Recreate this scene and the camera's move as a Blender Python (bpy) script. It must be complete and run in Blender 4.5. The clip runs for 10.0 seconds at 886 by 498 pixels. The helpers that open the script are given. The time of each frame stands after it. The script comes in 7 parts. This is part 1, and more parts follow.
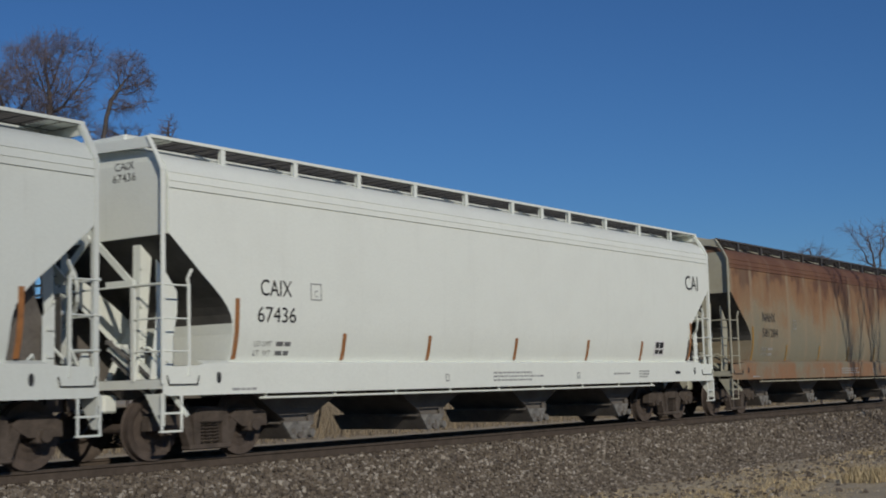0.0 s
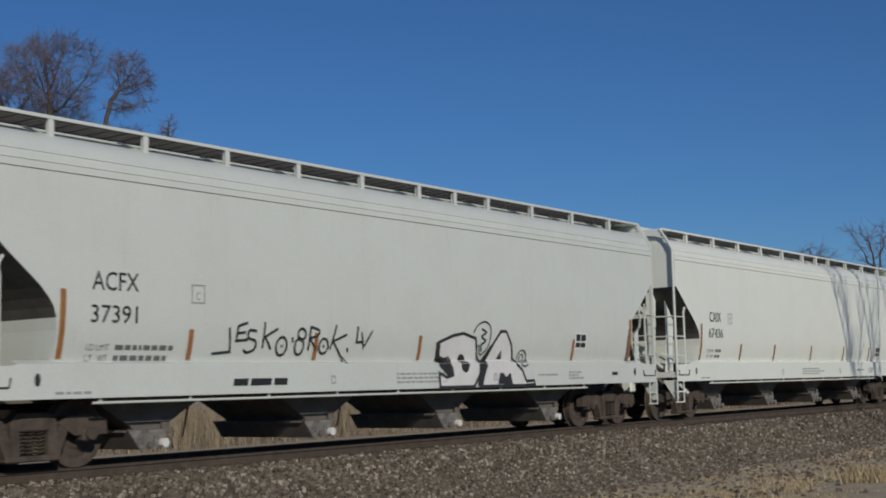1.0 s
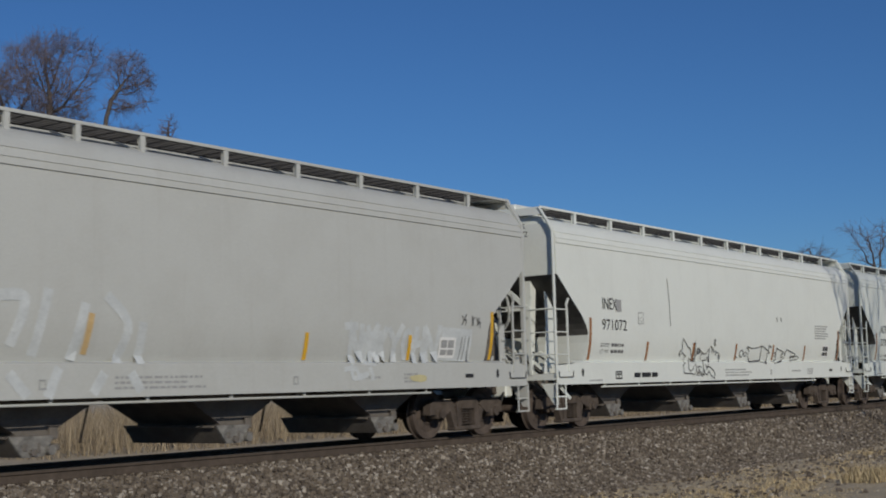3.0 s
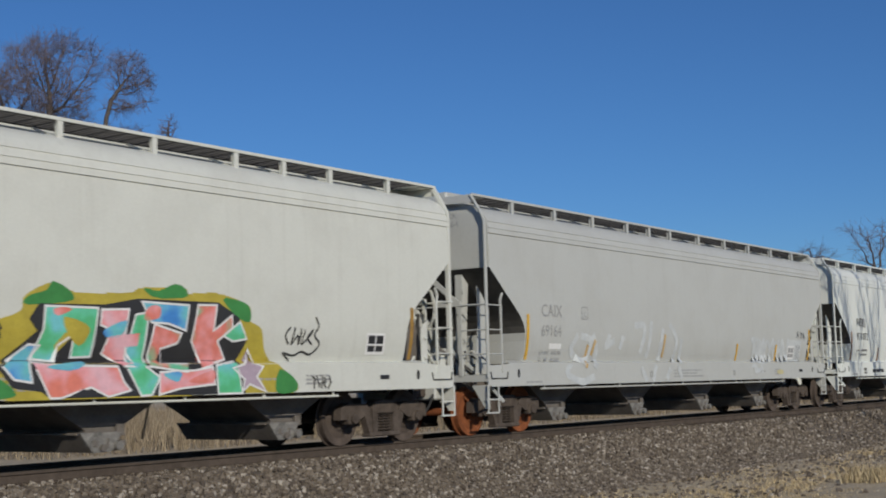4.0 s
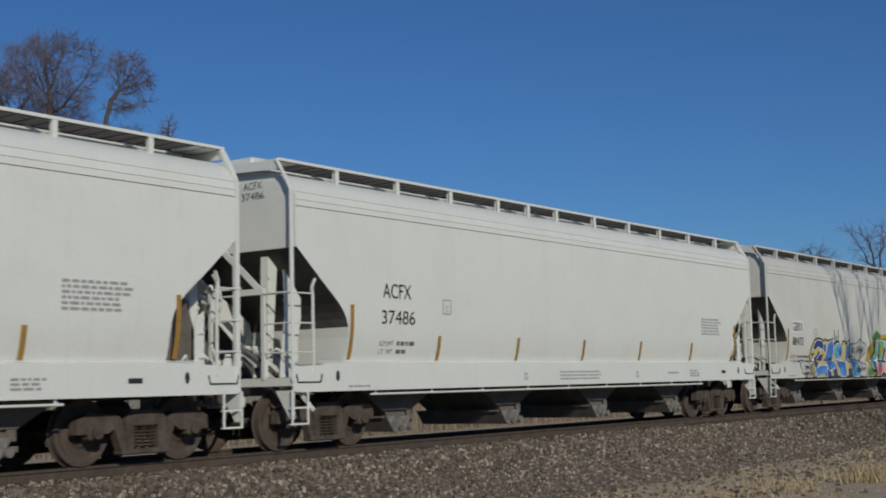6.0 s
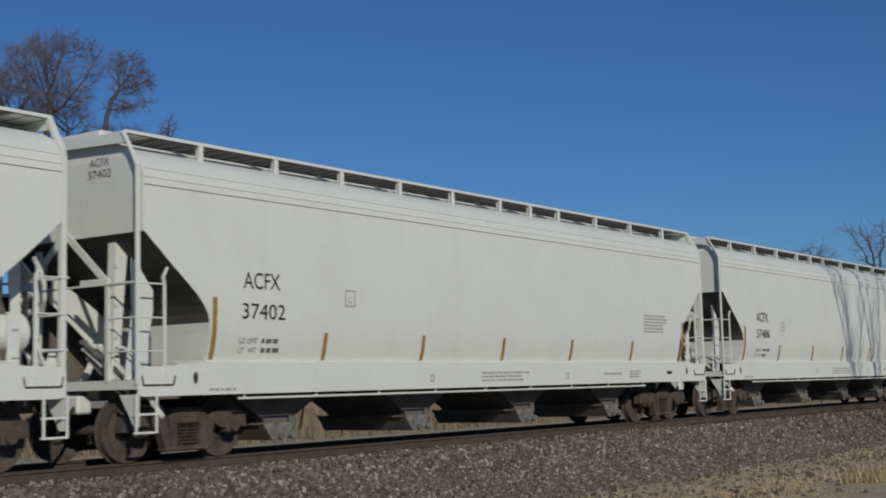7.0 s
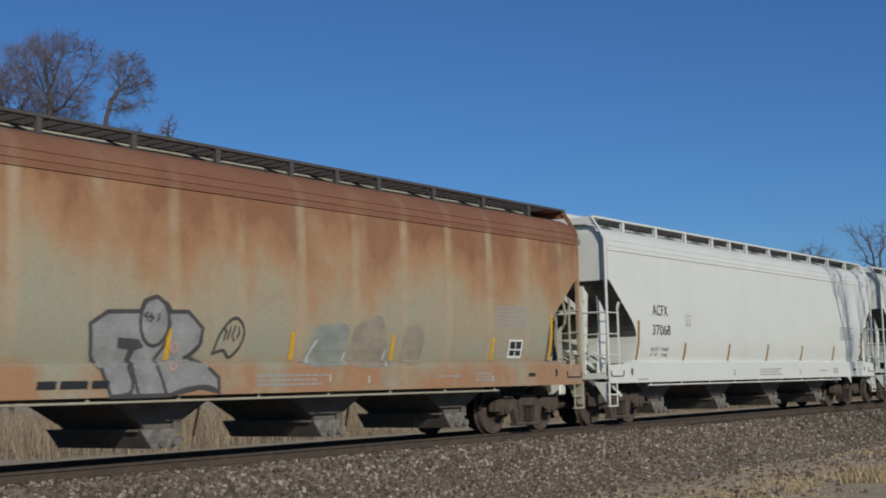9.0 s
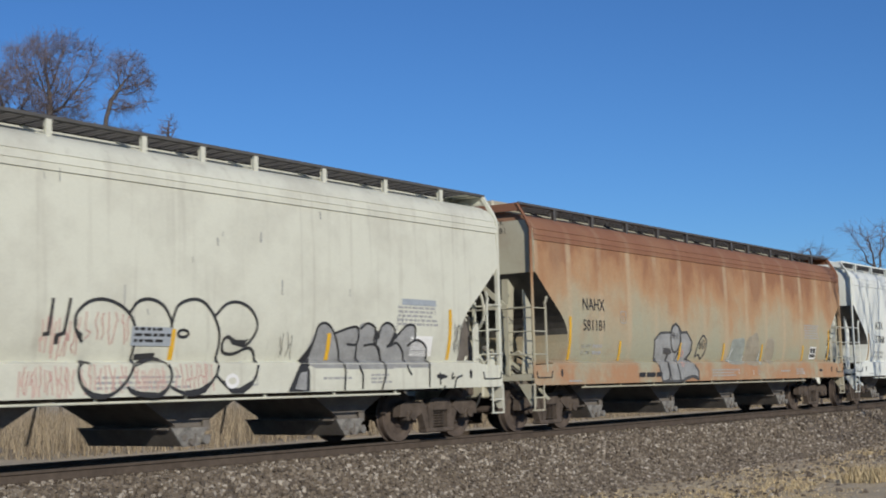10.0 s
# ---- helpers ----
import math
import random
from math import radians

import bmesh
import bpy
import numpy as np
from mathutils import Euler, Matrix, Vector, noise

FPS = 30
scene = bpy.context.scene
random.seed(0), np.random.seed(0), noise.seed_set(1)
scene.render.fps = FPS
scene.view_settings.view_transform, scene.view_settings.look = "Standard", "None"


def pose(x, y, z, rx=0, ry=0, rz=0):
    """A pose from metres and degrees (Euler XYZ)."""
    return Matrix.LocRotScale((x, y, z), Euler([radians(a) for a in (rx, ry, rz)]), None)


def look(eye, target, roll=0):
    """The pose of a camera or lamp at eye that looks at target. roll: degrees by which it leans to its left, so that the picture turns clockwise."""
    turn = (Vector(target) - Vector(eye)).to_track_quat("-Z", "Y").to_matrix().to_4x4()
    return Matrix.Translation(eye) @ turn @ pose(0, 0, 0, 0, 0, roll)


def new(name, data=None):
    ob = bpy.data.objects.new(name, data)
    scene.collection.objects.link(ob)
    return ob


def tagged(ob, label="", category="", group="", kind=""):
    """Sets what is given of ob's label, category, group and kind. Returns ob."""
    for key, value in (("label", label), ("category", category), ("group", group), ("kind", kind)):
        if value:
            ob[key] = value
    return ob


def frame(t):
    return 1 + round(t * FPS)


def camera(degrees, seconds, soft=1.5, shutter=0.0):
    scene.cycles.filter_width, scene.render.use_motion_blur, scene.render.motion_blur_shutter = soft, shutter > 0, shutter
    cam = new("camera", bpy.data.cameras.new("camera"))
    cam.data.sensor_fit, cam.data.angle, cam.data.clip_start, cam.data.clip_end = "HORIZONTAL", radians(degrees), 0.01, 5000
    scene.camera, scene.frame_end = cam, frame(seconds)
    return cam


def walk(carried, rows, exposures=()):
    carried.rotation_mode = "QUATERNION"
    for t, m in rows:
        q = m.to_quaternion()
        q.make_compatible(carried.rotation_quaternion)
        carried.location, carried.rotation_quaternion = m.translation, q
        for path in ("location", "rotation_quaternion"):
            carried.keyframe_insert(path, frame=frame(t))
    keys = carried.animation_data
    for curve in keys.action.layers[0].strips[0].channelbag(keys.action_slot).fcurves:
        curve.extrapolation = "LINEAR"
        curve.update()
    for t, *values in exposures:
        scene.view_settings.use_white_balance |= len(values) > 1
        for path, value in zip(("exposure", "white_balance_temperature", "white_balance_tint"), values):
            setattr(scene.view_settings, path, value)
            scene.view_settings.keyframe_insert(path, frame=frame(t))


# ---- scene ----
# ---- camera ----
EXPOSURES = [(0.0, -0.43), (1.0, -0.40), (2.7, -0.38), (4.0, -0.06), (4.5, -0.12), (5.2, -0.22), (6.4, -0.38), (8.5, -0.38), (9.0, -0.14), (9.5, 0.20), (10.0, 0.27)]
SKY_STRENGTH, SUN_STRENGTH = 0.075, 3.3
EYE = Vector((0.0, -15.307, 0.979))
cam = camera(37.65, 10.0, 1.9, 0.08)
YAW, PITCH, ROLL = radians(54.273), radians(5.989), -1.466
AHEAD = Vector((math.sin(YAW) * math.cos(PITCH), math.cos(YAW) * math.cos(PITCH), math.sin(PITCH)))
VIEW = look(EYE, EYE + AHEAD, ROLL)
walk(cam, [(0.0, VIEW), (10.0, VIEW)], EXPOSURES)

# ---- light ----
SUN = Vector((-0.52, -0.78, 0.40)).normalized()      # towards the sun
world = bpy.data.worlds.new("sky")
scene.world = world
world.use_nodes = True
wn, wl = world.node_tree.nodes, world.node_tree.links
sky = wn.new("ShaderNodeTexSky")
sky.sky_type, sky.sun_disc = "NISHITA", False
sky.sun_elevation = math.asin(SUN.z)
sky.sun_rotation = math.atan2(SUN.x, SUN.y) % (2 * math.pi)
sky.altitude, sky.air_density, sky.dust_density, sky.ozone_density = 0.0, 1.0, 0.0, 10.0
clear = wn.new("ShaderNodeMix")
clear.data_type, clear.blend_type = "RGBA", "MULTIPLY"
clear.inputs[0].default_value, clear.inputs[7].default_value = 1.0, (0.95, 1.0, 1.05, 1)
wl.new(sky.outputs[0], clear.inputs[6])
wl.new(clear.outputs[2], wn["Background"].inputs[0])
wn["Background"].inputs[1].default_value = SKY_STRENGTH
lamp = bpy.data.lights.new("sun", "SUN")
lamp.energy, lamp.angle, lamp.color = SUN_STRENGTH, radians(0.5), (1.0, 0.93, 0.80)
new("sun", lamp).matrix_world = look(SUN * 50, (0, 0, 0))


# ---- materials ----
class Mat:
    """A small builder of node materials."""

    def __init__(self, name, rough=0.6, metal=0.0):
        self.m = bpy.data.materials.new(name)
        self.m.use_nodes = True
        self.n, self.l = self.m.node_tree.nodes, self.m.node_tree.links
        self.b = self.n["Principled BSDF"]
        self.b.inputs["Roughness"].default_value, self.b.inputs["Metallic"].default_value = rough, metal
        self.c = self.n.new("ShaderNodeTexCoord").outputs["Object"]

    def noise(self, scale, detail=5.0, rough=0.6, stretch=(1, 1, 1), source=None):
        mp = self.n.new("ShaderNodeMapping")
        mp.inputs["Scale"].default_value = stretch
        self.l.new(source or self.c, mp.inputs[0])
        t = self.n.new("ShaderNodeTexNoise")
        t.inputs["Scale"].default_value, t.inputs["Detail"].default_value, t.inputs["Roughness"].default_value = scale, detail, rough
        self.l.new(mp.outputs[0], t.inputs["Vector"])
        return t.outputs[0]

    def ramp(self, fac, stops):
        r = self.n.new("ShaderNodeValToRGB")
        e = r.color_ramp.elements
        while len(e) < len(stops):
            e.new(0.5)
        for k, (p, c) in zip(e, stops):
            k.position = p
            k.color = (c, c, c, 1) if isinstance(c, (int, float)) else (*c, 1)
        self.l.new(fac, r.inputs[0])
        return r.outputs[0]

    def mix(self, fac, a, b, kind="MIX"):
        x = self.n.new("ShaderNodeMix")
        x.data_type, x.blend_type = "RGBA", kind
        for i, v in ((0, fac), (6, a), (7, b)):
            if isinstance(v, (int, float)):
                x.inputs[i].default_value = v if i == 0 else (v, v, v, 1)
            elif isinstance(v, tuple):
                x.inputs[i].default_value = (*v, 1)
            else:
                self.l.new(v, x.inputs[i])
        return x.outputs[2]

    def math(self, op, a, b):
        x = self.n.new("ShaderNodeMath")
        x.operation, x.use_clamp = op, op != "MULTIPLY_ADD"
        for i, v in enumerate((a, b)):
            if isinstance(v, (int, float)):
                x.inputs[i].default_value = v
            else:
                self.l.new(v, x.inputs[i])
        return x.outputs[0]

    def axis(self, k):
        s = self.n.new("ShaderNodeSeparateXYZ")
        self.l.new(self.c, s.inputs[0])
        return s.outputs[k]

    def span(self, value, lo, hi, a=0.0, b=1.0):
        x = self.n.new("ShaderNodeMapRange")
        for i, v in enumerate((lo, hi, a, b)):
            x.inputs[i + 1].default_value = v
        self.l.new(value, x.inputs[0])
        return x.outputs[0]

    def piece(self, island=False):
        if island:
            return self.n.new("ShaderNodeNewGeometry").outputs["Random Per Island"]
        return self.n.new("ShaderNodeObjectInfo").outputs["Random"]

    def bump(self, height, strength, distance):
        b = self.n.new("ShaderNodeBump")
        b.inputs["Strength"].default_value, b.inputs["Distance"].default_value = strength, distance
        self.l.new(height, b.inputs["Height"])
        self.l.new(b.outputs[0], self.b.inputs["Normal"])
        return self

    def done(self, color):
        if isinstance(color, tuple):
            self.b.inputs["Base Color"].default_value = (*color, 1)
        else:
            self.l.new(color, self.b.inputs["Base Color"])
        return self.m


def paint(name, tone, grime=(0.30, 0.28, 0.24), dirt=0.25, streak=0.2):
    """Weathered enamel on steel: blotches, rain streaks and a dusty lower edge with a shape of its own."""
    m = Mat(name, 0.5)
    blot = m.ramp(m.noise(0.9, 6, 0.65), [(0.45, 0.0), (0.75, dirt)])
    c = m.mix(blot, tone, grime)
    run = m.ramp(m.noise(2.2, 5, 0.6, (3.0, 3.0, 0.12)), [(0.55, 0.0), (0.78, streak)])
    c = m.mix(run, c, grime)
    fine = m.ramp(m.noise(26, 4, 0.7), [(0.35, 0.93), (0.7, 1.0)])
    c = m.mix(1.0, c, fine, "MULTIPLY")
    panel = m.noise(0.35, 2, 0.5, (1.0, 1.0, 0.25))
    return m.bump(panel, 0.25, 0.05).done(c)


def rusty(name, low, high=(0.28, 0.135, 0.07), age=1.0):
    """Old paint that has rusted from the roof down, with broad drips, and again along the sill."""
    m = Mat(name, 0.75)
    z = m.axis(2)
    top = m.span(z, 1.55, 3.75)
    wave = m.span(m.noise(0.75, 7, 0.62, (1.0, 1.0, 0.6)), 0.3, 0.7, -0.34, 0.34)
    c = m.ramp(m.math("ADD", top, wave), [(0.10, low), (0.42, (0.40, 0.325, 0.215)), (0.64, (0.41, 0.25, 0.135)), (0.84, (0.36, 0.195, 0.10)), (0.97, high)])
    drip = m.ramp(m.noise(0.8, 4, 0.55, (1.5, 1.5, 0.16)), [(0.50, 0.0), (0.70, 0.32)])
    c = m.mix(drip, c, (0.39, 0.30, 0.19))
    rib = m.math("SINE", m.span(m.axis(0), -9, 9, -42.6, 42.6), 0.0)
    rib = m.math("MULTIPLY", m.ramp(rib, [(0.80, 0.0), (1.0, 0.8)]), m.ramp(m.noise(0.9, 4, 0.6), [(0.35, 0.1), (0.6, 1.0)]))
    c = m.mix(rib, c, (0.46, 0.36, 0.24))
    spots = m.ramp(m.noise(1.7, 5, 0.6), [(0.58, 0.0), (0.76, 0.32)])
    c = m.mix(spots, c, (0.33, 0.165, 0.085))
    edge = m.math("MULTIPLY", m.span(z, 1.5, 1.3), m.ramp(m.noise(0.8, 6, 0.7), [(0.38, 0.0), (0.56, 0.85)]))
    c = m.mix(edge, c, (0.40, 0.20, 0.10))
    seam = m.math("MULTIPLY", m.span(z, 3.84, 3.88), 0.75)
    c = m.mix(seam, c, (0.215, 0.095, 0.055))
    fine = m.ramp(m.noise(22, 5, 0.7), [(0.3, 0.82), (0.7, 1.0)])
    c = m.mix(1.0, c, (age, age, age), "MULTIPLY")
    return m.bump(m.noise(1.2, 3, 0.5, (1.0, 1.0, 0.3)), 0.5, 0.06).done(m.mix(1.0, c, fine, "MULTIPLY"))


def plain(name, tone, rough=0.6, metal=0.0, var=0.2, scale=6.0):
    m = Mat(name, rough, metal)
    if rough > 0.75:
        m.b.inputs["Specular IOR Level"].default_value = 0.2
    v = m.ramp(m.noise(scale, 6, 0.65), [(0.3, 1.0 - var), (0.7, 1.0)])
    fine = m.ramp(m.noise(scale * 9, 3, 0.6), [(0.3, 1.0 - var * 0.5), (0.7, 1.0)])
    return m.done(m.mix(1.0, m.mix(1.0, tone, v, "MULTIPLY"), fine, "MULTIPLY"))


WHITE = paint("white_paint", (0.715, 0.74, 0.695), dirt=0.10, streak=0.08)
BRIGHT_WHITE = paint("bright_white_paint", (0.80, 0.83, 0.765), dirt=0.08, streak=0.06)
SOFT_WHITE = paint("dulled_white_paint", (0.65, 0.685, 0.645), dirt=0.12, streak=0.10)
WHITE_GREY = paint("greyed_white_paint", (0.63, 0.64, 0.585), dirt=0.2, streak=0.15)
GREY = paint("light_grey_paint", (0.49, 0.50, 0.475), dirt=0.2, streak=0.15)
CREAM = paint("dirty_cream_paint", (0.60, 0.605, 0.515), (0.25, 0.22, 0.18), dirt=0.35, streak=0.4)
RUST = rusty("rusted_paint", (0.355, 0.345, 0.25))
RUST_DARK = rusty("dull_rusted_paint", (0.34, 0.31, 0.22), (0.20, 0.10, 0.06), 0.72)
BEIGE = paint("aged_beige_paint", (0.43, 0.42, 0.33), (0.24, 0.14, 0.08), dirt=0.35, streak=0.3)
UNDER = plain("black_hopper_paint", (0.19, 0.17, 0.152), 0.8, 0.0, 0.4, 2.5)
TRUCK = plain("dusty_brown_iron", (0.128, 0.103, 0.086), 0.85, 0.0, 0.5, 5.0)
WHEEL = plain("brown_wheel_steel", (0.125, 0.098, 0.082), 0.8, 0.0, 0.45, 4.0)
WHEEL_ORANGE = plain("orange_rust_wheel", (0.30, 0.10, 0.04), 0.85, 0.0, 0.45, 4.0)
TREAD = plain("worn_tread_steel", (0.13, 0.115, 0.10), 0.8, 0.0, 0.2, 8.0)
# dark tone stands in for the shade on the down-facing slope sheets
SLOPE_SHADE = plain("shade_toned_slope_paint", (0.105, 0.10, 0.092), 0.85, 0.0, 0.35, 3.0)
GRATE = plain("dirty_steel_grating", (0.115, 0.11, 0.105), 0.65, 0.2, 0.3, 5.0)
GATE = plain("bare_outlet_metal", (0.36, 0.345, 0.32), 0.7, 0.1, 0.75, 7.0)
BLACK = plain("black_stencil_paint", (0.030, 0.030, 0.032), 0.6, 0.0, 0.3, 8.0)
INK = plain("thin_stencil_paint", (0.16, 0.16, 0.16), 0.7, 0.0, 0.3, 20.0)
GREYINK = plain("faded_stencil_paint", (0.40, 0.405, 0.40), 0.7, 0.0, 0.3, 20.0)
ORANGE = plain("faded_orange_reflective_tape", (0.42, 0.18, 0.06), 0.5, 0.0, 0.35, 9.0)
OCHRE = plain("ochre_reflective_tape", (0.42, 0.24, 0.05), 0.5, 0.0, 0.3, 9.0)
YELLOW = plain("yellow_reflective_tape", (0.80, 0.46, 0.03), 0.5, 0.0, 0.25, 9.0)
LABEL = plain("white_label_film", (0.78, 0.78, 0.76), 0.5, 0.0, 0.1, 9.0)
RUBBER = plain("brake_hose_rubber", (0.02, 0.02, 0.02), 0.7, 0.0, 0.3, 9.0)
RAIL = plain("rusty_rail_steel", (0.115, 0.09, 0.072), 0.8, 0.0, 0.4, 5.0)
BARK = plain("grey_brown_bark", (0.12, 0.105, 0.10), 0.9, 0.0, 0.4, 3.0)
TWIG = plain("winter_twig_bark", (0.20, 0.16, 0.16), 0.9, 0.0, 0.4, 3.0)


# ---- mesh helpers ----
def mesh(name, verts, faces, smooth=False):
    me = bpy.data.meshes.new(name)
    me.from_pydata([tuple(v) for v in verts], [], faces)
    bm = bmesh.new()
    bm.from_mesh(me)
    bmesh.ops.recalc_face_normals(bm, faces=bm.faces)
    for f in bm.faces:
        f.smooth = smooth
    bm.to_mesh(me)
    bm.free()
    return me


def box(bm, lo, hi, bevel=0.0):
    r = bmesh.ops.create_cube(bm, size=1.0)
    for v in r["verts"]:
        for k in range(3):
            v.co[k] = (lo[k] + hi[k]) / 2 + v.co[k] * (hi[k] - lo[k])
    if bevel:
        es = {e for v in r["verts"] for e in v.link_edges}
        bmesh.ops.bevel(bm, geom=list(es), offset=bevel, segments=1, affect="EDGES")


def rod(bm, a, b, r, r2=None, sides=8):
    a, b = Vector(a), Vector(b)
    m = Matrix.Translation((a + b) / 2) @ (b - a).to_track_quat("Z", "Y").to_matrix().to_4x4()
    bmesh.ops.create_cone(bm, cap_ends=True, segments=sides, radius1=r, radius2=r if r2 is None else r2, depth=(b - a).length, matrix=m)


def chain(bm, pts, r, sides=8):
    for a, b in zip(pts, pts[1:]):
        rod(bm, a, b, r, sides=sides)


def bar(bm, a, b, w, d):
    """A flat bar of section w by d from a to b."""
    a, b = Vector(a), Vector(b)
    m = Matrix.Translation((a + b) / 2) @ (b - a).to_track_quat("Z", "Y").to_matrix().to_4x4() @ Matrix.Diagonal((w, d, (b - a).length, 1))
    bmesh.ops.create_cube(bm, size=1.0, matrix=m)


def prism(bm, outline, lo, hi, axis=1):
    """An outline of pairs, pushed out along an axis from lo to hi."""
    rows = []
    for t in (lo, hi):
        row = []
        for a, b in outline:
            co = [a, b]
            co.insert(axis, t)
            row.append(bm.verts.new(co))
        rows.append(row)
    n = len(outline)
    bm.faces.new(rows[0])
    bm.faces.new(rows[1][::-1])
    for i in range(n):
        bm.faces.new((rows[0][i], rows[0][(i + 1) % n], rows[1][(i + 1) % n], rows[1][i]))


CACHE = {}


def shape(key, build, smooth=False):
    """The mesh that build(bm) makes, made once for each key."""
    if key not in CACHE:
        bm = bmesh.new()
        build(bm)
        bmesh.ops.recalc_face_normals(bm, faces=bm.faces)
        for f in bm.faces:
            f.smooth = smooth
        me = bpy.data.meshes.new(key)
        bm.to_mesh(me)
        bm.free()
        CACHE[key] = me
    return CACHE[key]


def part(name, me, material, parent, label="", at=None):
    ob = new(name, me)
    if not me.materials:
        me.materials.append(material)
    if me.materials[0] != material:
        ob.material_slots[0].link = "OBJECT"
        ob.material_slots[0].material = material
    ob.parent = parent
    if at is not None:
        ob.matrix_basis = at
    return tagged(ob, label)


# ---- the ground ----
def ground_height(y):
    return float(np.interp(y, (-60, -15, -7.5, -4.6, -3.3, 3.3, 5, 9, 30), (-0.55, -0.66, -0.80, -0.86, -0.92, -0.92, -0.85, -0.72, -0.75)))


def ground():
    xs = [-2500, -600, -200, -80, -30] + [k * 1.5 for k in range(-10, 60)] + [100, 140, 200, 400, 900, 2500]
    ys = [-2500, -600, -200, -60, -30, -20] + [-16 + k * 0.5 for k in range(0, 52)] + [12, 15, 20, 30, 60, 150, 400, 1000, 2500]
    verts = []
    for y in ys:
        for x in xs:
            n = noise.noise(Vector((x * 0.35, y * 0.5, 0))) * 0.05 + noise.noise(Vector((x * 1.3, y * 1.3, 4))) * 0.02
            verts.append((x, y, ground_height(y) + (n if abs(y) < 40 and abs(x) < 120 else 0)))
    w = len(xs)
    faces = [(j * w + i, j * w + i + 1, (j + 1) * w + i + 1, (j + 1) * w + i) for j in range(len(ys) - 1) for i in range(w - 1)]
    m = Mat("dry_grass_and_grit", 0.95)
    big = m.noise(0.55, 6, 0.7)
    fine = m.noise(14, 6, 0.75)
    straw = m.ramp(fine, [(0.3, (0.28, 0.22, 0.14)), (0.52, (0.48, 0.39, 0.26)), (0.75, (0.62, 0.52, 0.36))])
    grit = m.ramp(m.noise(30, 4, 0.8), [(0.3, (0.20, 0.165, 0.115)), (0.55, (0.38, 0.32, 0.23)), (0.8, (0.54, 0.46, 0.35))])
    y = m.axis(1)
    side = m.math("ADD", m.span(y, -3.9, -5.6), m.span(y, 3.5, 4.5))
    k = m.math("ADD", m.math("MULTIPLY", m.ramp(big, [(0.40, 0.0), (0.58, 1.0)]), 0.75), -0.1)
    c = m.mix(m.math("MULTIPLY", side, m.math("ADD", k, 0.55)), grit, straw)
    ob = new("ground", mesh("ground", verts, faces, True))
    ob.data.materials.append(m.bump(fine, 0.5, 0.04).done(c))
    tagged(ob, "dry winter ground of straw grass and grit beside the track", "ground", kind="structure")


BALLAST = [(-3.9, -0.95), (-3.1, -0.74), (-1.85, -0.19), (-1.42, -0.15), (-1.28, -0.175), (1.28, -0.175), (1.42, -0.15), (1.85, -0.19), (3.1, -0.74), (3.9, -0.95)]


def ballast_height(y):
    return float(np.interp(y, [p[0] for p in BALLAST], [p[1] for p in BALLAST]))


def stone_material():
    m = Mat("crushed_limestone", 0.9)
    c = m.ramp(m.piece(True), [(0.0, (0.080, 0.062, 0.046)), (0.45, (0.150, 0.120, 0.090)), (0.82, (0.215, 0.180, 0.140)), (0.98, (0.42, 0.375, 0.315))])
    v = m.ramp(m.noise(25, 4, 0.7), [(0.3, 0.75), (0.7, 1.0)])
    return m.done(m.mix(1.0, c, v, "MULTIPLY"))


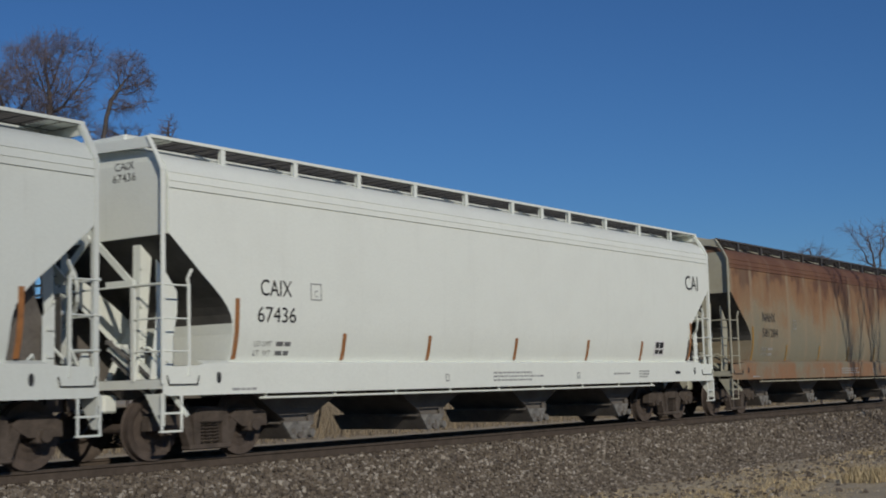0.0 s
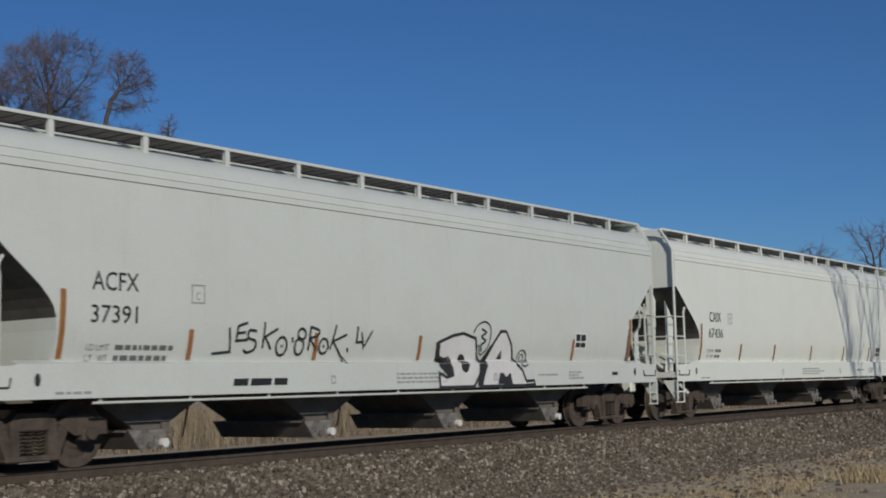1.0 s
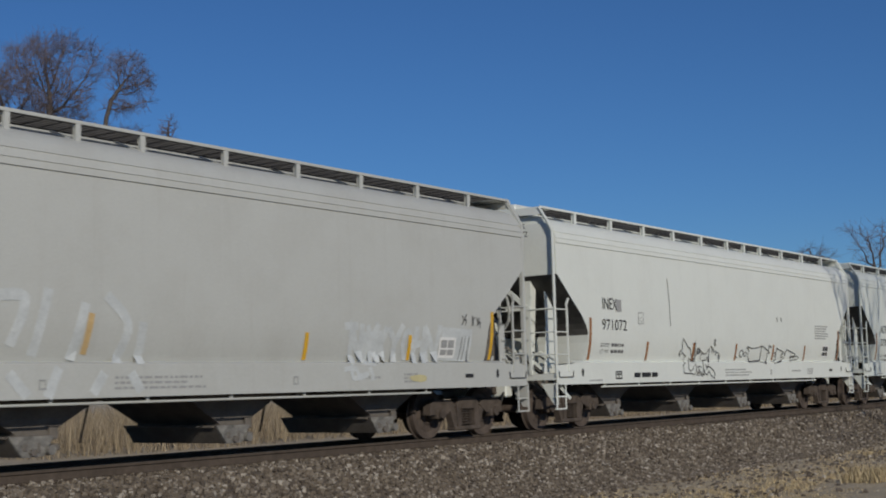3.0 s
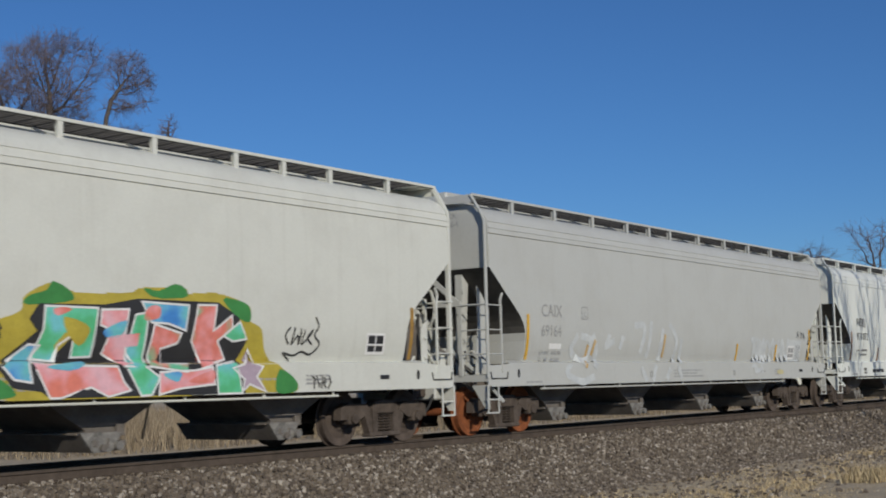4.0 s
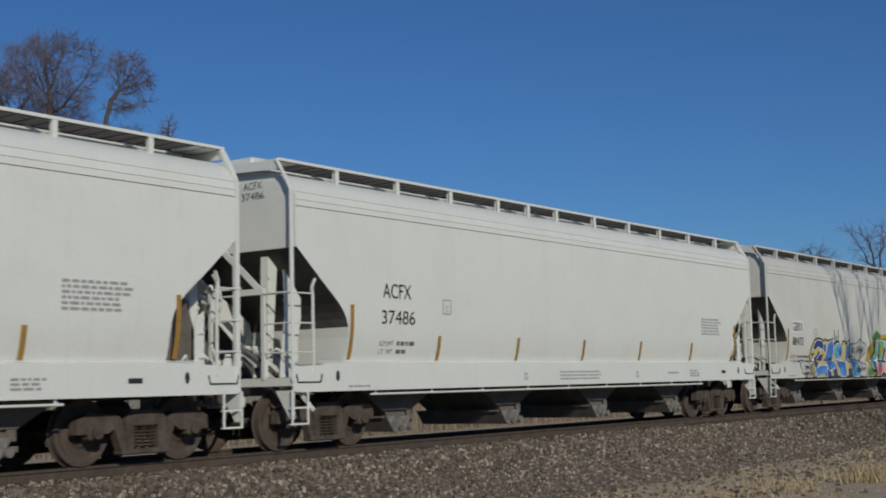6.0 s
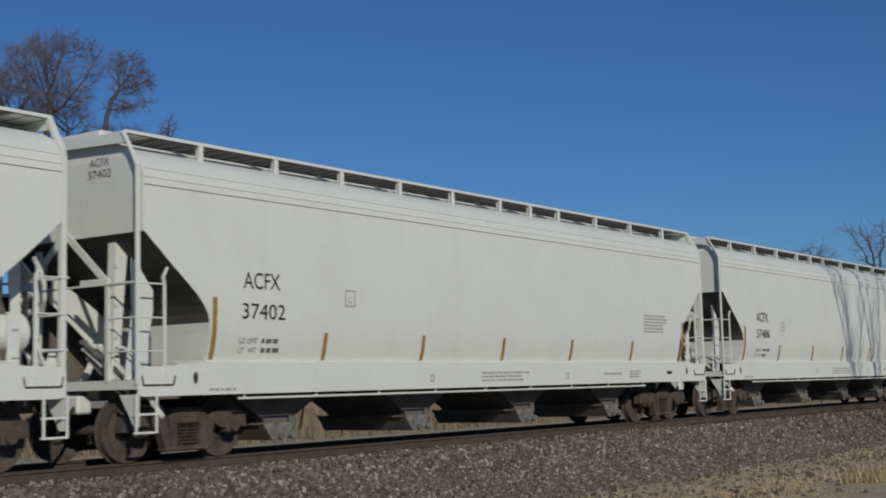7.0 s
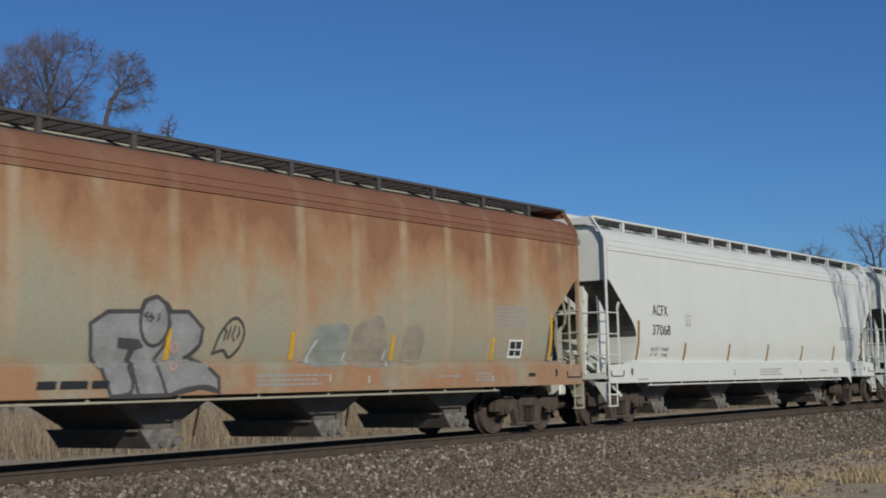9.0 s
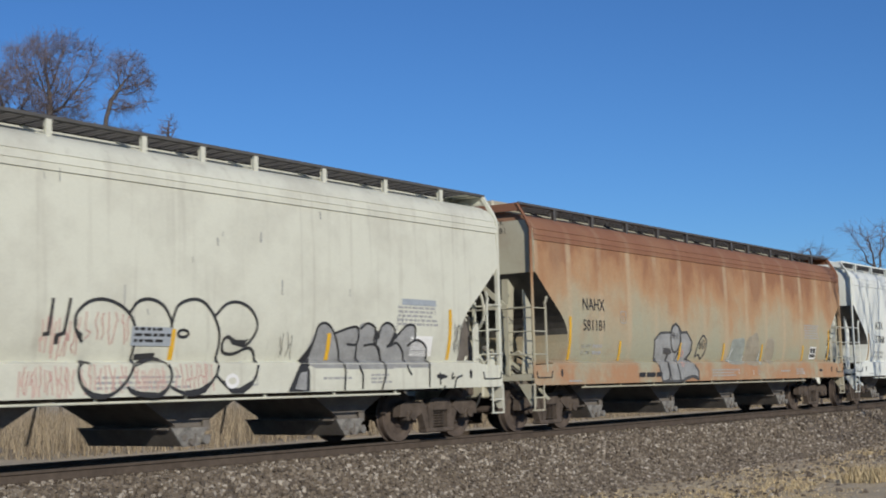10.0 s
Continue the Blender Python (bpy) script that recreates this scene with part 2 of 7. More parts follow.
def ballast():
    xs = [-2000, -300, -60] + list(range(-20, 121, 2)) + [200, 400, 2000]
    verts = [(x, y, z - 0.012) for y, z in BALLAST for x in xs]
    w = len(xs)
    faces = [(j * w + i, j * w + i + 1, (j + 1) * w + i + 1, (j + 1) * w + i) for j in range(len(BALLAST) - 1) for i in range(w - 1)]
    m = Mat("ballast_fines", 0.95)
    c = m.ramp(m.noise(18, 6, 0.8), [(0.3, (0.06, 0.049, 0.040)), (0.5, (0.13, 0.106, 0.084)), (0.7, (0.22, 0.185, 0.15))])
    greasy = m.math("MULTIPLY", m.span(m.axis(1), -1.72, -1.55), m.span(m.axis(1), 1.72, 1.55))
    c = m.mix(m.math("MULTIPLY", greasy, 0.85), c, m.ramp(m.noise(9, 5, 0.7), [(0.3, (0.075, 0.06, 0.048)), (0.7, (0.135, 0.11, 0.088))]))
    bed = new("ballast_bed", mesh("ballast_bed", verts, faces))
    bed.data.materials.append(m.bump(m.noise(18, 6, 0.8), 1.0, 0.04).done(c))
    tagged(bed, "grey crushed stone railway ballast bed under the track", "ballast", kind="structure")
    # loose stones: cubes with shifted corners, more of them near the viewer
    rng = np.random.default_rng(5)
    cube = np.array([(a, b, c) for a in (-1, 1) for b in (-1, 1) for c in (-1, 1)], float)
    quads = np.array([(0, 1, 3, 2), (4, 6, 7, 5), (0, 4, 5, 1), (2, 3, 7, 6), (0, 2, 6, 4), (1, 5, 7, 3)])
    pts = []
    for count, x0, x1, y0, y1 in ((32000, 9, 34, -4.6, -1.60), (11500, 34, 75, -4.2, -1.60), (2600, 10, 45, -0.72, 0.72), (3200, 9, 30, -9.0, -4.4),
                                  (2500, 10, 40, 0.8, 3.4), (2200, 26, 60, -7.0, -4.2), (900, 10, 30, -1.32, -0.83)):
        x = rng.uniform(x0, x1, count)
        y = rng.uniform(y0, y1, count)
        keep = np.ones(count, bool)
        if y0 < -5:
            keep = rng.random(count) < np.interp(y, (y0, y1), (0.1, 1.0))
        pts.append(np.stack([x[keep], y[keep]], 1))
    pts = np.concatenate(pts)
    by = [p[0] for p in BALLAST]
    bz = [p[1] for p in BALLAST]
    gz = np.array([ground_height(v) for v in np.linspace(-10, 4, 200)])
    z = np.maximum(np.interp(pts[:, 1], by, bz, left=-9, right=-9), np.interp(pts[:, 1], np.linspace(-10, 4, 200), gz))
    n = len(pts)
    size = rng.uniform(0.016, 0.034, (n, 1, 1)) * rng.uniform(0.6, 1.25, (n, 1, 3))
    v = cube[None] * size * (1 + rng.uniform(-0.35, 0.25, (n, 8, 3)))
    a = rng.uniform(0, 6.28, n)
    b = rng.uniform(-0.9, 0.9, n)
    ca, sa, cb, sb = np.cos(a)[:, None], np.sin(a)[:, None], np.cos(b)[:, None], np.sin(b)[:, None]
    x1, z1 = v[..., 0] * cb - v[..., 2] * sb, v[..., 0] * sb + v[..., 2] * cb
    x2, y2 = x1 * ca - v[..., 1] * sa, x1 * sa + v[..., 1] * ca
    v = np.stack([x2 + pts[:, None, 0], y2 + pts[:, None, 1], z1 + z[:, None] + rng.uniform(-0.012, 0.016, (n, 1))], 2).reshape(-1, 3)
    f = (quads[None] + (np.arange(n) * 8)[:, None, None]).reshape(-1, 4)
    me = bpy.data.meshes.new("ballast_stones")
    me.from_pydata(v, [], f)
    me.materials.append(stone_material())
    tagged(new("ballast_stones", me), "loose grey and pale crushed ballast stones beside the rails", "ballast", kind="stuff")


def track():
    """Rails of a real section on ties with plates and spikes."""
    sec = [(-0.075, -0.172), (0.075, -0.172), (0.075, -0.160), (0.012, -0.142), (0.009, -0.05), (0.036, -0.036), (0.037, -0.006), (0.028, 0.0),
           (-0.028, 0.0), (-0.037, -0.006), (-0.036, -0.036), (-0.009, -0.05), (-0.012, -0.142), (-0.075, -0.160)]
    for side, word in ((-1, "near"), (1, "far")):
        bm = bmesh.new()
        prism(bm, [(side * 0.755 + y, z) for y, z in sec], -600, 900, 0)
        bmesh.ops.recalc_face_normals(bm, faces=bm.faces)
        me = bpy.data.meshes.new("rail")
        bm.to_mesh(me)
        bm.free()
        rail = part("rail", me, RAIL, None, "rust-brown steel rail spiked to timber ties")
        tagged(rail, category="rail", group="rails", kind="structure")
        cap = bmesh.new()
        box(cap, (-600, side * 0.755 - 0.024, 0.0005), (900, side * 0.755 + 0.024, 0.002))
        cm = bpy.data.meshes.new("running_surface")
        cap.to_mesh(cm)
        cap.free()
        part("running_surface", cm, TREAD, rail, "worn bright running surface")

    m = Mat("weathered_tie_timber", 0.9)
    c = m.ramp(m.noise(4, 6, 0.7, (3, 0.5, 3)), [(0.3, (0.06, 0.048, 0.038)), (0.7, (0.15, 0.125, 0.10))])
    wood = m.bump(m.noise(6, 5, 0.7, (4, 0.4, 4)), 0.5, 0.02).done(c)
    rng = random.Random(3)
    for k in range(150):
        x = 7.0 + k * 0.5
        tie = part("railway_tie", shape("railway_tie", lambda b: box(b, (-0.115, -1.3, -0.36), (0.115, 1.3, -0.178), 0.012)), wood, None,
                   "weathered brown timber railway tie in ballast", pose(x + rng.uniform(-0.02, 0.02), rng.uniform(-0.03, 0.03), rng.uniform(-0.006, 0.0), 0, 0, rng.uniform(-0.8, 0.8)))
        tagged(tie, category="railway tie", group="ties under the rails")
        if k < 90:
            def plate(b):
                box(b, (-0.095, -0.16, -0.178), (0.095, 0.16, -0.1725), 0.002)
                for px in (-0.055, 0.055):
                    for py in (-0.1, 0.1):
                        box(b, (px - 0.012, py - 0.016, -0.173), (px + 0.012, py + 0.016, -0.145), 0.003)
            part("tie_plate", shape("tie_plate", plate), RAIL, tie, "", pose(0, -0.755, 0))
            part("rail_anchor", shape("rail_anchor", lambda b: box(b, (0.118, -0.09, -0.185), (0.145, 0.09, -0.158), 0.006)), RAIL, tie, "", pose(0, -0.755, 0))


ground()
ballast()
track()


# ---- the covered hopper cars ----
# half width, height and half length of the body at each level
LEVELS = [(1.47, 1.38, 7.72), (1.50, 1.44, 7.72), (1.545, 1.60, 7.72), (1.585, 1.81, 7.72), (1.600, 1.97, 7.74), (1.608, 2.10, 7.78), (1.612, 2.22, 7.86),
          (1.615, 2.35, 7.98), (1.618, 2.48, 8.13), (1.62, 2.70, 8.40), (1.62, 2.90, 8.63), (1.62, 3.20, 8.98), (1.612, 3.60, 8.98), (1.598, 3.855, 8.98),
          (1.622, 3.860, 8.98), (1.612, 3.955, 8.98), (1.624, 3.960, 8.98), (1.585, 4.08, 8.98), (1.597, 4.085, 8.98), (1.53, 4.20, 8.97), (1.43, 4.31, 8.96),
          (1.25, 4.40, 8.95), (0.9, 4.475, 8.95), (0.4, 4.51, 8.95), (0.0, 4.52, 8.95)]
SILL = 1.60


def skin(z):
    """Half width of the car's outer face at height z."""
    if z < 1.375:
        return SILL
    if z < 1.42:
        return float(np.interp(z, (1.375, 1.42), (SILL, 1.495)))
    return float(np.interp(z, [v[1] for v in LEVELS], [v[0] for v in LEVELS]))


def body_mesh(bm):
    xs = [-1, -0.8, -0.6, -0.4, -0.2, 0, 0.2, 0.4, 0.6, 0.8, 1]
    rows = {}
    for s in (-1, 1):
        for i, (y, z, l) in enumerate(LEVELS):
            if s == 1 and y == 0:
                rows[s, i] = rows[-1, i]
            else:
                rows[s, i] = [bm.verts.new((x * l, s * y, z)) for x in xs]
    n = len(LEVELS)
    for s in (-1, 1):
        for i in range(n - 1):
            for k in range(len(xs) - 1):
                f = bm.faces.new((rows[s, i][k], rows[s, i][k + 1], rows[s, i + 1][k + 1], rows[s, i + 1][k]))
                f.smooth = True
    for i in range(n - 1):
        if 1.95 < LEVELS[i][1] < 3.1:
            continue
        for k in (0, -1):
            q = [rows[-1, i][k], rows[1, i][k], rows[1, i + 1][k], rows[-1, i + 1][k]]
            q = list(dict.fromkeys(q))
            bm.faces.new(q)
    bm.faces.new(rows[-1, 0] + rows[1, 0][::-1])


def body_shape():
    if "body" not in CACHE:
        bm = bmesh.new()
        body_mesh(bm)
        bmesh.ops.recalc_face_normals(bm, faces=bm.faces)
        me = bpy.data.meshes.new("body")
        bm.to_mesh(me)
        bm.free()
        me.set_sharp_from_angle(angle=radians(28))
        for f in me.polygons:
            if abs(f.normal.x) > 0.5:
                f.use_smooth = False
        CACHE["body"] = me
    return CACHE["body"]


def end_plate(bm):
    """The flat upper end of the body, above the slope sheet."""
    zs = (3.205, 3.6, 3.9, 4.1, 4.28)
    prism(bm, [(-skin(z) + 0.012, z) for z in zs] + [(skin(z) - 0.012, z) for z in reversed(zs)], -8.9885, -8.97, 0)


def slope_sheet(bm):
    """The sloping sheet under one end of the body."""
    pts = [(-l, y, z) for y, z, l in LEVELS if 1.95 < z < 3.3]
    rows = [(bm.verts.new((x, -y, z)), bm.verts.new((x, y, z)), bm.verts.new((x + 0.02, y, z + 0.02)), bm.verts.new((x + 0.02, -y, z + 0.02))) for x, y, z in pts]
    for p, q in zip(rows, rows[1:]):
        bm.faces.new((p[0], p[1], q[1], q[0]))
        bm.faces.new((p[3], p[2], q[2], q[3]))


GATE_OUTLINE = [(-0.49, 0.47), (0.22, 0.46), (0.06, 0.20), (-0.27, 0.19)]


def hopper_bay(bm):
    lv = [(1.62, 1.02, 1.40), (1.12, 0.98, 0.96), (0.94, 0.96, 0.86), (0.62, 0.93, 0.68), (0.30, 0.92, 0.50), (0.26, 0.92, 0.42)]
    rows = [[bm.verts.new((sx * a, sy * b, z)) for sx, sy in ((-1, -1), (1, -1), (1, 1), (-1, 1))] for a, b, z in lv]
    for r, q in zip(rows, rows[1:]):
        for i in range(4):
            bm.faces.new((r[i], r[(i + 1) % 4], q[(i + 1) % 4], q[i]))
    bm.faces.new(rows[0])
    bm.faces.new(rows[-1][::-1])


def outlet_gate(bm):
    prism(bm, GATE_OUTLINE, -1.03, 1.03, 1)
    box(bm, (-0.50, -1.00, 0.43), (0.26, 1.00, 0.465), 0.008)
    box(bm, (-0.30, -0.96, 0.26), (0.40, 0.96, 0.34), 0.01)
    for s in (-1, 1):
        rod(bm, (-0.12, s * 1.12, 0.25), (-0.12, s * 1.0, 0.25), 0.05)
        box(bm, (-0.27, s * 1.06 - 0.02, 0.27), (-0.20, s * 1.06 + 0.02, 0.36), 0.01)
        box(bm, (-0.04, s * 1.06 - 0.02, 0.24), (0.0, s * 1.06 + 0.02, 0.38), 0.01)
        box(bm, (0.20, s * 0.98 - 0.02, 0.40), (0.34, s * 0.98 + 0.02, 0.56), 0.01)


def gate_end(bm):
    """The bare metal end frame of an outlet gate."""
    prism(bm, [(x, z - 0.004) for x, z in GATE_OUTLINE], -1.066, -1.034, 1)


def brake_lever(bm):
    """A flat lever slanting down across the end platform."""
    bar(bm, (0, -0.35, 1.72), (0.10, -1.15, 1.20), 0.03, 0.055)
    rod(bm, (-0.03, -0.35, 1.72), (0.06, -0.35, 1.72), 0.035)


def brake_pipe(bm):
    chain(bm, [(0, -0.95, 1.17), (0.02, -0.98, 1.55), (0.04, -1.15, 1.62), (0.10, -1.50, 1.40)], 0.02)


def pipe_cap(bm):
    rod(bm, (0.14, -1.14, 0.27), (0.14, 1.14, 0.27), 0.065, sides=14)


def side_frame(bm):
    """A cast truck side frame with its openings, the spring pocket in the middle."""
    for s in (-1, 1):
        prism(bm, [(s * 1.20, 0.44), (s * 1.18, 0.64), (s * 1.00, 0.72), (s * 0.52, 0.70), (s * 0.40, 0.60), (s * 0.52, 0.52), (s * 0.66, 0.44)], -1.10, -0.94, 1)
        prism(bm, [(s * 0.56, 0.54), (s * 0.42, 0.60), (s * 0.30, 0.30), (s * 0.24, 0.16), (s * 0.40, 0.14)], -1.09, -0.95, 1)
        prism(bm, [(s * 0.36, 0.62), (s * 0.28, 0.74), (s * 0.22, 0.74), (s * 0.22, 0.18), (s * 0.34, 0.18)], -1.11, -0.93, 1)
        box(bm, (s * 0.889 - 0.12, -1.13, 0.36), (s * 0.889 + 0.12, -0.92, 0.55), 0.02)
        rod(bm, (s * 0.889, -1.18, 0.457), (s * 0.889, -1.10, 0.457), 0.085, 0.095, 14)
    box(bm, (-0.42, -1.12, 0.13), (0.42, -0.90, 0.21), 0.02)
    box(bm, (-0.24, -1.13, 0.52), (0.24, -0.88, 0.76), 0.02)


def coil_spring(bm):
    """One coil of round bar."""
    turns, seg, last, first = 6, 10, None, None
    for k in range(turns * seg + 1):
        t = 2 * math.pi * k / seg
        c = Vector((0.055 * math.cos(t), -1.02 + 0.055 * math.sin(t), 0.22 + 0.29 * k / (turns * seg)))
        out = Vector((math.cos(t), math.sin(t), 0))
        ring = [bm.verts.new(c + out * 0.015 * math.cos(q) + Vector((0, 0, 0.015 * math.sin(q)))) for q in (0, 1.57, 3.14, 4.71)]
        if last:
            for i in range(4):
                bm.faces.new((last[i], last[(i + 1) % 4], ring[(i + 1) % 4], ring[i]))
        last = ring


def wheelset(bm):
    rod(bm, (0, -0.98, 0), (0, 0.98, 0), 0.075, sides=12)
    for s in (-1, 1):
        ring = [(0.085, 0.075), (0.10, 0.17), (0.06, 0.22), (0.035, 0.33), (0.060, 0.385), (0.066, 0.44), (0.066, 0.4575), (-0.040, 0.462), (-0.055, 0.486), (-0.066, 0.486),
                (-0.068, 0.42), (-0.058, 0.385), (-0.010, 0.33), (0.005, 0.22), (-0.06, 0.17), (-0.07, 0.075)]
        seg = 32
        rows = []
        for k in range(seg):
            a = 2 * math.pi * k / seg
            rows.append([bm.verts.new((r * math.cos(a), s * (0.757 + o), r * math.sin(a))) for o, r in ring])
        for k in range(seg):
            p, q = rows[k], rows[(k + 1) % seg]
            for i in range(len(ring) - 1):
                bm.faces.new((p[i], q[i], q[i + 1], p[i + 1]))
        for k in range(8):      # lightening marks cast on the plate
            a = 2 * math.pi * k / 8
            rod(bm, (0.27 * math.cos(a), s * 0.80, 0.27 * math.sin(a)), (0.27 * math.cos(a), s * 0.806, 0.27 * math.sin(a)), 0.03)


def wheel_cap(bm):
    for s in (-1, 1):
        rod(bm, (0, s * 0.98, 0), (0, s * 1.165, 0), 0.07, sides=10)


def truck(car, x, mats, spin):
    t = part("truck", shape("bolster", lambda b: (box(b, (-0.20, -1.0, 0.42), (0.20, 1.0, 0.68), 0.02), box(b, (-0.35, -0.3, 0.62), (0.35, 0.3, 0.80), 0.02),
                                                  box(b, (-0.75, -0.62, 0.42), (-0.62, 0.62, 0.52)), box(b, (0.62, -0.62, 0.42), (0.75, 0.62, 0.52)))), TRUCK, car, "brown cast steel two-axle freight truck", pose(x, 0, 0))
    part("side_frame", shape("side_frame", side_frame), TRUCK, t)
    part("side_frame", shape("side_frame", side_frame), TRUCK, t, "", pose(0, 0, 0, 0, 0, 180))
    for k in (-0.15, 0.0, 0.15):
        part("coil_spring", shape("coil_spring", coil_spring), TRUCK, t, "", pose(k, 0, 0))
        part("coil_spring", shape("coil_spring", coil_spring), TRUCK, t, "", pose(k, 0, 0, 0, 0, 180))
    for s in (-1, 1):
        for wy in (-1, 1):
            part("brake_shoe", shape("brake_shoe", lambda b: box(b, (-0.04, -0.06, -0.14), (0.04, 0.06, 0.14), 0.015)), UNDER, t, "", pose(s * 0.375, wy * 0.757, 0.457))
        w = part("wheelset", shape("wheelset", wheelset), mats, t, "pair of brown steel wheels on an axle", pose(s * 0.889, 0, 0.457))
        spin.append((w, s * 0.889))


def coupler(bm):
    box(bm, (0, -0.11, 0.76), (0.42, 0.11, 1.0), 0.02)
    prism(bm, [(0.36, -0.16), (0.58, -0.20), (0.70, -0.10), (0.66, 0.02), (0.56, 0.04), (0.62, 0.20), (0.48, 0.22), (0.36, 0.14)], 0.74, 1.02, 2)


def air_hose(bm):
    pts = [(0.15, 0.32, 0.80), (0.28, 0.34, 0.62), (0.42, 0.30, 0.44), (0.56, 0.20, 0.34), (0.66, 0.10, 0.32)]
    chain(bm, pts, 0.026)


def walkway(bm):
    box(bm, (-9.05, -1.30, 4.600), (9.05, -1.27, 4.642))
    box(bm, (-9.05, -0.72, 4.595), (9.05, -0.69, 4.635))
    for k in range(6):
        y = -1.235 + k * 0.095
        box(bm, (-9.05, y, 4.605), (9.05, y + 0.035, 4.630))
    for k in range(61):
        x = -9.0 + k * 0.3
        box(bm, (x, -1.27, 4.598), (x + 0.03, -0.72, 4.606))


def walk_edge(bm):
    box(bm, (-9.06, -1.318, 4.605), (9.06, -1.302, 4.650))


def post(bm):
    box(bm, (-0.045, -1.318, 4.36), (0.045, -1.304, 4.60))
    box(bm, (-0.012, -1.304, 4.36), (0.012, -1.22, 4.60))
    bar(bm, (0, -1.25, 4.38), (0, -0.72, 4.59), 0.03, 0.03)


def hatch(bm):
    box(bm, (-8.9, -0.60, 4.44), (8.9, 0.60, 4.77), 0.03)
    for k in range(9):
        x = -7.2 + k * 1.8
        box(bm, (x - 0.04, -0.63, 4.76), (x + 0.04, 0.63, 4.80))


def side_sill(bm):
    """The sill of one side, notched for a step near both ends."""
    prism(bm, [(-9.08, 1.30), (-9.08, 0.96), (-8.96, 0.93), (8.96, 0.93), (9.08, 0.96), (9.08, 1.30), (9.0, 1.335), (8.42, 1.355), (8.30, 1.375), (-8.30, 1.375), (-8.42, 1.355), (-9.0, 1.335)], -SILL, -SILL + 0.012, 1)
    prism(bm, [(-SILL + 0.012, 1.37), (-SILL + 0.02, 1.38), (-1.44, 1.425), (-1.44, 1.40)], -8.3, 8.3, 0)
    box(bm, (-9.0, -SILL + 0.012, 0.93), (9.0, -1.48, 0.945))


def sill_pocket(bm):
    """The tread pocket in the sill under the ladder, a dark lip below it."""
    box(bm, (-0.27, -SILL - 0.03, 1.08), (0.27, -SILL - 0.003, 1.095))
    for s in (-1, 1):
        bar(bm, (s * 0.27, -SILL - 0.016, 1.085), (s * 0.30, -SILL - 0.016, 1.21), 0.014, 0.014)


def sill_hole(bm):
    seg = 16
    prism(bm, [(0.045 * math.cos(2 * math.pi * k / seg), 1.175 + 0.085 * math.sin(2 * math.pi * k / seg)) for k in range(seg)], -SILL - 0.004, -SILL - 0.001, 1)


def corner_post(bm):
    """The angle-iron post at a corner, bent in to the roof."""
    p = [(0, -1.60, 1.10), (0, -1.60, 4.10), (0, -1.50, 4.30), (0, -1.30, 4.62)]
    for a, b in zip(p, p[1:]):
        bar(bm, a, b, 0.075, 0.02)
        bar(bm, Vector(a) + Vector((0.035, 0.03, 0)), Vector(b) + Vector((0.035, 0.03, 0)), 0.012, 0.06)


def ladder_post(bm):
    p = [(0, -1.60, 1.20), (0, -1.60, 2.48), (-0.03, -1.605, 2.58), (0.04, -1.615, 2.72)]
    for a, b in zip(p, p[1:]):
        bar(bm, a, b, 0.04, 0.03)


def side_rung(bm):
    rod(bm, (0, -1.61, 0), (0.48, -1.61, 0), 0.013)


def end_beam(bm):
    bar(bm, (0, -1.33, 4.53), (0, 0, 4.58), 0.02, 0.15)
    bar(bm, (0, 1.33, 4.53), (0, 0, 4.58), 0.02, 0.15)
    box(bm, (0.0, -1.3, 4.60), (0.5, 1.3, 4.63))


def end_sill(bm):
    box(bm, (0, -1.59, 1.03), (0.02, 1.59, 1.16))
    box(bm, (0.0, -0.35, 0.70), (0.25, 0.35, 0.96), 0.03)


def gusset(bm):
    prism(bm, [(-1.60, 0.96), (-1.20, 0.96), (-1.50, 0.52), (-1.60, 0.52)], 0.0, 0.012, 0)


def stirrup(bm):
    for x in (0.0, 0.36):
        box(bm, (x - 0.02, -1.60, 0.43), (x + 0.02, -1.588, 0.97))
    for z in (0.44, 0.69):
        box(bm, (-0.02, -1.60, z - 0.014), (0.38, -1.55, z + 0.014))


def centre_column(bm):
    """A tapered channel that carries the end of the body."""
    prism(bm, [(0.06, 1.166), (0.16, 1.166), (0.34, 3.24), (0.11, 3.24)], -0.90, -0.885, 1)
    prism(bm, [(0.06, 1.166), (0.075, 1.166), (0.125, 3.24), (0.11, 3.24)], -0.885, -0.74, 1)
    for z in (1.75, 2.2, 2.75):
        box(bm, (0.085, -0.93, z), (0.12, -0.905, z + 0.05))


def end_ladder(bm):
    for y in (-0.98,):
        box(bm, (-0.02, y - 0.035, 1.14), (0.02, y + 0.035, 2.56))
    box(bm, (-0.03, -1.0, 2.50), (0.03, -0.42, 2.58))


def end_rung(bm):
    rod(bm, (0, -1.60, 0), (0, -0.98, 0), 0.013)


def handrail(bm):
    rod(bm, (0, -1.60, 2.49), (0, 1.60, 2.49), 0.016)


def brace(bm):
    for s in (-1, 1):
        bar(bm, (0.0, s * 0.02, 3.27), (0.0, s * 0.95, 2.50), 0.03, 0.10)


def slope_rib(bm):
    """A curved upright plate beside the ladder, from the platform to the slope sheet."""
    prism(bm, [(0.0, 1.166), (0.42, 1.166), (0.43, 1.77), (0.51, 2.12), (0.51, 2.42), (0.32, 2.66), (0.12, 2.87), (0.13, 2.12)], -1.265, -1.25, 1)


def far_gap_filler(bm):
    """An upright plate added to close the far side under the slope sheet."""
    prism(bm, [(0.10, 1.166), (1.28, 1.166), (1.27, 1.95), (1.10, 2.20), (0.55, 2.70), (0.30, 2.80)], 1.05, 1.065, 1)


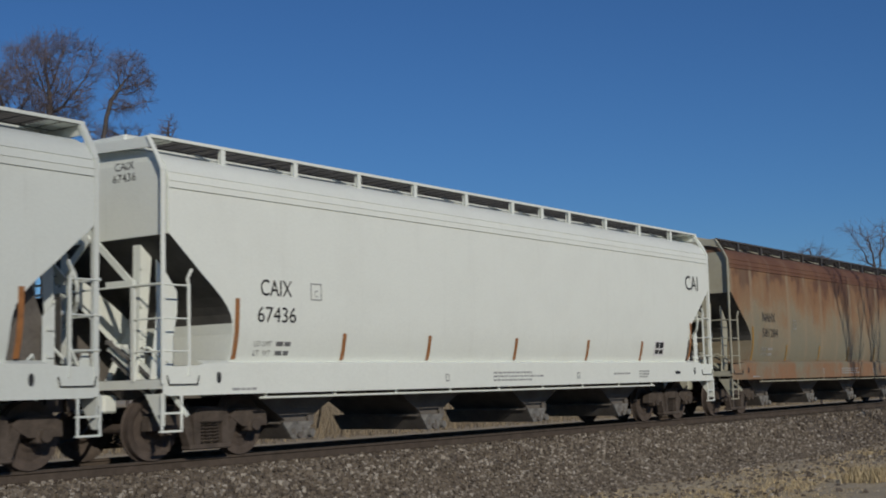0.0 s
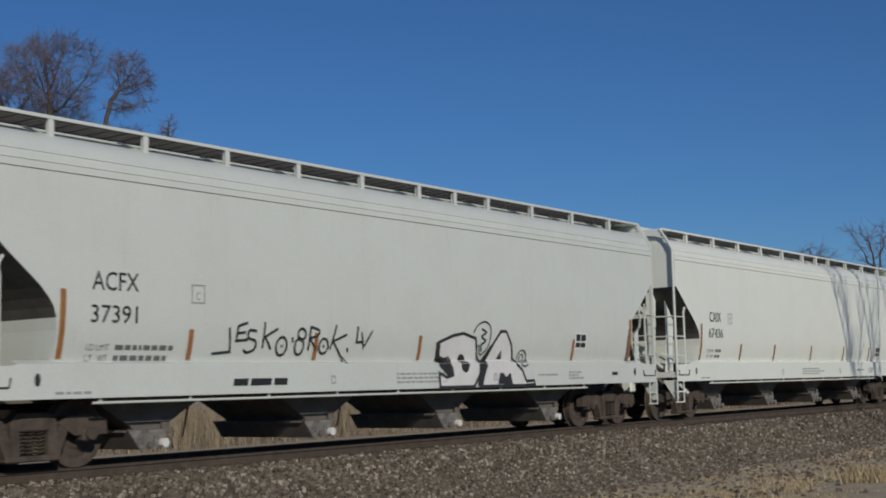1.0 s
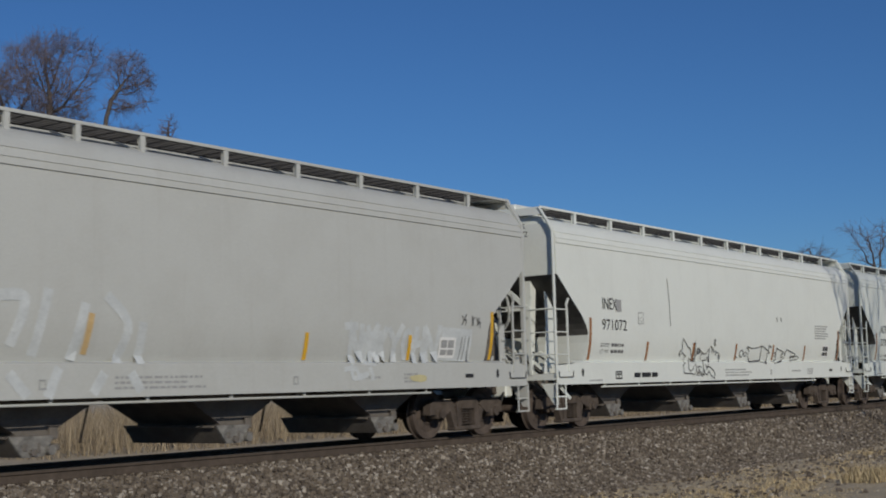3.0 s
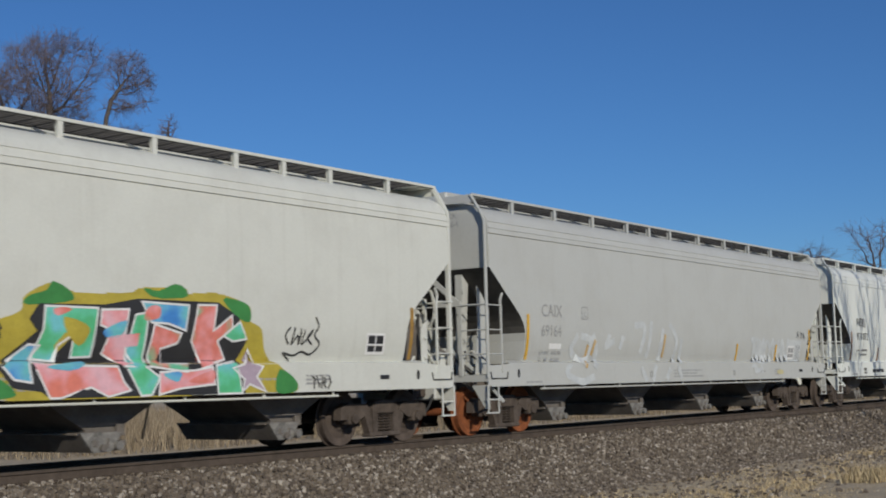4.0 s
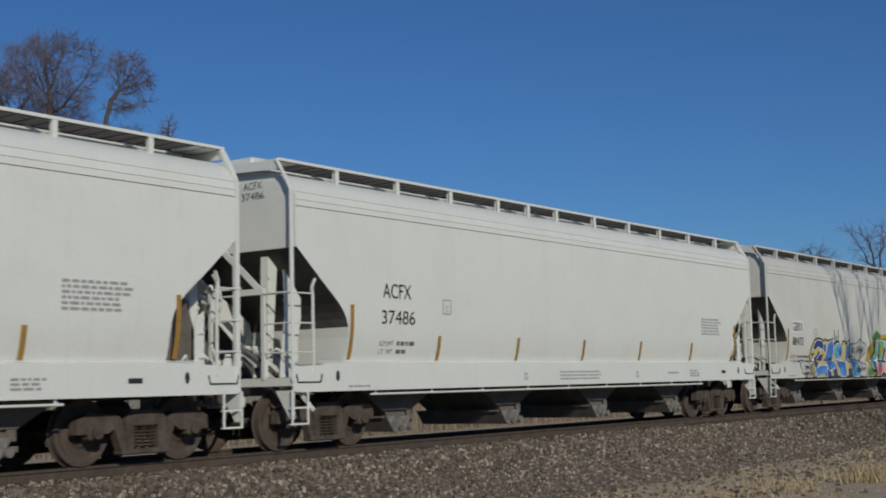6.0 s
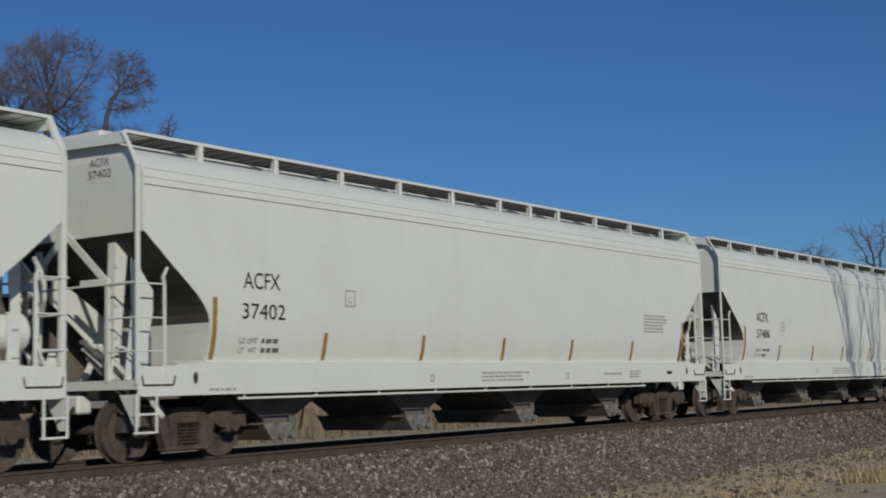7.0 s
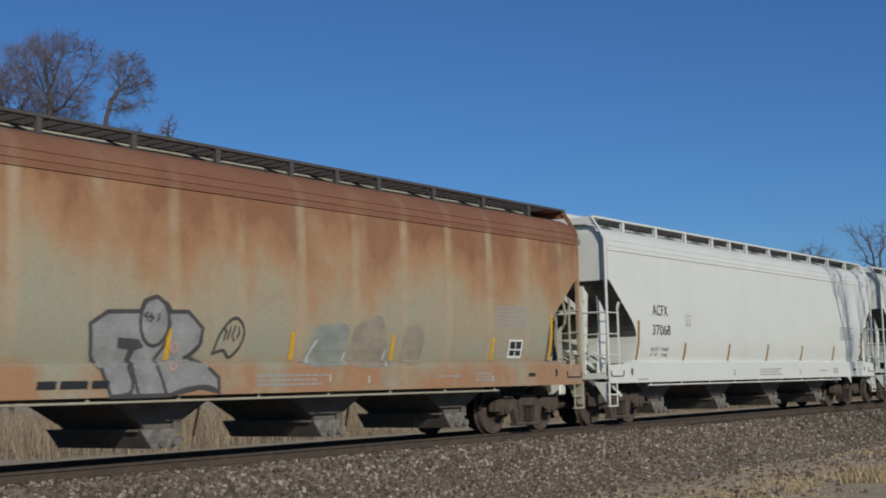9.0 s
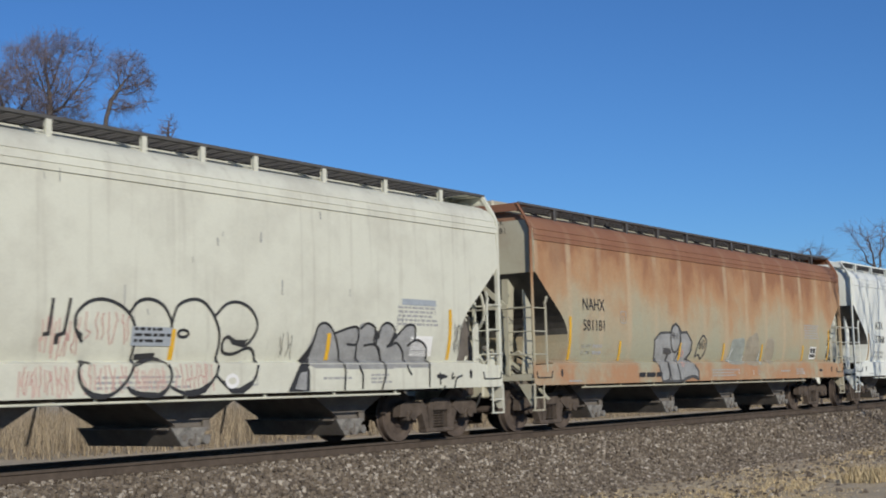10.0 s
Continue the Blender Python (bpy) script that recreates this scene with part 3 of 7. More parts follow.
def mid_gap_filler(bm):
    """An upright plate added down the middle of the end, from the platform to the slope sheet."""
    prism(bm, [(0.04, 1.166), (1.25, 1.166), (1.24, 1.95), (1.06, 2.22), (0.55, 2.70), (0.04, 3.15)], -0.12, -0.10, 1)


def side_gap_filler(bm):
    """A lower upright plate added inboard of the ladder to fill the opening."""
    prism(bm, [(0.30, 1.166), (1.25, 1.166), (1.24, 1.95), (1.06, 2.22), (0.80, 2.44)], 1.28, 1.30, 1)


def near_plate(bm):
    """A narrow upright plate with a rounded shoulder on the end platform."""
    prism(bm, [(0.58, 1.166), (0.76, 1.166), (0.76, 1.98), (0.70, 2.06), (0.57, 2.14)], -1.50, -1.485, 1)
    for z in (1.45, 1.8):
        box(bm, (0.60, -1.53, z), (0.70, -1.50, z + 0.05), 0.006)


def slope_strut(bm):
    """A bent plate that follows the slope sheet down to the platform."""
    prism(bm, [(0.06, 2.70), (0.22, 2.64), (0.77, 2.30), (1.05, 2.10), (1.20, 1.20), (1.10, 1.166), (0.87, 1.62), (0.22, 2.17), (0.06, 2.30)], 0.40, 0.415, 1)
    prism(bm, [(0.50, 1.166), (0.62, 1.166), (1.02, 1.90), (0.96, 2.0)], 0.30, 0.315, 1)


def valve_bracket(bm):
    """A dark plate added to block the sky between cars, a brake valve on it, upright on the platform."""
    box(bm, (0.05, -1.36, 1.166), (0.065, -0.30, 2.30))
    box(bm, (0.065, -0.80, 1.45), (0.20, -0.45, 1.85), 0.02)
    rod(bm, (0.20, -0.62, 1.65), (0.26, -0.62, 1.65), 0.10, sides=14)


def end_platform(bm):
    """The open grating floor over the coupler pocket."""
    for k in range(15):
        box(bm, (0.03 + k * 0.082, -1.56, 1.14), (0.06 + k * 0.082, 1.56, 1.165))
    for y in (-1.5, -0.75, 0.0, 0.75, 1.5):
        box(bm, (0.03, y - 0.02, 1.12), (1.26, y + 0.02, 1.14))


def brake_gear(bm):
    """Valves, levers, chains and pipes on the end platform."""
    rod(bm, (0.62, -1.00, 1.40), (0.62, -0.30, 1.40), 0.15, sides=18)
    for y in (-1.0, -0.3):
        rod(bm, (0.62, y - 0.03, 1.40), (0.62, y + 0.03, 1.40), 0.165, sides=18)
    # the long rods that fan out from the bell crank
    for k, (y0, y1, z1) in enumerate(((-1.38, -0.55, 1.98), (-1.20, -0.30, 1.82), (-1.02, -0.05, 1.66), (-0.75, 0.30, 1.55))):
        rod(bm, (0.05 + 0.06 * k, y0, 1.19), (0.26 + 0.05 * k, y1, z1), 0.022)
        box(bm, (0.22 + 0.05 * k, y1 - 0.04, z1 - 0.05), (0.31 + 0.05 * k, y1 + 0.04, z1 + 0.05), 0.012)
    # curved lever from the ladder head down to the platform
    chain(bm, [(0.21, -1.32, 2.70), (0.13, -1.31, 2.60), (0.06, -1.30, 2.40), (0.02, -1.25, 2.22), (-0.06, -1.10, 2.08), (-0.08, -0.85, 1.95)], 0.03)
    chain(bm, [(0.08, -0.75, 1.2), (0.12, -0.6, 1.62), (0.3, -0.3, 1.72), (0.5, 0.2, 1.40), (0.6, 0.6, 1.22)], 0.022)
    chain(bm, [(0.05, 0.1, 1.2), (0.05, 0.05, 2.0), (0.06, 0.3, 2.4)], 0.018)
    chain(bm, [(0.02, -1.1, 1.3), (0.05, -0.5, 1.45), (0.05, 0.4, 1.35), (0.05, 1.1, 1.5)], 0.02)
    box(bm, (0.1, 0.25, 1.166), (0.5, 0.65, 1.5), 0.03)
    box(bm, (0.80, -1.34, 1.166), (0.98, -1.14, 1.34), 0.02)
    chain(bm, [(0.95, -1.36, 1.2), (0.92, -1.40, 1.42), (0.82, -1.38, 1.50), (0.72, -1.30, 1.36)], 0.02)
    prism(bm, [(-0.06, 1.19), (0.22, 1.19), (0.10, 1.52), (0.0, 1.52)], -1.46, -1.44, 1)
    rod(bm, (-0.04, -1.40, 1.42), (-0.04, 0.9, 1.24), 0.022)
    box(bm, (-0.10, -1.46, 1.20), (0.0, -1.22, 1.34), 0.015)
    for k in range(4):
        bar(bm, (0.02, -1.35 + k * 0.3, 1.19), (-0.06 - k * 0.05, -1.0 + k * 0.32, 1.62 - k * 0.1), 0.03, 0.045)
    bmesh.ops.transform(bm, matrix=Matrix.Diagonal((-1, 1, 1, 1)), verts=bm.verts)


def brake_wheel(bm):
    seg = 20
    for k in range(seg):
        a, b = 2 * math.pi * k / seg, 2 * math.pi * (k + 1) / seg
        rod(bm, (0, 0.27 * math.cos(a), 0.27 * math.sin(a)), (0, 0.27 * math.cos(b), 0.27 * math.sin(b)), 0.014, sides=6)
    for k in range(4):
        a = math.pi * k / 2 + 0.4
        rod(bm, (0.02, 0, 0), (0, 0.27 * math.cos(a), 0.27 * math.sin(a)), 0.012, sides=6)
    rod(bm, (0.12, 0, 0), (-0.02, 0, 0), 0.04)


def reservoir(bm):
    rod(bm, (0.15, -1.15, 1.78), (0.80, -1.15, 1.78), 0.27, sides=24)
    for x0, x1 in ((0.06, 0.15), (0.80, 0.89)):
        rod(bm, (x0, -1.15, 1.78), (x1, -1.15, 1.78), 0.18 if x0 < 0.1 else 0.27, 0.27 if x0 < 0.1 else 0.18, sides=24)


def edge_pipe(bm):
    rod(bm, (-7.1, -1.53, 0.865), (5.95, -1.53, 0.855), 0.019)
    for k in range(9):
        box(bm, (-7.0 + k * 1.6, -1.545, 0.86), (-6.96 + k * 1.6, -1.52, 0.94))


def brake_rod(bm):
    bar(bm, (-0.05, -0.2, 0.30), (0.10, -0.2, 0.86), 0.03, 0.02)


# roof walkway posts of the two kinds of car
POSTS = (-7.62, -6.0, -4.39, -2.79, -1.17, 0.46, 1.59, 2.71, 4.33, 5.96, 7.62)
POSTS_EVEN = (-7.43, -5.82, -4.21, -2.59, -0.98, 0.63, 2.27, 3.9, 4.97, 6.1, 7.65)


def hopper_car(spec, spin):
    """A four-bay covered hopper car, its middle over its origin on top of the rail."""
    tone, end, walk_tone, post_tone = spec["body"], spec.get("end", spec["body"]), spec.get("edge", spec["body"]), spec.get("post", spec["body"])
    car = new("covered_hopper_car")
    car.empty_display_size = 1.0
    tagged(car, spec["label"], "freight car", "covered hopper cars of the train")
    part("body", body_shape(), tone, car)
    flip = 180 if spec.get("flip") else 0
    for turn in (0, 180):
        r = pose(0, 0, 0, 0, 0, turn)
        part("side_sill", shape("side_sill", side_sill), tone, car, "", r)
        part("roof_walkway", shape("roof_walkway", walkway), GRATE, car, "grey steel grating walkway", r)
        part("walkway_edge", shape("walkway_edge", walk_edge), walk_tone, car, "", r)
        for x in spec.get("posts", POSTS):
            part("walkway_post", shape("walkway_post", post), post_tone, car, "", pose(x if flip == turn else -x, 0, 0) if turn == 0 else pose(-x if flip == turn else x, 0, 0, 0, 0, 180))
    part("roof_hatch", shape("roof_hatch", hatch), end, car)
    for x in (-5.62, -1.98, 1.66, 5.30):
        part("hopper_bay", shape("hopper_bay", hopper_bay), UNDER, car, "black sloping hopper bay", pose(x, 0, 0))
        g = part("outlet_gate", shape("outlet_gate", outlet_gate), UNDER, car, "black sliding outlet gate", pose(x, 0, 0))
        part("gate_end", shape("gate_end", gate_end), spec.get("gate", GATE), g, "bare metal end frame")
        part("gate_end", shape("gate_end", gate_end), spec.get("gate", GATE), g, "bare metal end frame", pose(0, 0, 0, 0, 0, 180))
        part("outlet_pipe", shape("outlet_pipe", pipe_cap), LABEL if spec.get("cap") else GATE, g, "pale capped outlet pipe")
    for x in (-4.25, -0.60, 3.05):
        part("brake_rod", shape("brake_rod", brake_rod), UNDER, car, "", pose(x, 0, 0))
    part("centre_sill", shape("centre_sill", lambda b: box(b, (-9.0, -0.25, 0.88), (9.0, 0.25, 1.10))), UNDER, car)
    part("edge_pipe", shape("edge_pipe", edge_pipe), end, car)
    for turn in (0, 180):
        def at(x, y=0.0, z=0.0, k=0):
            return pose(0, 0, 0, 0, 0, turn) @ pose(x, y, z, 0, 0, k)
        mirror = Matrix.Diagonal((1, -1, 1, 1))
        part("end_beam", shape("end_beam", end_beam), spec.get("corner", end), car, "", at(-9.08 if turn == 0 else -9.03))
        part("end_sill", shape("end_sill", end_sill), end, car, "", at(-9.08))
        part("end_platform", shape("end_platform", end_platform), GRATE, car, "dark steel grating platform", at(-9.08))
        part("end_plate", shape("end_plate", end_plate), end, car, "", at(0))
        # shade under the overhang is put into this sheet's colour
        part("slope_sheet", shape("slope_sheet", slope_sheet), SLOPE_SHADE, car, "sooty dark slope sheet", at(0))
        part("handrail", shape("handrail", handrail), end, car, "", at(-9.10))
        part("end_brace", shape("end_brace", brace), end, car, "", at(-9.04))
        part("slope_strut", shape("slope_strut", slope_strut), end, car, "", at(-9.02))
        part("coupler", shape("coupler", coupler), TRUCK, car, "rusty knuckle coupler", at(-8.98, 0, 0, 180))
        part("air_hose", shape("air_hose", air_hose), RUBBER, car, "black rubber brake hose", at(-8.98, 0, 0, 180))
        for side in (1, -1):
            # both corners of this end; the second is the mirror image, built as its own mesh
            def sided(key, build):
                def made(b):
                    build(b)
                    if side < 0:
                        bmesh.ops.transform(b, matrix=mirror, verts=b.verts)
                return shape(key + ("_r" if side < 0 else ""), made)
            part("corner_post", sided("corner_post", corner_post), spec.get("corner", end), car, "", at(-9.08 if turn == 0 else -9.03))
            part("ladder_post", sided("ladder_post", ladder_post), end, car, "", at(-8.60))
            part("end_ladder", sided("end_ladder", end_ladder), end, car, "", at(-9.08))
            for z in (1.55, 2.01, 2.48):
                part("rung", sided("side_rung", side_rung), end, car, "", at(-9.08, 0, z))
                part("rung", sided("end_rung", end_rung), end, car, "", at(-9.09, 0, z))
            part("centre_column", sided("centre_column", centre_column), end, car, "", at(-8.98))
            if turn == 0:
                part("end_web", sided("slope_rib", slope_rib), end, car, "", at(-9.02))
                if side < 0:
                    # dark plate added to block the sky seen under the slope sheet
                    part("end_gap_filler", shape("far_gap_filler", far_gap_filler), UNDER, car, "black grimy bulkhead plate", at(-9.02))
            else:
                if side > 0:
                    # two dark plates added so that the opening at this end stays dark
                    part("end_gap_filler", shape("end_gap_filler", mid_gap_filler), UNDER, car, "black grimy bulkhead plate", at(-9.02))
                    part("side_gap_filler", shape("side_gap_filler", side_gap_filler), UNDER, car, "black grimy bulkhead plate", at(-9.02))
                part("end_web", sided("near_plate", near_plate), end, car, "", at(-9.02))
            part("gusset", sided("gusset", gusset), end, car, "", at(-9.06))
            part("stirrup_step", sided("stirrup", stirrup), end, car, "", at(-9.10))
            part("tread_pocket", sided("sill_pocket", sill_pocket), BLACK, car, "", at(-8.72))
            part("jacking_hole", sided("sill_hole", sill_hole), BLACK, car, "dark oval jacking hole", at(-8.02))
        truck(car, -7.7 if turn == 0 else 7.7, spec.get("wheel", WHEEL) if turn == 0 else WHEEL, spin)
    for k, (lx, ly, lz) in enumerate(((-9.0, 0.0, 0.0), (-8.93, 0.13, -0.08), (-8.99, -0.16, -0.03), (-8.86, 0.30, -0.16), (-8.95, 0.22, 0.05), (-8.80, -0.26, -0.22))):
        part("brake_lever", shape("brake_lever", brake_lever), end if k % 3 else GATE, car, "", pose(lx, ly, lz, 3.0 * k))
    part("brake_pipe", shape("brake_pipe", brake_pipe), end, car, "", pose(-9.0, 0, 0))
    part("brake_pipe", shape("brake_pipe", brake_pipe), GRATE, car, "", pose(-8.90, 0.25, 0))
    tagged(part("brake_gear", shape("brake_gear", brake_gear), end, car, "jumble of brake levers and pipes", pose(9.02, 0, 0)), kind="stuff")
    # added plate that closes the see-through gap at this end
    part("valve_bracket", shape("valve_bracket", valve_bracket), GRATE, car, "grimy valve bracket", pose(0, 0, 0, 0, 0, 180) @ pose(-9.05, 1.22, 0))
    part("brake_wheel", shape("brake_wheel", brake_wheel), end, car, "", pose(9.16, -0.62, 2.1))
    if spec.get("tank"):
        part("air_reservoir", shape("air_reservoir", reservoir), end, car, "white cylindrical air reservoir", pose(7.85, 0, 0))
    return car


SPEED = 16.375
# the train's lead over a quite even speed, in metres, as it eases and picks up
LEAD = [(0.0, -0.27), (0.5, -0.12), (1.0, -0.51), (1.5, -0.39), (2.0, -0.23), (2.5, -0.16), (3.25, 0.0), (4.0, 0.14), (4.5, 0.22), (5.0, 0.26), (5.75, 0.33),
        (6.5, 0.38), (7.0, 0.39), (7.5, 0.38), (8.0, 0.36), (8.5, 0.33), (9.0, 0.21), (9.5, 0.14), (10.0, 0.10)]
WHITE_LABEL = "white steel four-bay covered hopper car with black stencils"
CARS = [
    dict(x=41.08, body=RUST_DARK, edge=GRATE, post=GRATE, end=BEIGE, mark="NAHX", number="581284", tape=OCHRE, label="brown rusted four-bay covered hopper car leading the train"),
    dict(x=21.71, body=BRIGHT_WHITE, mark="CAIX", number="67436", tape=ORANGE, label="white covered hopper car with black CAI lettering at one end"),
    dict(x=2.44, body=SOFT_WHITE, mark="ACFX", number="37391", tape=ORANGE, cap=True, label="white covered hopper car with black tag and outlined graffiti"),
    dict(x=-16.85, body=WHITE, mark="INEX", number="971072", tape=ORANGE, label="white covered hopper car with thin outline graffiti"),
    dict(x=-36.14, body=GREY, mark="CAIX", number="69164", tape=YELLOW, wheel=WHEEL_ORANGE, flip=True, label="grey covered hopper car with faded white graffiti"),
    dict(x=-55.44, body=WHITE_GREY, mark="GBRX", number="88432", tape=OCHRE, posts=POSTS_EVEN, label="off-white covered hopper car with blue and pink graffiti"),
    dict(x=-74.73, body=WHITE, mark="ACFX", number="37486", tape=OCHRE, tank=True, flip=True, label=WHITE_LABEL),
    dict(x=-94.03, body=WHITE, mark="ACFX", number="37402", tape=OCHRE, label=WHITE_LABEL),
    dict(x=-113.37, body=WHITE, mark="ACFX", number="37068", tape=OCHRE, tank=True, flip=True, label=WHITE_LABEL),
    dict(x=-132.70, body=RUST, corner=RUST, edge=GRATE, post=GRATE, end=BEIGE, mark="NAHX", number="581181", tape=YELLOW, label="rust-streaked tan covered hopper car with grey graffiti"),
    dict(x=-152.03, body=CREAM, edge=GRATE, mark="", number="", tape=YELLOW, label="dirty cream covered hopper car with bubble graffiti"),
]
SPIN = []
for spec in CARS:
    spec["car"] = hopper_car(spec, SPIN)


# ---- writing and paint on the cars ----
def spray(name, tone, var=0.25):
    return plain(name, tone, 0.55, 0.0, var, 3.0)


def blend(name, one, two, three):
    """Spray colours misted into one another."""
    m = Mat(name, 0.5)
    c = m.ramp(m.noise(2.4, 2, 0.45), [(0.38, one), (0.50, two), (0.64, three)])
    return m.done(m.mix(1.0, c, m.ramp(m.noise(14, 4, 0.6), [(0.3, 0.86), (0.7, 1.0)]), "MULTIPLY"))


SPRAY_BLACK, SPRAY_WHITE = spray("black_spray_paint", (0.035, 0.035, 0.037)), spray("white_spray_paint", (0.76, 0.76, 0.75), 0.12)
SPRAY_PALE, SPRAY_GREY = spray("pale_grey_spray_paint", (0.56, 0.57, 0.56), 0.15), spray("mid_grey_spray_paint", (0.37, 0.375, 0.37), 0.40)
SPRAY_DARKGREY = spray("dark_grey_spray_paint", (0.085, 0.082, 0.08))
SPRAY_NAVY, SPRAY_BLUE, SPRAY_SKY = spray("navy_spray_paint", (0.035, 0.07, 0.22)), blend("blue_spray_paint", (0.035, 0.12, 0.42), (0.06, 0.21, 0.58), (0.11, 0.33, 0.68)), blend("sky_blue_spray_paint", (0.06, 0.24, 0.60), (0.14, 0.42, 0.66), (0.16, 0.52, 0.55))
SPRAY_YELLOW, SPRAY_OLIVE = spray("pale_yellow_spray_paint", (0.66, 0.56, 0.20)), spray("mustard_spray_paint", (0.52, 0.42, 0.06))
SPRAY_GREEN, SPRAY_MINT = spray("green_spray_paint", (0.06, 0.27, 0.07)), blend("mint_spray_paint", (0.10, 0.48, 0.22), (0.14, 0.58, 0.36), (0.18, 0.56, 0.60))
SPRAY_PINK, SPRAY_RED, SPRAY_LILAC = blend("pink_spray_paint", (0.74, 0.22, 0.16), (0.80, 0.33, 0.34), (0.78, 0.45, 0.50)), blend("coral_spray_paint", (0.14, 0.52, 0.32), (0.72, 0.20, 0.15), (0.80, 0.34, 0.34)), spray("lilac_spray_paint", (0.48, 0.38, 0.46))
SPRAY_FADEDRED, SPRAY_FADEDBLUE = spray("faded_red_spray_paint", (0.57, 0.37, 0.33)), spray("faded_blue_spray_paint", (0.34, 0.365, 0.325), 0.35)
SPRAY_FADEDGREY, SPRAY_FADEDWHITE = spray("faded_grey_spray_paint", (0.37, 0.325, 0.245), 0.3), spray("faded_white_spray_paint", (0.62, 0.65, 0.65), 0.25)
SPRAY_FADEDYELLOW, SPRAY_FADEDORANGE = spray("faded_yellow_spray_paint", (0.60, 0.54, 0.30)), spray("faded_orange_spray_paint", (0.60, 0.42, 0.20))
PATCH = plain("blue_grey_overpaint", (0.36, 0.40, 0.44), 0.6, 0.0, 0.2, 6.0)


def on_side(x, z, lift):
    return (x, -skin(z) - lift, z)


def rounded(pts, closed, steps=5):
    """A smooth curve through the points (Catmull-Rom)."""
    n, out = len(pts), []
    for i in range(n if closed else n - 1):
        p = [Vector(pts[(i + k) % n] if closed else pts[min(max(i + k, 0), n - 1)]) for k in (-1, 0, 1, 2)]
        for s in range(steps):
            t = s / steps
            out.append(0.5 * (2 * p[1] + (p[2] - p[0]) * t + (2 * p[0] - 5 * p[1] + 4 * p[2] - p[3]) * t * t + (3 * p[1] - p[0] - 3 * p[2] + p[3]) * t ** 3))
    return out + ([] if closed else [Vector(pts[-1])])


class Piece:
    """Paint on a car's side, gathered by material; each becomes one thin mesh under the first."""

    def __init__(self, car, label, name="graffiti"):
        self.car, self.label, self.name, self.data, self.turn = car, label, name, {}, 0

    def quad(self, mat, lift, corners):
        fine = self.name.endswith("stencil") or self.name == "rust_marks"
        v, f = self.data.setdefault((mat.name, 0 if fine else self.turn), ([], []))
        k = len(v)
        v.extend(on_side(x, z, lift) for x, z in corners)
        f.append(tuple(range(k, k + len(corners))))

    def finish(self):
        top = None
        for (tone, turn), (v, f) in self.data.items():
            me = bpy.data.meshes.new(self.name)
            me.from_pydata(v, [], f)
            bm = bmesh.new()
            bm.from_mesh(me)
            bmesh.ops.remove_doubles(bm, verts=bm.verts, dist=0.0003)
            for face in bm.faces:
                if face.normal.y > 0:
                    face.normal_flip()
            bm.to_mesh(me)
            bm.free()
            ob = part(self.name if top is None else "paint_stroke", me, bpy.data.materials[tone], top or self.car, self.label if top is None else "")
            if self.name.endswith("stencil") or self.name == "rust_marks":
                tagged(ob, kind="stuff")
            top = top or ob


PIECES = []
CAR = dict(zip(("N284", "CAIX", "A391", "INEX", "C164", "GBRX", "A486", "A402", "A068", "N181", "LAST"), CARS))


def piece(key, label, name="graffiti"):
    PIECES.append(Piece(CAR[key]["car"], label, name))
    return PIECES[-1]


def lift_of(layer):
    return 0.004 + 0.0022 * layer


def stroke(g, mat, layer, width, closed, smooth, pts):
    """A painted line of about even width, one mitred ribbon that follows the curve of the side."""
    g.turn += 1
    p = rounded(pts, closed) if smooth else [Vector(q) for q in pts]
    q = [p[0]]
    for a, b in zip(p, p[1:] + (p[:1] if closed else [])):
        k = max(1, int((b - a).length / 0.12))
        q += [a.lerp(b, (i + 1) / k) for i in range(k) if (a.lerp(b, (i + 1) / k) - q[-1]).length > 1e-4]
    if closed and (q[-1] - q[0]).length < 1e-3:
        q.pop()
    n = len(q)
    if n < 2:
        return
    left, right = [], []
    for i in range(n):
        before = q[i] - q[i - 1] if i or closed else q[1] - q[0]
        after = q[(i + 1) % n] - q[i] if i < n - 1 or closed else q[i] - q[i - 1]
        u = before.normalized() + after.normalized()
        u = u.normalized() if u.length > 0.2 else after.normalized()
        stretch = min(1.8, 1.0 / max(0.4, abs(u.dot(after.normalized()))))
        off = Vector((-u.y, u.x)) * width / 2 * stretch
        tip = Vector((0, 0)) if closed or 0 < i < n - 1 else u * width * 0.3 * (1 if i else -1)
        left.append(q[i] + off + tip)
        right.append(q[i] - off + tip)
    lift = lift_of(layer) + 0.0004 * (g.turn % 5)
    for i in range(n if closed else n - 1):
        j = (i + 1) % n
        g.quad(mat, lift, [left[i], left[j], right[j], right[i]])


def fill(g, mat, layer, smooth, pts):
    """A painted patch, laid in level strips that follow the curve of the side."""
    g.turn += 1
    p = rounded(pts, True) if smooth else [Vector(q) for q in pts]
    lo, hi = min(q.y for q in p), max(q.y for q in p)
    n = max(2, int((hi - lo) / 0.02))

    def cuts(z):
        c = []
        for a, b in zip(p, p[1:] + p[:1]):
            if (a.y <= z) != (b.y <= z):
                c.append(a.x + (b.x - a.x) * (z - a.y) / (b.y - a.y))
        return sorted(c)

    for i in range(n):
        z0, z1 = lo + (hi - lo) * i / n, lo + (hi - lo) * (i + 1) / n
        e = (z1 - z0) * 0.02
        a, b, m = cuts(z0 + e), cuts(z1 - e), cuts((z0 + z1) / 2)
        if not len(a) == len(b) == len(m):
            a = b = m
        for k in range(0, len(m) - 1, 2):
            g.quad(mat, lift_of(layer), [(a[k], z0), (a[k + 1], z0), (b[k + 1], z1), (b[k], z1)])


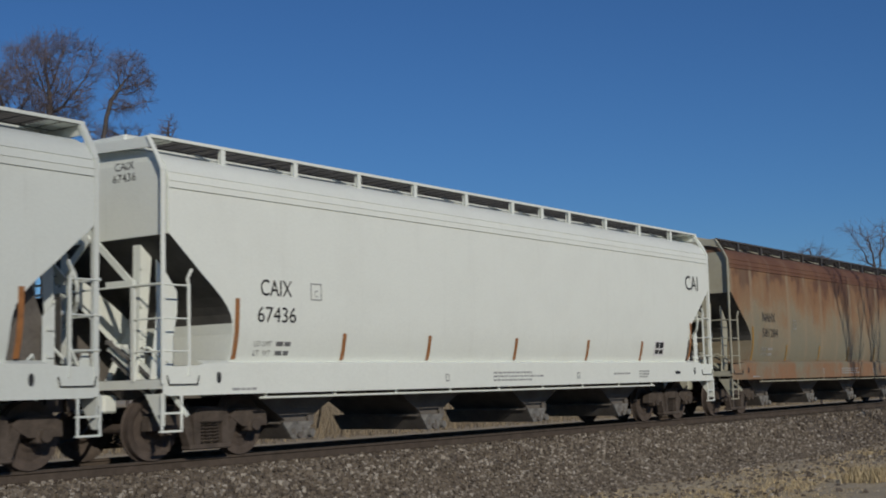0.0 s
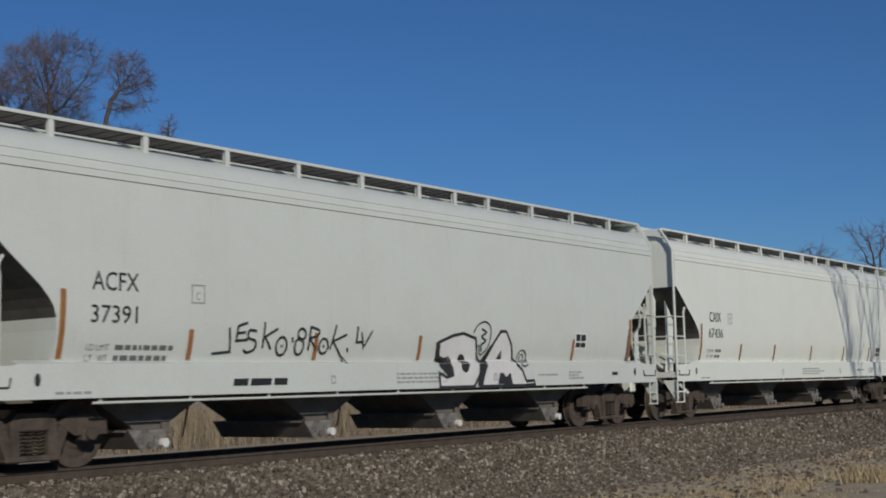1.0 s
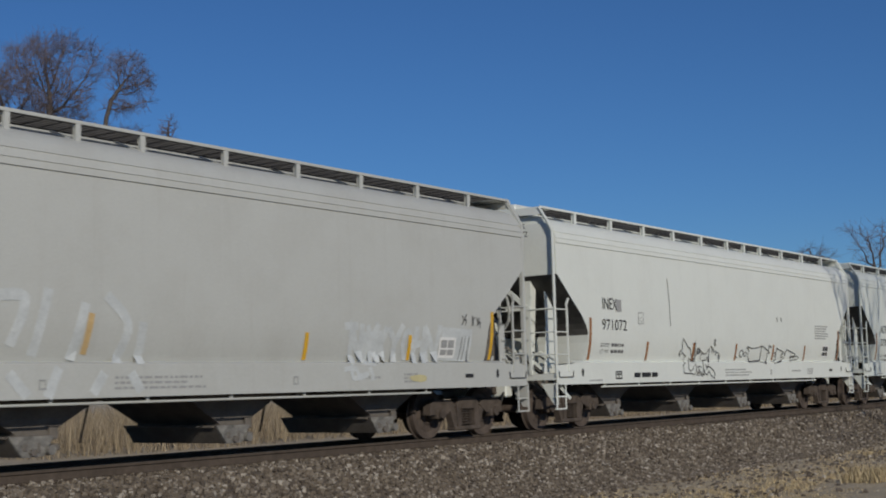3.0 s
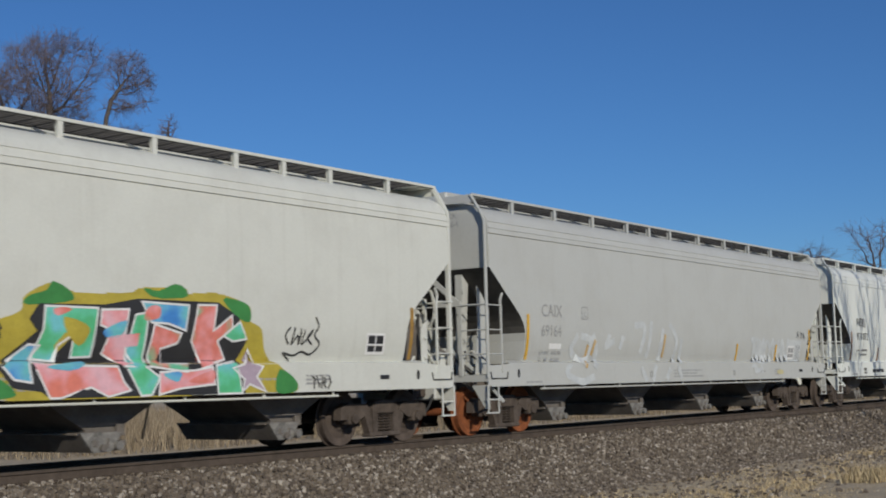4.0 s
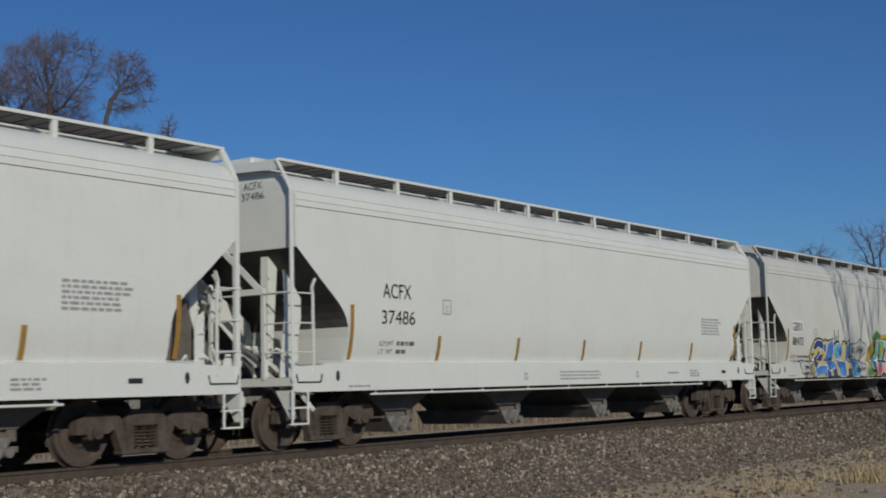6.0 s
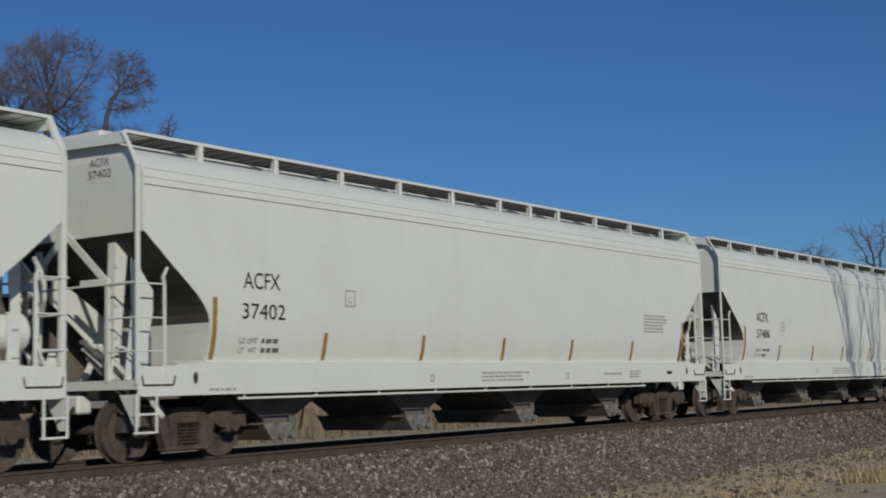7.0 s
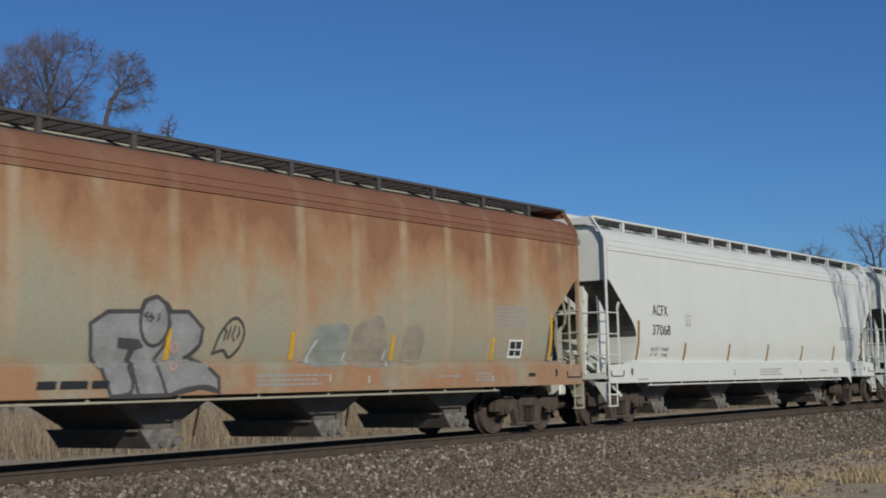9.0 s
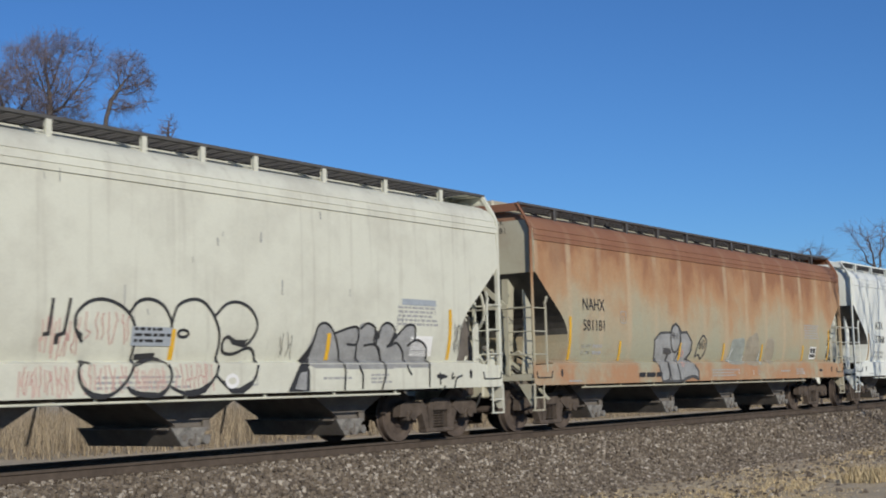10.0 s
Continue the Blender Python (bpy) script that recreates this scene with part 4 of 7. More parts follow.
def oval(g, mat, layer, width, x, z, rx, rz):
    stroke(g, mat, layer, width, True, False, [(x + rx * math.cos(k * 0.393), z + rz * math.sin(k * 0.393)) for k in range(16)])


def scribble(g, mat, layer, width, x0, z0, x1, z1, count):
    """A row of quick hand-drawn marks that spell nothing."""
    r = random.Random(int(abs(x0) * 1000) + count)
    w = (x1 - x0) / count
    for k in range(count):
        x = x0 + w * k
        stroke(g, mat, layer, width, False, True, [(x + w * r.uniform(0.0, 0.9), z0 + (z1 - z0) * v) for v in (r.uniform(0.8, 1.0), r.uniform(0.4, 0.7), r.uniform(0.3, 0.6), r.uniform(0.0, 0.2))])


def bars(g, mat, x, z, width, lines, pitch, size, r):
    """Lines of small lettering too fine to read: word-long bars."""
    for k in range(lines):
        s = x
        end = x + width * r.uniform(0.75, 1.0)
        while s < end:
            w = r.uniform(0.05, 0.16)
            fill(g, mat, 0, False, [(s, z - k * pitch), (s + w, z - k * pitch), (s + w, z - k * pitch - size), (s, z - k * pitch - size)])
            s += w + 0.03


GLYPHS = {}


def lettering(car, text, x, z, height, width, mat=None, name="stencil_lettering", place=None, lift=0.009):
    """Real letters laid on the car's side (or, with place, on a flat face)."""
    if text not in GLYPHS:
        c = bpy.data.curves.new("letters", "FONT")
        c.body, c.resolution_u = text, 3
        o = bpy.data.objects.new("letters", c)
        scene.collection.objects.link(o)
        bpy.context.view_layer.update()
        me = bpy.data.meshes.new_from_object(o.evaluated_get(bpy.context.evaluated_depsgraph_get()))
        bpy.data.objects.remove(o)
        GLYPHS[text] = ([tuple(v.co) for v in me.vertices], [tuple(p.vertices) for p in me.polygons])
    v, f = GLYPHS[text]
    x0, x1, y0, y1 = min(p[0] for p in v), max(p[0] for p in v), min(p[1] for p in v), max(p[1] for p in v)
    sx, sz = width / (x1 - x0), height / (y1 - y0)
    pts = [((p[0] - x0) * sx, (p[1] - y0) * sz) for p in v]
    if place is None:
        co = [on_side(x + a, z + b, lift) for a, b in pts]
    else:
        co = [place(a, b) for a, b in pts]
    me = bpy.data.meshes.new(name)
    me.from_pydata(co, [], f)
    ob = part(name, me, mat or BLACK, car)
    if name.endswith("stencil"):
        tagged(ob, kind="stuff")
    return ob


def patch(key, mat, x0, z0, x1, z1, name, label="", layer=0):
    g = piece(key, label, name)
    fill(g, mat, layer, False, [(x0, z0), (x1, z0), (x1, z1), (x0, z1)])
    return g


def frame_mark(g, mat, x0, z0, x1, z1, w=0.012, layer=2):
    stroke(g, mat, layer, w, True, False, [(x0, z0), (x1, z0), (x1, z1), (x0, z1)])


# each car's reporting mark (x, width, z), number (x, width, z) and class mark (x, z)
PLACES = dict(N284=(-6.95, 0.90, 2.49, -6.98, 1.10, 2.07, -4.7, 2.33), CAIX=(-7.16, 0.69, 2.40, -7.22, 0.85, 2.00, -6.02, 2.38), A391=(-7.19, 0.79, 2.35, -7.20, 0.79, 1.92, -5.42, 2.24),
              INEX=(-7.11, 0.65, 2.54, -7.14, 1.12, 2.09, -5.44, 2.26), C164=(-7.13, 0.80, 2.31, -7.14, 0.78, 1.91, -5.5, 2.3), GBRX=(-7.30, 0.80, 2.28, -7.31, 0.84, 1.87, -5.56, 2.11),
              A486=(-6.84, 0.79, 2.48, -6.87, 0.93, 2.04, -5.10, 2.26), A402=(-7.07, 0.79, 2.49, -7.09, 0.93, 2.04, -4.72, 2.31), A068=(-6.95, 0.79, 2.47, -6.96, 0.93, 2.02, -5.16, 2.27),
              N181=(-7.12, 0.95, 2.50, -7.11, 0.93, 2.06, -5.43, 2.26))


# where the short reflective strips stand on cars that differ from the rest
STRIPS = dict(CAIX=(-5.18, -2.84, 0.01, 2.84, 5.31), A391=(-5.41, -2.73, 0.02, 5.35), INEX=(-4.97, -2.50, 0.08, 2.63, 5.03), C164=(2.63, 5.31), GBRX=(),
              N181=(-5.45, -2.41, 0.14, 2.66, 5.74), LAST=(-5.9, -2.58, 0.73, 4.05))


def standard_marks(key):
    spec = CAR[key]
    car, r = spec["car"], random.Random(len(key) + int(spec["x"]))
    ink = GREYINK if key == "C164" else BLACK
    if spec["mark"]:
        x, w, z, xn, wn, zn, xc, zc = PLACES[key]
        lettering(car, spec["mark"], x, z, 0.25, w, ink, "reporting_mark", lift=0.012)
        lettering(car, spec["number"], xn, zn, 0.235, wn, ink, "car_number", lift=0.012)

        # the same marks, small, on the end above the slope sheet
        def on_end(y, z):
            return lambda a, b: (-8.993, y - a, z + b)
        lettering(car, spec["mark"], 0, 0, 0.12, 0.42, ink, "reporting_mark", on_end(-0.48, 4.20))
        lettering(car, spec["number"], 0, 0, 0.12, 0.50, ink, "car_number", on_end(-0.44, 4.03))
        thin = GREYINK if key in ("C164", "N181", "N284") else INK
        lettering(car, "LD LMT", xn - 0.03, zn - 0.365, 0.08, 0.38, thin, "load_limit_stencil")
        lettering(car, "LT", xn - 0.03, zn - 0.505, 0.08, 0.12, thin, "light_weight_stencil")
        lettering(car, "WT", xn + 0.17, zn - 0.505, 0.08, 0.17, thin, "light_weight_stencil")
        if key == "A068":
            lettering(car, "195600", xn + 0.47, zn - 0.365, 0.08, 0.40, thin, "load_limit_stencil")
            lettering(car, "67400", xn + 0.52, zn - 0.505, 0.08, 0.34, thin, "light_weight_stencil")
        else:
            g = piece(key, "", "weight_stencil")
            bars(g, thin, xn + 0.45, zn - 0.29, {"A391": 1.0, "GBRX": 1.1, "INEX": 0.62}.get(key, 0.36), 2, 0.14, 0.07, r)
        g = piece(key, "", "class_mark")
        frame_mark(g, GREYINK, xc, zc, xc + 0.24, zc + 0.25, 0.018)
        lettering(car, "C", xc + 0.08, zc + 0.04, 0.11, 0.08, GREYINK, "class_letter")
    shifts = STRIPS.get(key, (-5.19, -2.56, 0.03, 2.62, 5.30))
    for s in shifts:
        mat = spec["tape"]
        patch(key, mat, s - 0.045, 1.43, s + 0.045, 1.86, "reflective_strip", "faded orange reflective strip" if mat is ORANGE else "yellow reflective strip", 4)
    for s in (-7.65, 7.85 if key != "LAST" else 7.38):
        patch(key, spec["tape"], s - 0.045, 1.44, s + 0.045, 2.34, "reflective_strip", "", 4)
    # small sill stencils
    g = piece(key, "", "sill_stencil")
    bars(g, GREYINK, -7.75, 1.02, 0.55, 1, 0.06, 0.035, r)
    bars(g, GREYINK, r.uniform(-1.2, -0.6), 1.21, 1.7, 3, 0.07, 0.035, r)
    bars(g, GREYINK, 3.9, 1.16, 0.7, 1, 0.06, 0.04, r)
    bars(g, GREYINK, 5.1, 1.20, 0.5, 3, 0.06, 0.035, r)
    for sx in (-2.4, 2.3):
        frame_mark(g, GREYINK, sx, 1.06, sx + 0.09, 1.17, 0.02)
    patch(key, BLACK, 6.95, 1.11, 7.2, 1.18, "sill_plate", "", 2)
    if key in ("INEX", "A391", "N181"):
        sx = {"INEX": -5.72, "A391": -4.60, "N181": -4.63}[key]
        g = piece(key, "dark maker's lettering bars", "maker_plate")
        for w0, w1 in ((0.0, 0.30), (0.36, 0.80), (0.86, 1.15)):
            fill(g, BLACK, 2, False, [(sx + w0, 1.05), (sx + w1, 1.05), (sx + w1 + 0.02, 1.155), (sx + w0 + 0.02, 1.155)])
    if key in ("A486", "A402", "A068", "N181", "LAST", "INEX"):
        g = piece(key, "block of small grey lettering", "notice_stencil")
        bars(g, GREYINK, 5.85, 2.47 if key != "LAST" else 2.36, 1.15, 6 if key != "LAST" else 5, 0.072, 0.042, r)
    if key in ("CAIX", "A391", "INEX", "GBRX", "N181", "C164"):
        px, pz, mat = {"CAIX": (5.98, 1.56, BLACK), "A391": (5.43, 1.68, BLACK), "INEX": (6.52, 1.56, BLACK), "GBRX": (6.66, 1.55, BLACK), "N181": (6.33, 1.50, BLACK), "C164": (6.22, 1.50, GREYINK)}[key]
        g = piece(key, "black and white identification panel", "identification_panel")
        fill(g, LABEL, 2, False, [(px - 0.03, pz - 0.03), (px + 0.47, pz - 0.03), (px + 0.47, pz + 0.33), (px - 0.03, pz + 0.33)])
        for a0, b0, a1, b1 in ((0.02, 0.02, 0.20, 0.12), (0.23, 0.02, 0.42, 0.12), (0.02, 0.15, 0.20, 0.29), (0.23, 0.15, 0.42, 0.29)):
            fill(g, mat, 3, False, [(px + a0, pz + b0), (px + a1, pz + b0), (px + a1, pz + b1), (px + a0, pz + b1)])


for k in CAR:
    standard_marks(k)
lettering(CAR["CAIX"]["car"], "CAI", 7.66, 3.14, 0.36, 0.70, BLACK, "owner_lettering")
patch("GBRX", LABEL, -7.36, 2.24, -6.46, 2.57, "lettering_patch", "bright white patch behind lettering", 1)
patch("INEX", GREYINK, -6.50, 2.50, -6.24, 2.77, "overpaint_patch", "grey overpainted patch", 1)
patch("C164", LABEL, -6.81, 1.66, -6.33, 1.77, "overpaint_patch", "white overpainted patch", 1)
patch("LAST", PATCH, -0.02, 1.62, 0.70, 1.88, "notice_panel", "blue-grey painted notice panel", 6)
g = piece("LAST", "", "notice_stencil")
bars(g, BLACK, 0.03, 1.87, 0.62, 3, 0.08, 0.04, random.Random(4))
for q in g.data.values():
    for i, (a, b, c) in enumerate(q[0]):
        q[0][i] = (a, b - 0.016, c)
patch("LAST", PATCH, 5.96, 2.38, 6.95, 2.49, "overpaint_patch", "blue-grey overpainted patch", 1)
patch("LAST", LABEL, 6.23, 1.50, 6.87, 1.85, "label_patch", "white label patch", 0)
patch("C164", LABEL, 6.24, 1.52, 6.66, 1.84, "label_patch", "faded white label", 1)
g = piece("LAST", "short dark rain and rust marks", "rust_marks")
rr = random.Random(8)
for k in range(17):
    x, z = rr.uniform(-4, 7.2), rr.uniform(1.9, 3.9)
    stroke(g, SPRAY_GREY, 1, rr.uniform(0.012, 0.03), False, False, [(x, z), (x + rr.uniform(-0.02, 0.02), z - rr.uniform(0.06, 0.3))])
g = piece("INEX", "", "sill_mark")
frame_mark(g, BLACK, -6.57, 1.03, -6.32, 1.18, 0.03)
stroke(g, BLACK, 2, 0.03, False, False, [(-6.52, 1.13), (-6.37, 1.13)])
stroke(g, BLACK, 2, 0.03, False, False, [(-6.445, 1.13), (-6.445, 1.05)])
g = piece("INEX", "long dark scratch", "scratch")
stroke(g, SPRAY_DARKGREY, 1, 0.025, False, True, [(-3.9, 3.35), (-3.86, 3.0), (-3.82, 2.6), (-3.8, 2.25)])
for k in (2.9, 3.2):
    stroke(g, SPRAY_DARKGREY, 1, 0.05, False, False, [(k, 2.62), (k + 0.02, 2.52)])


def graffiti():
    g = piece("A391", "black handwritten paint tag")
    stroke(g, SPRAY_BLACK, 4, 0.04, False, False, [(-4.66, 1.89), (-4.61, 1.55), (-4.96, 1.52)])
    stroke(g, SPRAY_BLACK, 4, 0.04, False, False, [(-4.3, 1.98), (-4.48, 1.93), (-4.51, 1.71), (-4.28, 1.73)])
    stroke(g, SPRAY_BLACK, 4, 0.04, False, False, [(-4.49, 1.82), (-4.33, 1.84)])
    stroke(g, SPRAY_BLACK, 4, 0.04, False, False, [(-3.92, 1.99), (-3.94, 1.62)])
    stroke(g, SPRAY_BLACK, 4, 0.04, False, False, [(-3.64, 1.9), (-3.9, 1.78), (-3.76, 1.6)])
    stroke(g, SPRAY_BLACK, 4, 0.04, False, False, [(-2.88, 1.95), (-2.9, 1.59)])
    stroke(g, SPRAY_BLACK, 4, 0.04, False, False, [(-2.26, 1.98), (-2.38, 1.61)])
    stroke(g, SPRAY_BLACK, 4, 0.04, False, False, [(-2.0, 1.84), (-2.32, 1.73), (-1.99, 1.39)])
    stroke(g, SPRAY_BLACK, 4, 0.04, False, False, [(-1.72, 1.97), (-1.73, 1.72), (-1.59, 1.73)])
    stroke(g, SPRAY_BLACK, 4, 0.04, False, False, [(-1.61, 1.88), (-1.54, 1.64), (-1.34, 1.91)])
    stroke(g, SPRAY_BLACK, 4, 0.04, False, False, [(-3.29, 1.77), (-3.28, 1.71)])
    stroke(g, SPRAY_BLACK, 4, 0.04, False, False, [(-1.95, 1.62), (-1.93, 1.57)])
    stroke(g, SPRAY_BLACK, 4, 0.04, False, False, [(-3.52, 1.65), (-3.51, 1.63)])
    stroke(g, SPRAY_BLACK, 4, 0.04, False, False, [(-2.55, 1.66), (-2.54, 1.64)])
    stroke(g, SPRAY_BLACK, 4, 0.04, False, True, [(-4.1, 1.86), (-4.24, 1.87), (-4.26, 1.76), (-4.1, 1.71), (-4.11, 1.59), (-4.26, 1.54), (-4.33, 1.58)])
    stroke(g, SPRAY_BLACK, 4, 0.04, False, True, [(-2.88, 1.95), (-2.68, 1.9), (-2.71, 1.81), (-2.86, 1.76), (-2.69, 1.58)])
    oval(g, SPRAY_BLACK, 4, 0.04, -3.52, 1.64, 0.12, 0.14)
    oval(g, SPRAY_BLACK, 4, 0.04, -3.08, 1.83, 0.09, 0.09)
    oval(g, SPRAY_BLACK, 4, 0.04, -3.12, 1.64, 0.1, 0.13)
    oval(g, SPRAY_BLACK, 4, 0.04, -2.54, 1.65, 0.11, 0.12)
    g = piece("A391", "white block letter graffiti outlined in black")
    fill(g, SPRAY_WHITE, 0, False, [(0.59, 1.75), (0.99, 1.87), (1.33, 1.92), (1.74, 1.83), (1.83, 1.51), (1.85, 1.19), (1.63, 0.94), (0.56, 0.94), (0.54, 1.2), (0.76, 1.12), (0.96, 1.16), (0.91, 1.47), (0.71, 1.41), (0.62, 1.51)])
    stroke(g, SPRAY_BLACK, 0+1, 0.06, True, False, [(0.59, 1.75), (0.99, 1.87), (1.33, 1.92), (1.74, 1.83), (1.83, 1.51), (1.85, 1.19), (1.63, 0.94), (0.56, 0.94), (0.54, 1.2), (0.76, 1.12), (0.96, 1.16), (0.91, 1.47), (0.71, 1.41), (0.62, 1.51)])
    fill(g, SPRAY_BLACK, 2, False, [(0.5, 1.75), (0.63, 1.77), (0.65, 1.51), (0.88, 1.45), (0.96, 1.16), (0.83, 1.12), (0.54, 1.32)])
    fill(g, SPRAY_BLACK, 2, True, [(1.25, 1.51), (1.38, 1.53), (1.5, 1.37), (1.4, 1.2), (1.24, 1.28)])
    fill(g, SPRAY_WHITE, 0, False, [(1.84, 0.94), (2.08, 1.35), (2.35, 1.75), (2.58, 1.98), (2.77, 1.98), (2.98, 1.72), (3.11, 1.35), (3.3, 1.24), (3.44, 1.02), (3.72, 1.03), (3.75, 0.95), (3.32, 0.94)])
    stroke(g, SPRAY_BLACK, 0+1, 0.06, True, False, [(1.84, 0.94), (2.08, 1.35), (2.35, 1.75), (2.58, 1.98), (2.77, 1.98), (2.98, 1.72), (3.11, 1.35), (3.3, 1.24), (3.44, 1.02), (3.72, 1.03), (3.75, 0.95), (3.32, 0.94)])
    fill(g, SPRAY_BLACK, 2, False, [(2.64, 1.63), (2.68, 1.45), (2.5, 1.45)])
    fill(g, SPRAY_BLACK, 2, False, [(2.42, 0.97), (2.5, 1.19), (2.61, 1.19), (2.72, 1.11), (2.87, 1.19), (2.95, 0.96)])
    fill(g, SPRAY_BLACK, 2, False, [(1.83, 1.35), (2.01, 1.45), (2.24, 1.71), (2.35, 1.75), (2.08, 1.35), (1.91, 0.94), (1.74, 0.94)])
    stroke(g, SPRAY_BLACK, 4, 0.03, False, True, [(1.65, 1.94), (1.79, 2.08), (2.04, 2.15), (2.22, 2.03), (2.17, 1.71), (1.94, 1.53), (1.84, 1.71)])
    stroke(g, SPRAY_BLACK, 4, 0.04, False, True, [(1.93, 2.01), (2.07, 1.95), (1.92, 1.87), (2.06, 1.79), (1.92, 1.71), (1.95, 1.61)])
    oval(g, SPRAY_BLACK, 4, 0.03, 3.39, 1.47, 0.16, 0.16)
    oval(g, SPRAY_BLACK, 4, 0.02, 3.38, 1.47, 0.07, 0.08)
    g = piece("GBRX", "blue and yellow letter graffiti with white edges")
    fill(g, SPRAY_YELLOW, 0, False, [(-5.88, 1.54), (-5.82, 1.79), (-5.59, 2.02), (-5.31, 2.1), (-4.99, 2.08), (-4.75, 2.02), (-4.71, 2.08), (-4.48, 2.04), (-4.2, 2.05), (-3.98, 2.1), (-3.89, 1.88), (-3.71, 1.98), (-3.49, 1.99), (-3.11, 1.9), (-3.11, 2.03), (-2.87, 2.03), (-2.78, 1.94), (-2.48, 2.09), (-2.36, 1.91), (-2.39, 1.52), (-2.14, 1.57), (-1.83, 1.49), (-1.79, 1.29), (-1.53, 1.09), (-1.51, 0.94), (-5.79, 0.94), (-5.97, 1.19), (-5.78, 1.34)])
    stroke(g, SPRAY_BLACK, 0+1, 0.055, True, False, [(-5.88, 1.54), (-5.82, 1.79), (-5.59, 2.02), (-5.31, 2.1), (-4.99, 2.08), (-4.75, 2.02), (-4.71, 2.08), (-4.48, 2.04), (-4.2, 2.05), (-3.98, 2.1), (-3.89, 1.88), (-3.71, 1.98), (-3.49, 1.99), (-3.11, 1.9), (-3.11, 2.03), (-2.87, 2.03), (-2.78, 1.94), (-2.48, 2.09), (-2.36, 1.91), (-2.39, 1.52), (-2.14, 1.57), (-1.83, 1.49), (-1.79, 1.29), (-1.53, 1.09), (-1.51, 0.94), (-5.79, 0.94), (-5.97, 1.19), (-5.78, 1.34)])
    fill(g, SPRAY_NAVY, 2, False, [(-5.65, 1.75), (-5.59, 1.94), (-5.31, 2.05), (-4.91, 2.01), (-4.75, 1.96), (-4.81, 1.75), (-5.24, 1.83), (-5.47, 1.74)])
    stroke(g, SPRAY_WHITE, 2+1, 0.025, True, False, [(-5.65, 1.75), (-5.59, 1.94), (-5.31, 2.05), (-4.91, 2.01), (-4.75, 1.96), (-4.81, 1.75), (-5.24, 1.83), (-5.47, 1.74)])
    fill(g, SPRAY_BLUE, 2, False, [(-4.81, 1.96), (-4.53, 1.92), (-4.57, 1.66), (-4.84, 1.75)])
    stroke(g, SPRAY_WHITE, 2+1, 0.02, True, False, [(-4.81, 1.96), (-4.53, 1.92), (-4.57, 1.66), (-4.84, 1.75)])
    fill(g, SPRAY_NAVY, 2, False, [(-5.16, 1.73), (-5.0, 1.69), (-5.24, 1.48), (-5.4, 1.25), (-5.48, 1.22), (-5.59, 1.17), (-5.71, 1.33)])
    stroke(g, SPRAY_WHITE, 2+1, 0.025, True, False, [(-5.16, 1.73), (-5.0, 1.69), (-5.24, 1.48), (-5.4, 1.25), (-5.48, 1.22), (-5.59, 1.17), (-5.71, 1.33)])
    fill(g, SPRAY_BLUE, 2, False, [(-5.59, 1.17), (-5.4, 1.25), (-5.08, 1.29), (-4.57, 1.29), (-4.6, 0.95), (-5.48, 0.94)])
    stroke(g, SPRAY_WHITE, 2+1, 0.025, True, False, [(-5.59, 1.17), (-5.4, 1.25), (-5.08, 1.29), (-4.57, 1.29), (-4.6, 0.95), (-5.48, 0.94)])
    fill(g, SPRAY_NAVY, 2, False, [(-5.24, 1.44), (-5.08, 1.6), (-4.73, 1.62), (-4.8, 1.42)])
    fill(g, SPRAY_NAVY, 2, False, [(-5.76, 1.65), (-5.51, 1.65), (-5.61, 1.55), (-5.71, 1.55)])
    fill(g, SPRAY_NAVY, 2, False, [(-5.82, 1.21), (-5.75, 1.23), (-5.63, 1.03), (-5.69, 1.0)])
    fill(g, SPRAY_BLUE, 2, False, [(-4.41, 1.94), (-4.15, 2.05), (-3.96, 2.04), (-3.86, 1.43), (-3.84, 1.21), (-4.21, 1.15), (-4.38, 1.1), (-4.67, 1.37), (-4.48, 1.6)])
    stroke(g, SPRAY_WHITE, 2+1, 0.025, True, False, [(-4.41, 1.94), (-4.15, 2.05), (-3.96, 2.04), (-3.86, 1.43), (-3.84, 1.21), (-4.21, 1.15), (-4.38, 1.1), (-4.67, 1.37), (-4.48, 1.6)])
    fill(g, SPRAY_NAVY, 4, False, [(-4.36, 1.43), (-4.21, 1.52), (-3.9, 1.55), (-3.95, 1.38)])
    fill(g, SPRAY_NAVY, 2, False, [(-4.6, 0.94), (-4.51, 1.28), (-4.26, 1.12), (-4.24, 0.94)])
    fill(g, SPRAY_NAVY, 2, False, [(-4.06, 1.15), (-3.81, 1.3), (-3.67, 0.94), (-4.02, 0.94)])
    fill(g, SPRAY_SKY, 2, True, [(-3.85, 1.86), (-3.49, 1.97), (-3.12, 1.85), (-3.1, 1.58), (-3.4, 1.46), (-3.59, 1.52), (-3.81, 1.61)])
    stroke(g, SPRAY_WHITE, 2+1, 0.025, True, True, [(-3.85, 1.86), (-3.49, 1.97), (-3.12, 1.85), (-3.1, 1.58), (-3.4, 1.46), (-3.59, 1.52), (-3.81, 1.61)])
    fill(g, SPRAY_BLUE, 2, False, [(-3.59, 1.46), (-3.4, 1.46), (-2.98, 1.43), (-2.85, 1.14), (-2.9, 0.94), (-3.41, 0.94), (-3.5, 1.15), (-3.73, 1.3)])
    stroke(g, SPRAY_WHITE, 2+1, 0.025, True, False, [(-3.59, 1.46), (-3.4, 1.46), (-2.98, 1.43), (-2.85, 1.14), (-2.9, 0.94), (-3.41, 0.94), (-3.5, 1.15), (-3.73, 1.3)])
